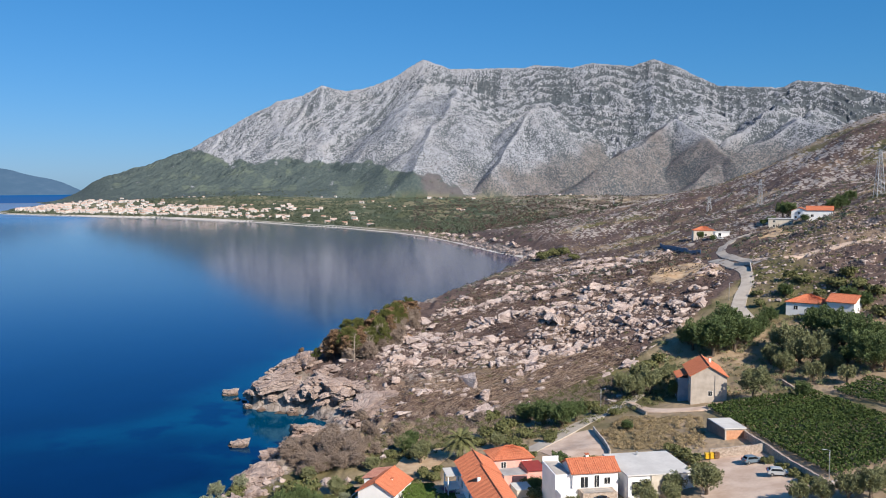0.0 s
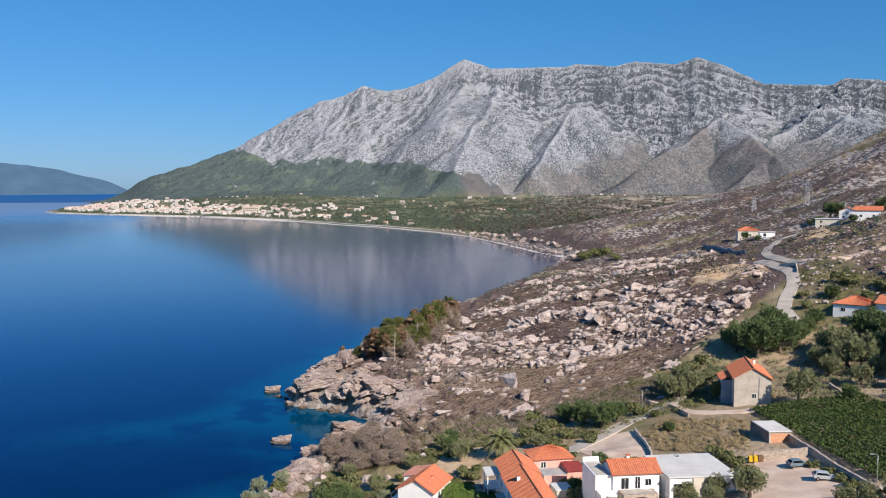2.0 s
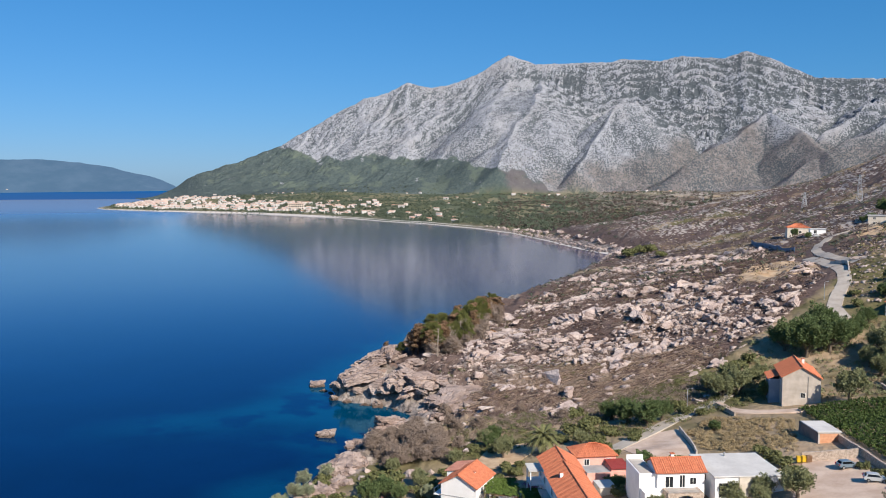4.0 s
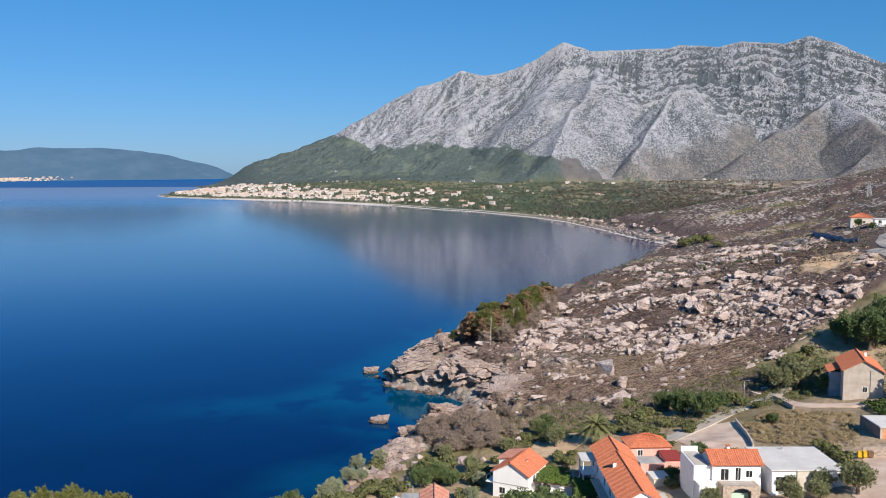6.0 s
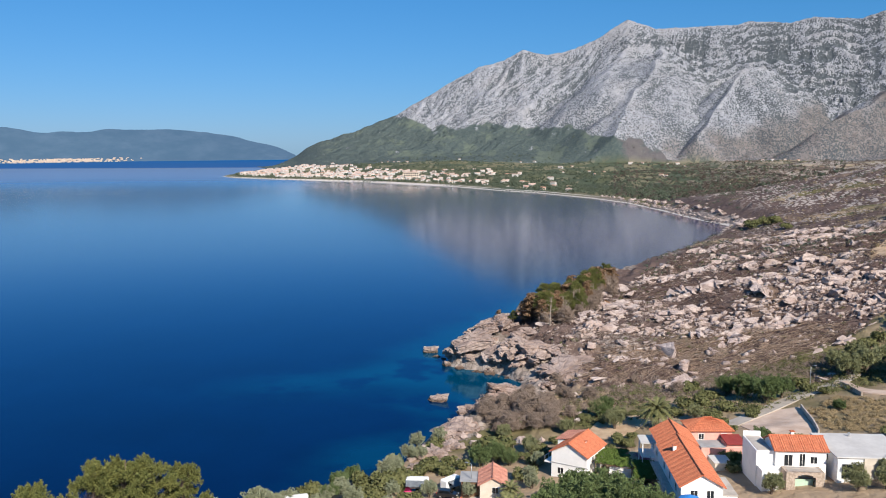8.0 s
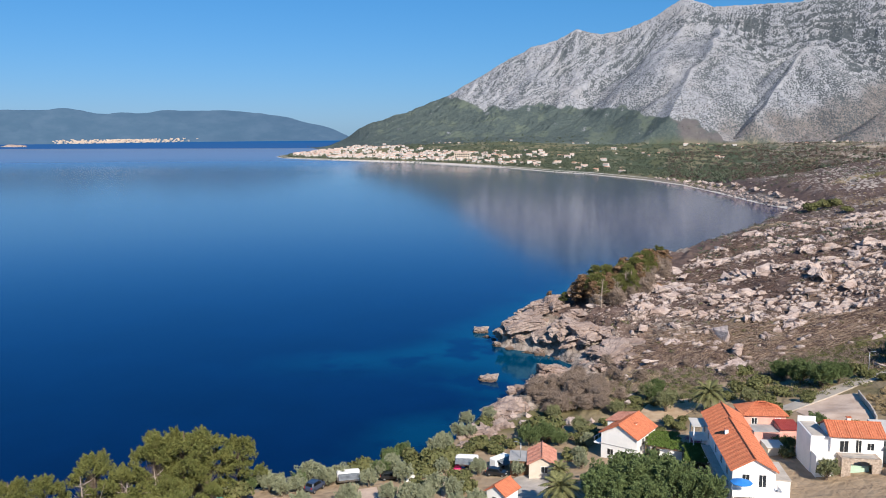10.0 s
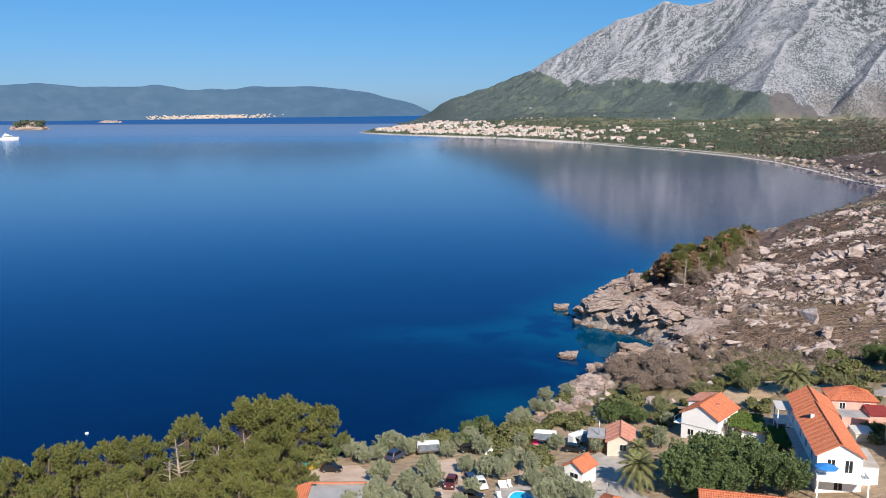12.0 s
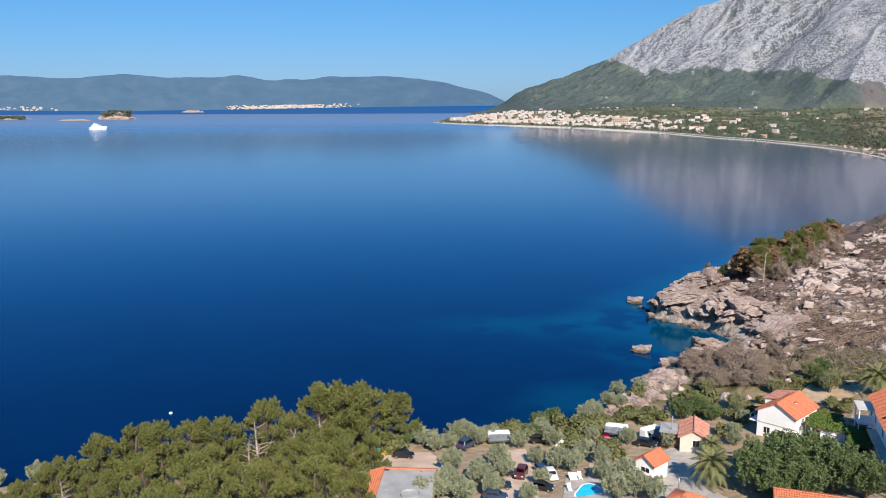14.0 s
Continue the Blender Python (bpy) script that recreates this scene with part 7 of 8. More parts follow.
def car(colour, x, y, turn, size=1.0, tall=1.0, text="hatchback"):
    root = thing("car", pose(x, y, ground_z(x, y) + 0.12, 0, 0, turn) @ Matrix.Diagonal((size, size, size * tall, 1)), f"{colour.replace('_', ' ')} {text} parked on pale gravel", "car", "parked cars")
    child("body", PAINTS[colour], root, m=pose(0, 0, 0.02))
    for me in SIDE_GLASS:
        child("side_window", me, root, "dark side glass")
    child("windscreen", FRONT_GLASS, root)
    child("rear_window", REAR_GLASS, root)
    for sy in (-0.6, 0.6):
        child("headlight", HEADLIGHT, root, m=pose(0, sy, 0.02))
        child("tail_light", TAILLIGHT, root, m=pose(0, sy * 1.15, 0.02))
    for wx in (-1.25, 1.25):
        for wy in (-0.76, 0.76):
            child("rim", RIM, child("tyre", TYRE, root, m=pose(wx, wy, 0.32)))


car("blue_grey", 60.4, 162.6, 12)
car("silver", 61.9, 153.5, -12)
car("black", -81.4, 122.3, 25, 1.05, 1.15, "off-roader")
car("black", -76.1, 127.9, 15)
car("navy", -67.6, 138.0, 80, 1.1, 1.3, "van")
car("dark_red", -51.6, 127.0, -80, 1.05, 1.2, "off-roader with a roof box")
car("silver", -57.8, 131.4, -10)
car("black", -54.8, 126.2, 20)
car("black", -52.7, 120.0, 25)
car("navy", -51.2, 114.7, 15)
car("white", -46.5, 128.4, -55, 1.0, 1.1, "estate car")
car("navy", -48.9, 130.1, -50)
car("black", -45.9, 122.2, 10)
car("black", -35.2, 150.9, 0)
car("black", -55.5, 146.9, 20)
plant("shrub", 25.4, 199.4, 1.3, label="pale green shrub in the gravel yard")
car("silver", 166.6, 509.5, 10)


# ---- caravans, tents and small things of the camp ----
def caravan(x, y, turn, size=1.0, label="white caravan with rounded corners among the olive trees", awning=None):
    root = thing("caravan", pose(x, y, ground_z(x, y), 0, 0, turn) @ Matrix.Diagonal((size, size, size, 1)), label, "caravan", "caravans")
    part("body", box_bm(-2.4, -1.1, 0.45, 2.4, 1.1, 2.55, bevel=0.25), WHITE, root)
    part("window", box_bm(-1.6, -1.13, 1.3, -0.4, -1.06, 1.9), GLASS, root)
    part("window", box_bm(0.3, -1.13, 1.3, 1.5, -1.06, 1.9), GLASS, root)
    for wy in (-1.0, 1.0):
        child("tyre", TYRE, root, m=pose(0, wy, 0.32))
    part("drawbar", box_bm(2.4, -0.05, 0.5, 3.4, 0.05, 0.6), METAL, root)
    if awning:
        part("awning", quad_bm((-2.2, -1.12, 2.4), (2.2, -1.12, 2.4), (2.2, -3.4, 1.9), (-2.2, -3.4, 1.9), thick=0.04), awning, root, "cloth awning")


GREY_CLOTH = plain_material("grey_cloth", (0.3, 0.33, 0.36), (0.42, 0.45, 0.47), 1, 0.9, 0)
caravan(-63.4, 144.3, 30, 0.95, awning=GREY_CLOTH)
caravan(-42.5, 155.8, 10, 0.95, awning=GREY_CLOTH)
caravan(-35.8, 156.4, 60, 0.9, "grey caravan under a pale awning", GREY_CLOTH)


def tent(x, y, turn, mat, label, w=2.4, d=3.0, h=1.9):
    root = thing("tent", pose(x, y, ground_z(x, y) - 0.05, 0, 0, turn), label, "tent", "tents")
    v = [(-w / 2, 0, 0), (w / 2, 0, 0), (w / 2, d, 0), (-w / 2, d, 0), (0, 0, h), (0, d, h), (0, d / 2, h - 0.12)]
    child("canvas", mesh_from("canvas", v, [(0, 1, 4), (2, 3, 5), (0, 4, 6, 3), (3, 6, 5), (1, 2, 6, 4), (2, 5, 6), (3, 2, 1, 0)], [mat]), root)
    part("ridge_pole", box_bm(-0.03, -0.15, h, 0.03, d + 0.15, h + 0.05), METAL, root)


def cloth(name, c):
    return plain_material(name, c, tuple(min(1, q * 1.2) for q in c), 1.0, 0.85, 0)


tent(-50.9, 146.4, 20, WHITE, "white ridge tent under the olive trees")
tent(-44.1, 154.3, 0, cloth("pink_cloth", (0.75, 0.06, 0.25)), "bright pink beach tent", 1.6, 1.6, 1.7)
tent(-43.2, 155.0, 0, cloth("blue_cloth", (0.02, 0.22, 0.6)), "bright blue beach tent", 1.6, 1.6, 1.8)
tent(-108.7, 90.3, 30, WHITE, "pale tent below the pines", 3, 4, 2)


def lamp_post(x, y, tall, turn=0):
    root = thing("street_lamp", pose(x, y, ground_z(x, y), 0, 0, turn), "slim grey steel street lamp beside the road", "street lamp", "street lamps")
    vs, fs = [], []
    tube_into(vs, fs, [(0, 0, -0.3), (0, 0, tall * 0.6), (0, 0, tall)], [0.11, 0.085, 0.06], 8)
    child("pole", mesh_from("pole", vs, fs, [METAL], True), root)
    vs, fs = [], []
    tube_into(vs, fs, [(0, 0, tall - 0.05), (0.35, 0, tall + 0.12), (0.8, 0, tall + 0.15)], [0.04, 0.035, 0.03], 6)
    child("arm", mesh_from("arm", vs, fs, [METAL], True), root)
    part("lamp_head", box_bm(0.7, -0.16, tall + 0.08, 1.4, 0.16, tall + 0.24, bevel=0.05), METAL, root)
    part("base_plate", box_bm(-0.2, -0.2, -0.1, 0.2, 0.2, 0.05), CONCRETE, root)


lamp_post(41.5, 220.1, 6.4)
lamp_post(68.6, 147.9, 5.2, 180)
lamp_post(-30.8, 152.3, 6.2, 170)
lamp_post(100.7, 297.4, 6.0)
lamp_post(-24.2, 127.1, 3.2)


def pylon(x, y, z, tall, k=1.0):
    root = thing("power_pylon", pose(x, y, z) @ Matrix.Diagonal((k, k, k, 1)), "tall grey lattice power pylon on the plain", "pylon", "power pylons")
    for sx, sy in ((-1, -1), (1, -1), (1, 1), (-1, 1)):
        vs, fs = [], []
        tube_into(vs, fs, [(sx * 2.4, sy * 2.4, -2), (sx * 0.5, sy * 0.5, tall)], [0.2, 0.12], 4)
        child("leg", mesh_from("leg", vs, fs, [METAL]), root)
    vs, fs = [], []
    for i in range(8):
        z0, z1 = tall * i / 8, tall * (i + 1) / 8
        a, b = 2.4 - 1.9 * i / 8, 2.4 - 1.9 * (i + 1) / 8
        for q in (((-a, -a, z0), (b, -b, z1)), ((a, -a, z0), (-b, -b, z1)), ((-a, a, z0), (b, b, z1)), ((a, -a, z0), (b, b, z1)), ((-a, -a, z0), (-b, b, z1))):
            tube_into(vs, fs, q, [0.1, 0.1], 3)
    child("lattice", mesh_from("lattice", vs, fs, [METAL]), root)
    for h, n in ((0.8, 4.2), (0.93, 3.2)):
        vs, fs = [], []
        tube_into(vs, fs, [(-n, 0, tall * h), (0, 0, tall * h + 0.5), (n, 0, tall * h)], [0.1, 0.22, 0.1], 4)
        child("cross_arm", mesh_from("cross_arm", vs, fs, [METAL]), root)


for x, y, tall in ((288.9, 775.4, 25), (272.3, 870.4, 15), (247.5, 483.3, 26), (441.6, 2201.1, 18)):
    k = reach(math.hypot(x, y)) / math.hypot(x, y)
    pylon(*squeeze(x, y, ground_z(x, y)), tall, float(k))


def pergola(pts, tall, label, mat):
    """A leafy flat canopy on posts."""
    cx, cy = sum(p[0] for p in pts) / 4, sum(p[1] for p in pts) / 4
    z = ground_z(cx, cy) + tall
    root = thing("pergola", pose(0, 0, 0), label, "pergola", "pergolas")
    for x, y in pts:
        part("post", box_bm(x - 0.08, y - 0.08, z - tall - 1, x + 0.08, y + 0.08, z), WOOD, root)
    for i in range(4):
        (ax, ay), (bx, by) = pts[i], pts[(i + 1) % 4]
        vs, fs = [], []
        tube_into(vs, fs, [(ax, ay, z), (bx, by, z)], [0.08, 0.08], 4)
        child("beam", mesh_from("beam", vs, fs, [WOOD]), root)
    rng = np.random.default_rng(int(cx * 10) % 1000)
    lobes = [(x, y, z + 0.12 + 0.15 * rng.random(), 0.3 + 0.25 * rng.random(), 0.4) for x, y in spread(list(pts), 240, 5)]
    v, f = leaf_quads(rng, lobes, 9000, 0.11, 1.0)
    child("canopy", crown_mesh("canopy", v, f, mat), root)


pergola(((-7.8, 160.7), (-0.9, 159.0), (-1.9, 169.4), (-7.9, 168.3)), 2.8, "flat pergola roofed with bright green vines", LEAF["hedge"])
pergola(((-0.2, 152.0), (4.7, 151.9), (3.5, 161.4), (-0.6, 161.0)), 2.6, "vine-covered pergola beside the long house", LEAF["hedge"])
low_wall("white_wall", "white rendered garden wall under the pergola", [(-5.2, 160.9), (-0.8, 160.5)], 2.1, WHITE, 0.3)
pts = spread([(1.1, 156.5), (5.1, 155.9), (5.8, 147.4), (2.5, 149.5)], 26, 71)
clumps("bougainvillea", pts, [0.5 + 0.4 * random.random() for _ in pts], LEAF["bloom"], "pink flowering bougainvillea by the long house", 60, 0.1)
pts = spread([(-0.4, 175.0), (2.6, 175.5), (2.7, 170.5), (-0.3, 171.0)], 10, 72)
clumps("bougainvillea_small", pts, [0.5 + 0.4 * random.random() for _ in pts], LEAF["bloom"], "pink flowering shrub by the rear house", 60, 0.1)

# the pool, its loungers and the parasol
px_, py_ = -37.9, 123.8
pz = ground_z(px_, py_) + 0.16
pool = thing("swimming_pool", pose(px_, py_, pz), "small round-lobed swimming pool with bright turquoise water", "pool")
for nm, grow, z0, z1, mat in (("coping", 0.35, -0.5, 0.06, WHITE), ("water", 0.0, -0.3, 0.09, plain_material("pool_water", (0.02, 0.5, 0.75), (0.04, 0.6, 0.82), 0.8, 0.08, 0.0, 0.5))):
    bm = bmesh.new()
    ring = []
    for i in range(40):
        w = 2 * math.pi * i / 40
        r = 2.3 + 0.35 * math.cos(3 * w) + grow
        ring.append(bm.verts.new((r * math.cos(w), r * math.sin(w) * 1.2, z0)))
    f = bm.faces.new(ring)
    up = bmesh.ops.extrude_face_region(bm, geom=[f])
    for v in (g for g in up["geom"] if isinstance(g, bmesh.types.BMVert)):
        v.co.z = z1
    bmesh.ops.recalc_face_normals(bm, faces=bm.faces[:])
    part(nm, bm, mat, pool)


def lounger(x, y, turn):
    root = thing("sun_lounger", pose(x, y, ground_z(x, y) + 0.15, 0, 0, turn), "white plastic sun lounger beside the pool", "lounger", "sun loungers")
    part("bed", box_bm(-0.35, -0.9, 0.28, 0.35, 0.5, 0.36, bevel=0.02), WHITE, root)
    part("backrest", box_bm(-0.35, 0, 0, 0.35, 0.75, 0.07, bevel=0.02), WHITE, root, m=pose(0, 0.5, 0.3, 50))
    for sx in (-0.3, 0.24):
        for sy in (-0.8, 0.4):
            part("leg", box_bm(sx, sy, 0, sx + 0.06, sy + 0.06, 0.28), WHITE, root)


for x, y in ((-43.0, 129.0), (-42.3, 129.2), (-41.7, 129.9), (-41.5, 123.7)):
    lounger(x, y, 30)


def parasol(x, y, z, mat, label, r=1.4):
    root = thing("parasol", pose(x, y, z), label, "parasol")
    vs, fs = [], []
    tube_into(vs, fs, [(0, 0, 0), (0, 0, 2.3)], [0.03, 0.03], 6)
    child("pole", mesh_from("pole", vs, fs, [METAL]), root)
    vs = [(0, 0, 2.4)] + [(r * math.cos(math.pi * i / 4), r * math.sin(math.pi * i / 4), 1.85) for i in range(8)] + [(0, 0, 2.34)] + [(r * math.cos(math.pi * i / 4), r * math.sin(math.pi * i / 4), 1.79) for i in range(8)]
    fs = [(0, i + 1, (i + 1) % 8 + 1) for i in range(8)] + [(9, (i + 1) % 8 + 10, i + 10) for i in range(8)] + [(i + 1, i + 10, (i + 1) % 8 + 10, (i + 1) % 8 + 1) for i in range(8)]
    child("canopy", mesh_from("canopy", vs, fs, [mat]), root)
    part("base", box_bm(-0.3, -0.3, 0, 0.3, 0.3, 0.08), CONCRETE, root)


parasol(8.4, 134.0, 13.91, cloth("blue_canvas", (0.03, 0.2, 0.55)), "blue parasol on the long house's balcony", 1.75)


def waste_bin(x, y, mat, label):
    root = thing("waste_bin", pose(x, y, ground_z(x, y) + 0.1), label, "bin", "waste bins")
    part("body", box_bm(-0.5, -0.4, 0.1, 0.5, 0.4, 1.1, bevel=0.06), mat, root)
    part("lid", box_bm(-0.54, -0.44, 1.104, 0.54, 0.44, 1.25, bevel=0.05), mat, root)


YELLOW = plain_material("yellow_plastic", (0.65, 0.38, 0.02), (0.75, 0.47, 0.04), 1, 0.5, 0)
waste_bin(53.5, 168.7, YELLOW, "yellow plastic waste container by the stone wall")
waste_bin(54.4, 168.4, YELLOW, "yellow plastic recycling container by the stone wall")
waste_bin(55.2, 168.2, WOOD, "brown plastic waste container by the stone wall")
waste_bin(-81.7, 127.4, cloth("green_plastic", (0.05, 0.35, 0.3)), "green plastic waste container under the pines")
waste_bin(-80.5, 128.1, YELLOW, "yellow plastic waste container under the pines")


def buoy(x, y, size):
    root = thing("mooring_buoy", pose(x, y, 0.05), "white mooring buoy floating off the pine shore", "buoy", "mooring buoys")
    bm = bmesh.new()
    bmesh.ops.create_icosphere(bm, subdivisions=3, radius=size)
    for v in bm.verts:
        v.co.z *= 0.85 if v.co.z > 0 else 1.1
    part("float", bm, WHITE, root)
    part("ring", box_bm(-0.08, -0.08, size * 0.8, 0.08, 0.08, size * 1.15, bevel=0.03), METAL, root)


buoy(-140.3, 132.0, 0.42)
buoy(-139.2, 114.0, 0.3)
x, y = -107.5, 89.3
a = thing("shelter", pose(x, y, ground_z(x, y), 0, 0, 40), "small pale flat-roofed shelter under the pines", "shelter")
for px, py in ((-2.2, -1.4), (2.2, -1.4), (2.2, 1.4), (-2.2, 1.4)):
    part("post", box_bm(px - 0.07, py - 0.07, -0.6, px + 0.07, py + 0.07, 2.3), WOOD, a)
part("roof", box_bm(-2.6, -1.8, 2.304, 2.6, 1.8, 2.42, bevel=0.04), PALE_ROOF, a)


# ---- far shores ----
def far_house_parts(w, d, h, rise):
    v = [(-w, -d, -4), (w, -d, -4), (w, d, -4), (-w, d, -4), (-w, -d, h), (w, -d, h), (w, d, h), (-w, d, h), (-w, 0, h + rise), (w, 0, h + rise)]
    wall = [(0, 1, 5, 4), (2, 3, 7, 6), (1, 2, 6, 9, 5), (3, 0, 4, 8, 7), (3, 2, 1, 0)]
    o, t = 0.5, 0.25
    rv = [(-w - o, -d - o, h - 0.1), (w + o, -d - o, h - 0.1), (w + o, 0, h + rise + 0.15), (-w - o, 0, h + rise + 0.15), (w + o, d + o, h - 0.1), (-w - o, d + o, h - 0.1)]
    rv += [(x, y, z + t) for x, y, z in rv]
    roof = [(6, 7, 8, 9), (9, 8, 10, 11), (0, 3, 2, 1), (3, 5, 4, 2), (0, 1, 7, 6), (5, 11, 10, 4), (1, 2, 8, 7), (2, 4, 10, 8), (3, 0, 6, 9), (5, 3, 9, 11)]
    return v, wall, rv, roof


FAR_WALL = [plain_material("far_white_wall", (0.48, 0.455, 0.43), (0.62, 0.595, 0.565), 0.1, 0.85, 0), plain_material("far_ochre_wall", (0.5, 0.42, 0.34), (0.62, 0.54, 0.45), 0.1, 0.85, 0)]
FAR_ROOF = [plain_material("far_tiles", (0.4, 0.215, 0.15), (0.5, 0.3, 0.22), 0.1, 0.85, 0), plain_material("far_pale_tiles", (0.48, 0.33, 0.27), (0.58, 0.43, 0.36), 0.1, 0.85, 0)]
FAR_KINDS = []
for i, (w, d, h, r) in enumerate(((7, 5, 6, 2.4), (9, 6, 7.5, 2.6), (6, 5, 5, 2.0), (12, 6, 9, 2.6), (8, 7, 6.5, 2.8))):
    v, wf, rv, rf = far_house_parts(w, d, h, r)
    FAR_KINDS.append((mesh_from("wall", v, wf, [FAR_WALL[0 if i < 4 else 1]]), mesh_from("roof", rv, rf, [FAR_ROOF[i % 2]])))


def far_house(x, y, size=1.0, label="small white house with a tiled roof in the far town"):
    d = math.hypot(x, y)
    k = float(reach(d)) / d * size
    p = squeeze(x, y, ground_z(x, y))
    root = thing("town_house", pose(*p, 0, 0, dice.uniform(-40, 40) + math.degrees(math.atan2(-x, y))) @ Matrix.Diagonal((k, k, k, 1)), label, "house", "far town houses")
    wall, roof = dice.choice(FAR_KINDS)
    child("wall", wall, root)
    child("roof", roof, root)


def far_places(count, seed, az0, az1, off0, off1, power=1.0):
    """Places by bearing, and by distance behind the bay's shore."""
    rng = np.random.default_rng(seed)
    out = []
    while len(out) < count:
        az, r = np.radians(rng.uniform(az0, az1, 4 * count)), rng.uniform(1200, 4300, 4 * count)
        x, y = r * np.sin(az), r * np.cos(az)
        d = inland(x, y)
        good = (d > off0) & (d < off0 + (off1 - off0) * rng.random(len(d)) ** power)
        out += [(float(p), float(q)) for p, q in zip(x[good], y[good])]
    out = out[:count]
    return out


for x, y in far_places(240, 3, -27.5, -15, 55, 560, 1.1) + far_places(24, 7, -15.5, -12, 60, 500):
    far_house(x, y, dice.uniform(0.45, 0.72))
for x, y in far_places(30, 4, -14, -4, 40, 700):
    far_house(x, y, dice.uniform(0.45, 0.7), "scattered white house behind the bay's beach")
for x, y in ((-200.6, 1733.4), (-241.3, 1778.7), (-130.2, 2331.4), (-122.5, 2672.2), (-174.5, 2794.6), (54.0, 2259.4), (42.4, 2284.6), (146.9, 3356.8), (133.8, 3737.6), (96.6, 3833.8), (-8.9, 3305.0), (-52.7, 3299.6), (391.7, 3910.4), (430.2, 3906.4), (497.1, 3923.6), (536.1, 3923.5), (591.5, 3945.9), (717.3, 3991.1), (830.7, 3963.9), (639.4, 3918.2), (-341.6, 2294.7), (-432.8, 2467.3), (-281.3, 2941.6), (-272.5, 3308.8)):
    k = 0.955 if y > 3850 else 1.0
    far_house(k * x, k * y, 0.68, "scattered white house on the plain below the range")
for az, r in ((-19.8, 3960), (-18.6, 4060), (-18.2, 3990), (-17.4, 4110), (-17.0, 4100), (-16.6, 4120), (-16.3, 4060), (-20.6, 3940), (-12.2, 4010), (-8.1, 3950), (-7.2, 3960), (-17.9, 4010), (-19.2, 4010), (-15.7, 4030)):
    far_house(r * math.sin(radians(az)), r * math.cos(radians(az)), 0.6, "pale house on the wooded slope above the far town")
x, y = -636.9, 2303.6
k = float(reach(math.hypot(x, y))) / math.hypot(x, y)
a = thing("hotel", pose(*squeeze(x, y, ground_z(x, y)), 0, 0, 12) @ Matrix.Diagonal((k, k, k, 1)), "large cream hotel block near the far beach", "building")
part("wall", box_bm(-22, -8, -5, 22, 8, 17), FAR_WALL[1], a)
part("roof", box_bm(-23, -9, 17.02, 23, 9, 18.5), FAR_ROOF[1], a)
part("wing", box_bm(22.02, -7, -5, 62, 7, 7), FAR_WALL[0], a)
for i in range(8):
    for j in range(3):
        part("window", box_bm(-20 + 5.2 * i, -8.2, 2 + 5 * j, -17 + 5.2 * i, -8.01, 5 + 5 * j), GLASS, a)


def far_trees(name, pts, size, mat, label, leaves=12):
    rng = np.random.default_rng(len(pts))
    a = np.array(pts, float)
    d = np.hypot(a[:, 0], a[:, 1])
    k = reach(d) / d
    x, y, z = squeeze(a[:, 0], a[:, 1], heights(pts))
    s = size * (0.6 + 0.8 * rng.random(len(a))) * k
    lobes = np.stack((x, y, z + 0.55 * s, s, np.full(len(a), 0.85)), 1)
    v, f = leaf_quads(rng, lobes, leaves * len(a), size * 0.42 * 0.8)
    tagged(new(name, crown_mesh(name, v, f, mat)), label, "trees", kind="stuff")


far_trees("far_coast_trees", far_places(800, 11, -27, -13, 14, 900, 1.0) + far_places(320, 19, -27, -15, 12, 62, 1.0) + far_places(2600, 15, -14, 3, 22, 900, 1.0), 2.9, LEAF["far"], "dark green trees between the far houses and behind the beach", 18)
far_trees("far_plain_trees", far_places(4600, 12, -20, 12, 60, 3000), 2.9, LEAF["far"], "dark green groves on the plain below the range", 18)
far_trees("far_burnt_trees", far_places(4600, 13, -2, 24, 30, 2400), 3.0, LEAF["charred"], "burnt brown groves on the plain", 14)

SAND = plain_material("pale_shingle", (0.5, 0.45, 0.4), (0.62, 0.57, 0.52), 0.2, 0.95, 0)


def beach(name, i0, i1, width):
    """A pale shingle strip along the shore between two of its corners."""
    vs, fs = [], []
    c = COAST[i0:i1 + 1]
    for i, (x, y) in enumerate(c):
        a, b = c[max(i - 1, 0)], c[min(i + 1, len(c) - 1)]
        n = math.hypot(b[0] - a[0], b[1] - a[1])
        sx, sy = (b[1] - a[1]) / n, -(b[0] - a[0]) / n
        for o, z in ((-6, -0.6), (2, 0.9), (width, 3.2), (width + 3, -1)):
            vs.append([float(q) for q in squeeze(x + sx * o, y + sy * o, z)])
    for i in range(len(c) - 1):
        for j in range(3):
            fs.append((4 * i + j, 4 * i + j + 1, 4 * i + j + 5, 4 * i + j + 4))
    tagged(new(name, mesh_from(name, vs, fs, [SAND])), "pale shingle beach curving along the bay", "beach", kind="structure")


beach("beach_bay", 26, 38, 12)

# cliffs at the head of the bay, behind a strip of rubble
CLIFF_BLOCKS = [block_mesh("block", 440 + i, ROCK, 3, 0.14, 13) for i in range(6)]
for (ax, ay), (bx, by) in zip(COAST[25:30], COAST[26:31]):
    n = max(1, int(math.hypot(bx - ax, by - ay) / 16))
    gone = math.hypot(bx - ax, by - ay)
    for k in range(n):
        t = (k + dice.random()) / n
        o = dice.uniform(9, 20)
        outcrop("cliff", "pale limestone cliff at the head of the bay", ax + (bx - ax) * t + (by - ay) / gone * o, ay + (by - ay) * t - (bx - ax) / gone * o, dice.uniform(3.0, 6.0), dice.uniform(0.6, 0.9), 5, CLIFF_BLOCKS, dice.uniform(0, 360), 1.3)
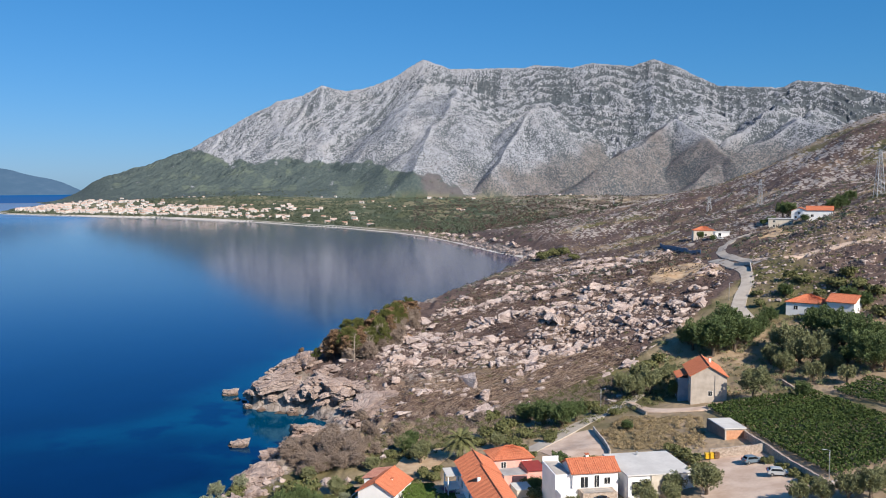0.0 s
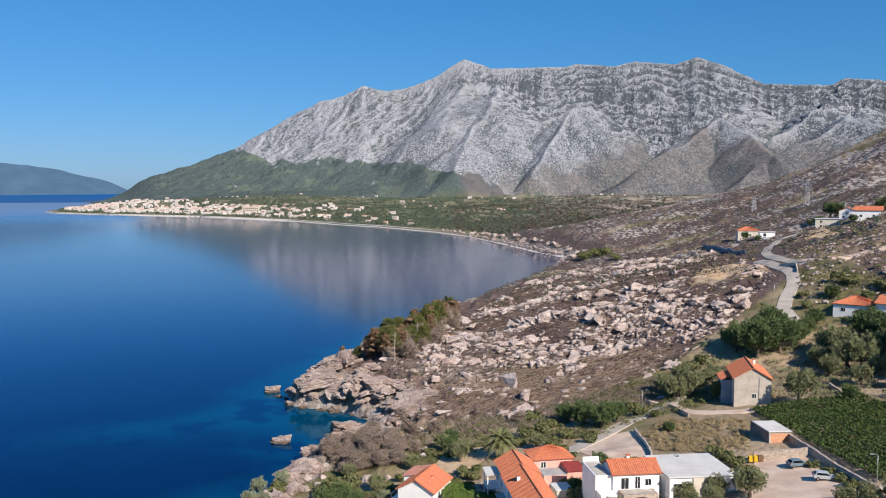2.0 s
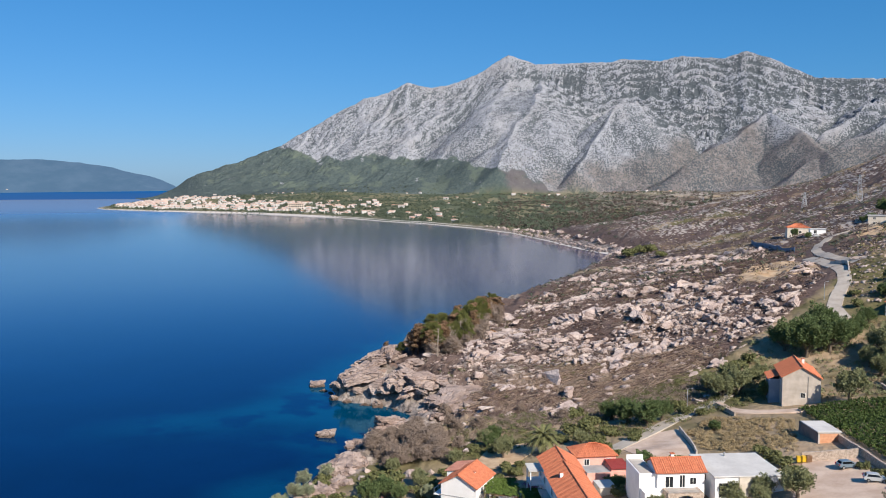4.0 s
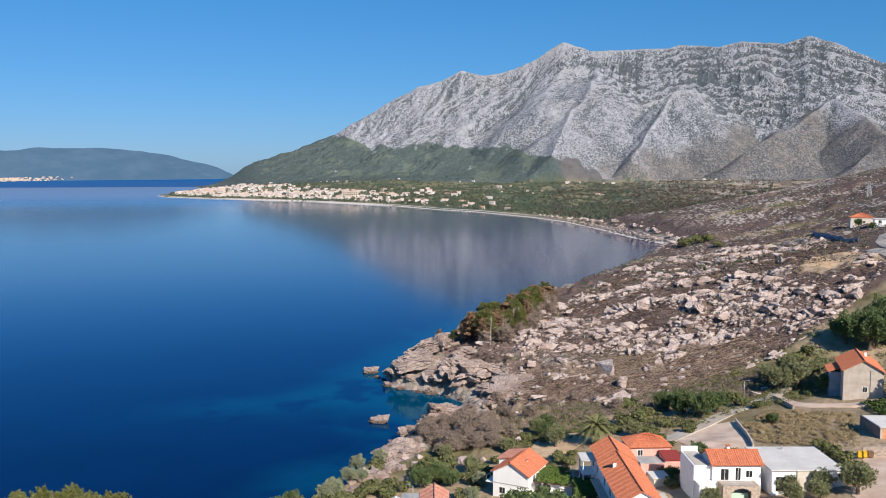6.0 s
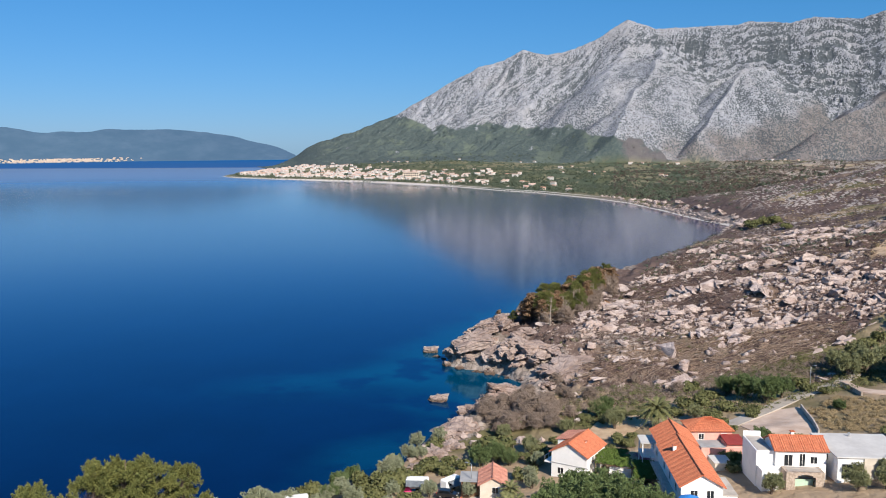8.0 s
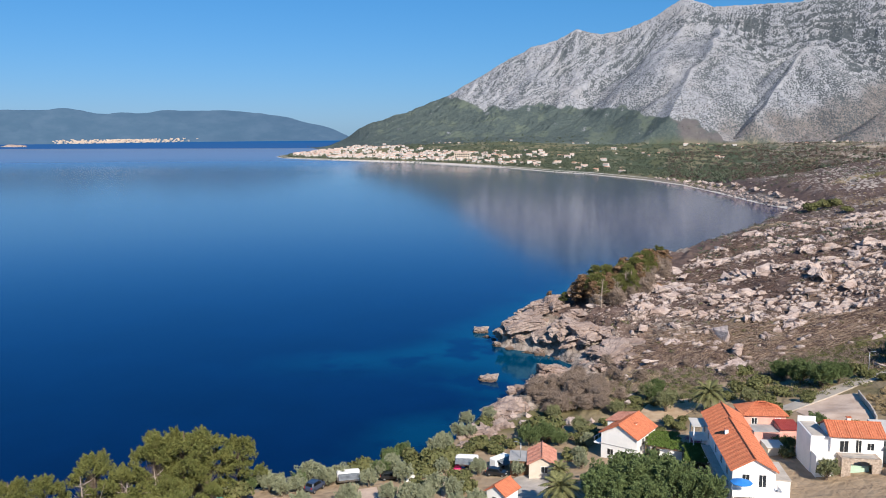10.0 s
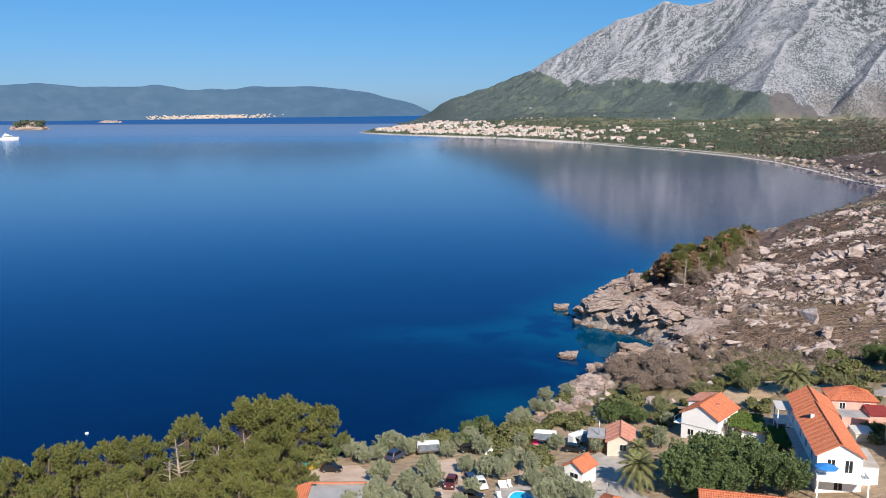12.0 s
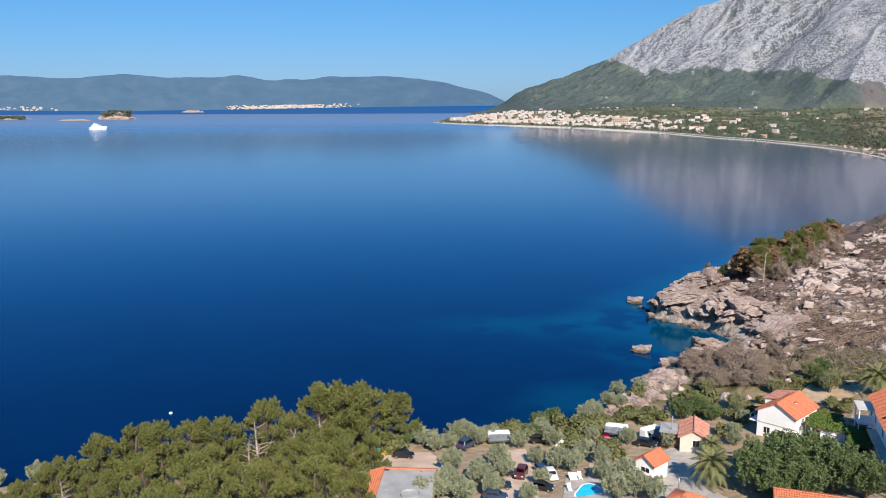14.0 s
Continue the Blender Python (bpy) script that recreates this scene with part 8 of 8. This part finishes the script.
pts = [(ax + (bx - ax) * t + (by - ay) * o, ay + (by - ay) * t - (bx - ax) * o) for (ax, ay), (bx, by) in zip(COAST[25:29], COAST[26:30])
       for t, o in ((dice.random(), dice.uniform(-1, 9) / math.hypot(bx - ax, by - ay)) for _ in range(130))]
stone_field("beach_rubble", pts, [0.8 + 1.6 * random.random() ** 2 for _ in pts], ROCK, "pale rubble along the waterline at the head of the bay")


def islet(az, dip, length, tall, woods, label):
    d = EYE / dip
    x, y = d * math.sin(radians(az)), d * math.cos(radians(az))
    k = float(reach(d)) / d
    p = [float(q) for q in squeeze(x, y, 0)]
    root = thing("islet", pose(*p, 0, 0, -az) @ Matrix.Diagonal((k, k, k, 1)), label, "islet", "islets")
    bm = bmesh.new()
    bmesh.ops.create_icosphere(bm, subdivisions=4, radius=1)
    for v in bm.verts:
        q = v.co.copy()
        v.co = Vector((q.x * length / 2, q.y * length / 4, q.z * tall)) * (1 + 0.25 * noise.noise(q * 2.5 + Vector((az, 0, 0))))
    part("rock", bm, SHORE_ROCK, root)
    if woods:
        rng = np.random.default_rng(int(length))
        n = 150
        lob = np.stack((rng.uniform(-0.4, 0.4, n) * length, rng.uniform(-0.24, 0.1, n) * length, tall * (0.45 + 0.65 * rng.random(n)), np.full(n, 0.05 * length), np.full(n, 0.8)), 1)
        v, f = leaf_quads(rng, lob, 4200, length * 0.014)
        child("scrub_cover", crown_mesh("scrub_cover", v, f, LEAF["far"]), root)


islet(-47.95, 0.01680, 150, 31.9, True, "dark wooded islet ringed by pale rock")
islet(-50.39, 0.01830, 117, 7.3, False, "low bare rocky islet")
islet(-53.94, 0.01650, 141, 11.0, True, "low scrubby islet off the shore")
islet(-43.37, 0.00990, 169, 16.2, False, "low pale rocky islet near the island")


def yacht(az, dip, length):
    d = EYE / dip
    x, y = d * math.sin(radians(az)), d * math.cos(radians(az))
    k = float(reach(d)) / d * length / 10
    root = thing("motor_yacht", pose(*[float(q) for q in squeeze(x, y, 0)], 0, 0, -az + 12) @ Matrix.Diagonal((k, k, k, 1)), "white motor yacht at anchor on the calm sea", "yacht")
    v, f, n = [], [], 9
    for i in range(n):
        t = i / (n - 1)
        b = 1.25 * (1 - max(0, t - 0.5) ** 2 * 3.6)
        v += [(-5 + 10 * t, -b, 1.3 + 0.5 * t), (-5 + 9.4 * t, -b * 0.7, -0.4), (-5 + 9.4 * t, b * 0.7, -0.4), (-5 + 10 * t, b, 1.3 + 0.5 * t)]
    for i in range(n - 1):
        for j in range(4):
            f.append((4 * i + j, 4 * i + (j + 1) % 4, 4 * i + 4 + (j + 1) % 4, 4 * i + 4 + j))
    f += [(0, 3, 2, 1), (32, 33, 34, 35)]
    child("hull", mesh_from("hull", v, f, [WHITE]), root)
    part("cabin", box_bm(-3.6, -0.95, 1.45, 1.6, 0.95, 2.5, bevel=0.2), WHITE, root)
    part("cabin_windows", box_bm(-3.2, -0.98, 1.85, 1.3, 0.98, 2.2), GLASS, root)
    part("flybridge", box_bm(-2.8, -0.8, 2.504, -0.2, 0.8, 3.2, bevel=0.15), WHITE, root)
    part("radar_arch", box_bm(-2.2, -0.7, 3.204, -1.9, 0.7, 3.9), WHITE, root)


yacht(-49.10, 0.02750, 47.0)


def far_boxes(name, count, az0, az1, seed, label):
    """The houses of the town across the strait, a few metres of sight each."""
    rng = random.Random(seed)
    vs, fs, slots = [], [], []
    for _ in range(count):
        az = rng.triangular(az0, az1, (az0 + az1) / 2)
        base = float(np.interp(az, (-75, -54, -48, -41, -33, -23), (.0075, .0072, .0083, .007, .0048, .0031)))
        back = 0.02 * rng.random() ** 1.6
        lift = (float(np.interp(az, ISLE_AZ, ISLE_UP)) + base) * (back / 0.35 / 0.9) ** 0.8
        d = EYE / base * (1 + back)
        k = float(reach(d)) / d
        x, y, z = (float(q) for q in squeeze(d * math.sin(radians(az)), d * math.cos(radians(az)), EYE + d * (lift - base + 0.0004)))
        w, dd, h = rng.uniform(6, 15) * k, 8 * k, rng.uniform(4.5, 8.5) * k
        n = len(vs)
        vs += [(x - w, y - dd, z - h), (x + w, y - dd, z - h), (x + w, y + dd, z - h), (x - w, y + dd, z - h), (x - w, y - dd, z + h * 0.6), (x + w, y - dd, z + h * 0.6), (x + w, y + dd, z + h * 0.6), (x - w, y + dd, z + h * 0.6), (x - w, y, z + h), (x + w, y, z + h)]
        fs += [(n, n + 1, n + 5, n + 4), (n + 2, n + 3, n + 7, n + 6), (n + 1, n + 2, n + 6, n + 9, n + 5), (n + 3, n, n + 4, n + 8, n + 7), (n + 4, n + 5, n + 9, n + 8), (n + 8, n + 9, n + 6, n + 7)]
        slots += [0, 0, 0, 0, 1, 1]
    tagged(new(name, mesh_from(name, vs, fs, [FAR_WALL[1], FAR_ROOF[1]], slots=slots)), label, "houses", kind="stuff")


far_boxes("strait_town_houses", 420, -41.6, -32.6, 5, "pale houses of the town across the strait")
far_boxes("strait_village_houses", 24, -54.8, -51.0, 6, "pale village houses on the far island shore")


def far_quarter(name, pts, label):
    """Closely built quarters of the far town, too small to tell apart singly."""
    rng = random.Random(len(pts))
    vs, fs, slots = [], [], []
    for (x, y), g in zip(pts, heights(pts)):
        d = math.hypot(x, y)
        k = float(reach(d)) / d
        w, dd, h, c = rng.uniform(3.2, 7), rng.uniform(3.5, 5), rng.uniform(3, 7), rng.uniform(-0.5, 0.5)
        n = len(vs)
        for lx, ly, lz in ((-w, -dd, -4), (w, -dd, -4), (w, dd, -4), (-w, dd, -4), (-w, -dd, h), (w, -dd, h), (w, dd, h), (-w, dd, h), (-w, 0, h + 2.2), (w, 0, h + 2.2)):
            q = squeeze(x, y, g)
            vs.append((float(q[0]) + k * (lx * math.cos(c) - ly * math.sin(c)), float(q[1]) + k * (lx * math.sin(c) + ly * math.cos(c)), float(q[2]) + k * lz))
        fs += [(n, n + 1, n + 5, n + 4), (n + 2, n + 3, n + 7, n + 6), (n + 1, n + 2, n + 6, n + 9, n + 5), (n + 3, n, n + 4, n + 8, n + 7), (n + 4, n + 5, n + 9, n + 8), (n + 8, n + 9, n + 6, n + 7)]
        slots += [0, 0, 0, 0, 1, 1]
    tagged(new(name, mesh_from(name, vs, fs, FAR_WALL[:1] + FAR_ROOF[1:], slots=slots)), label, "houses", kind="stuff")


far_quarter("town_quarter", far_places(420, 23, -27.4, -15.5, 50, 480, 0.9) + far_places(40, 24, -15.5, -10, 60, 600), "densely built white houses of the far seaside town")
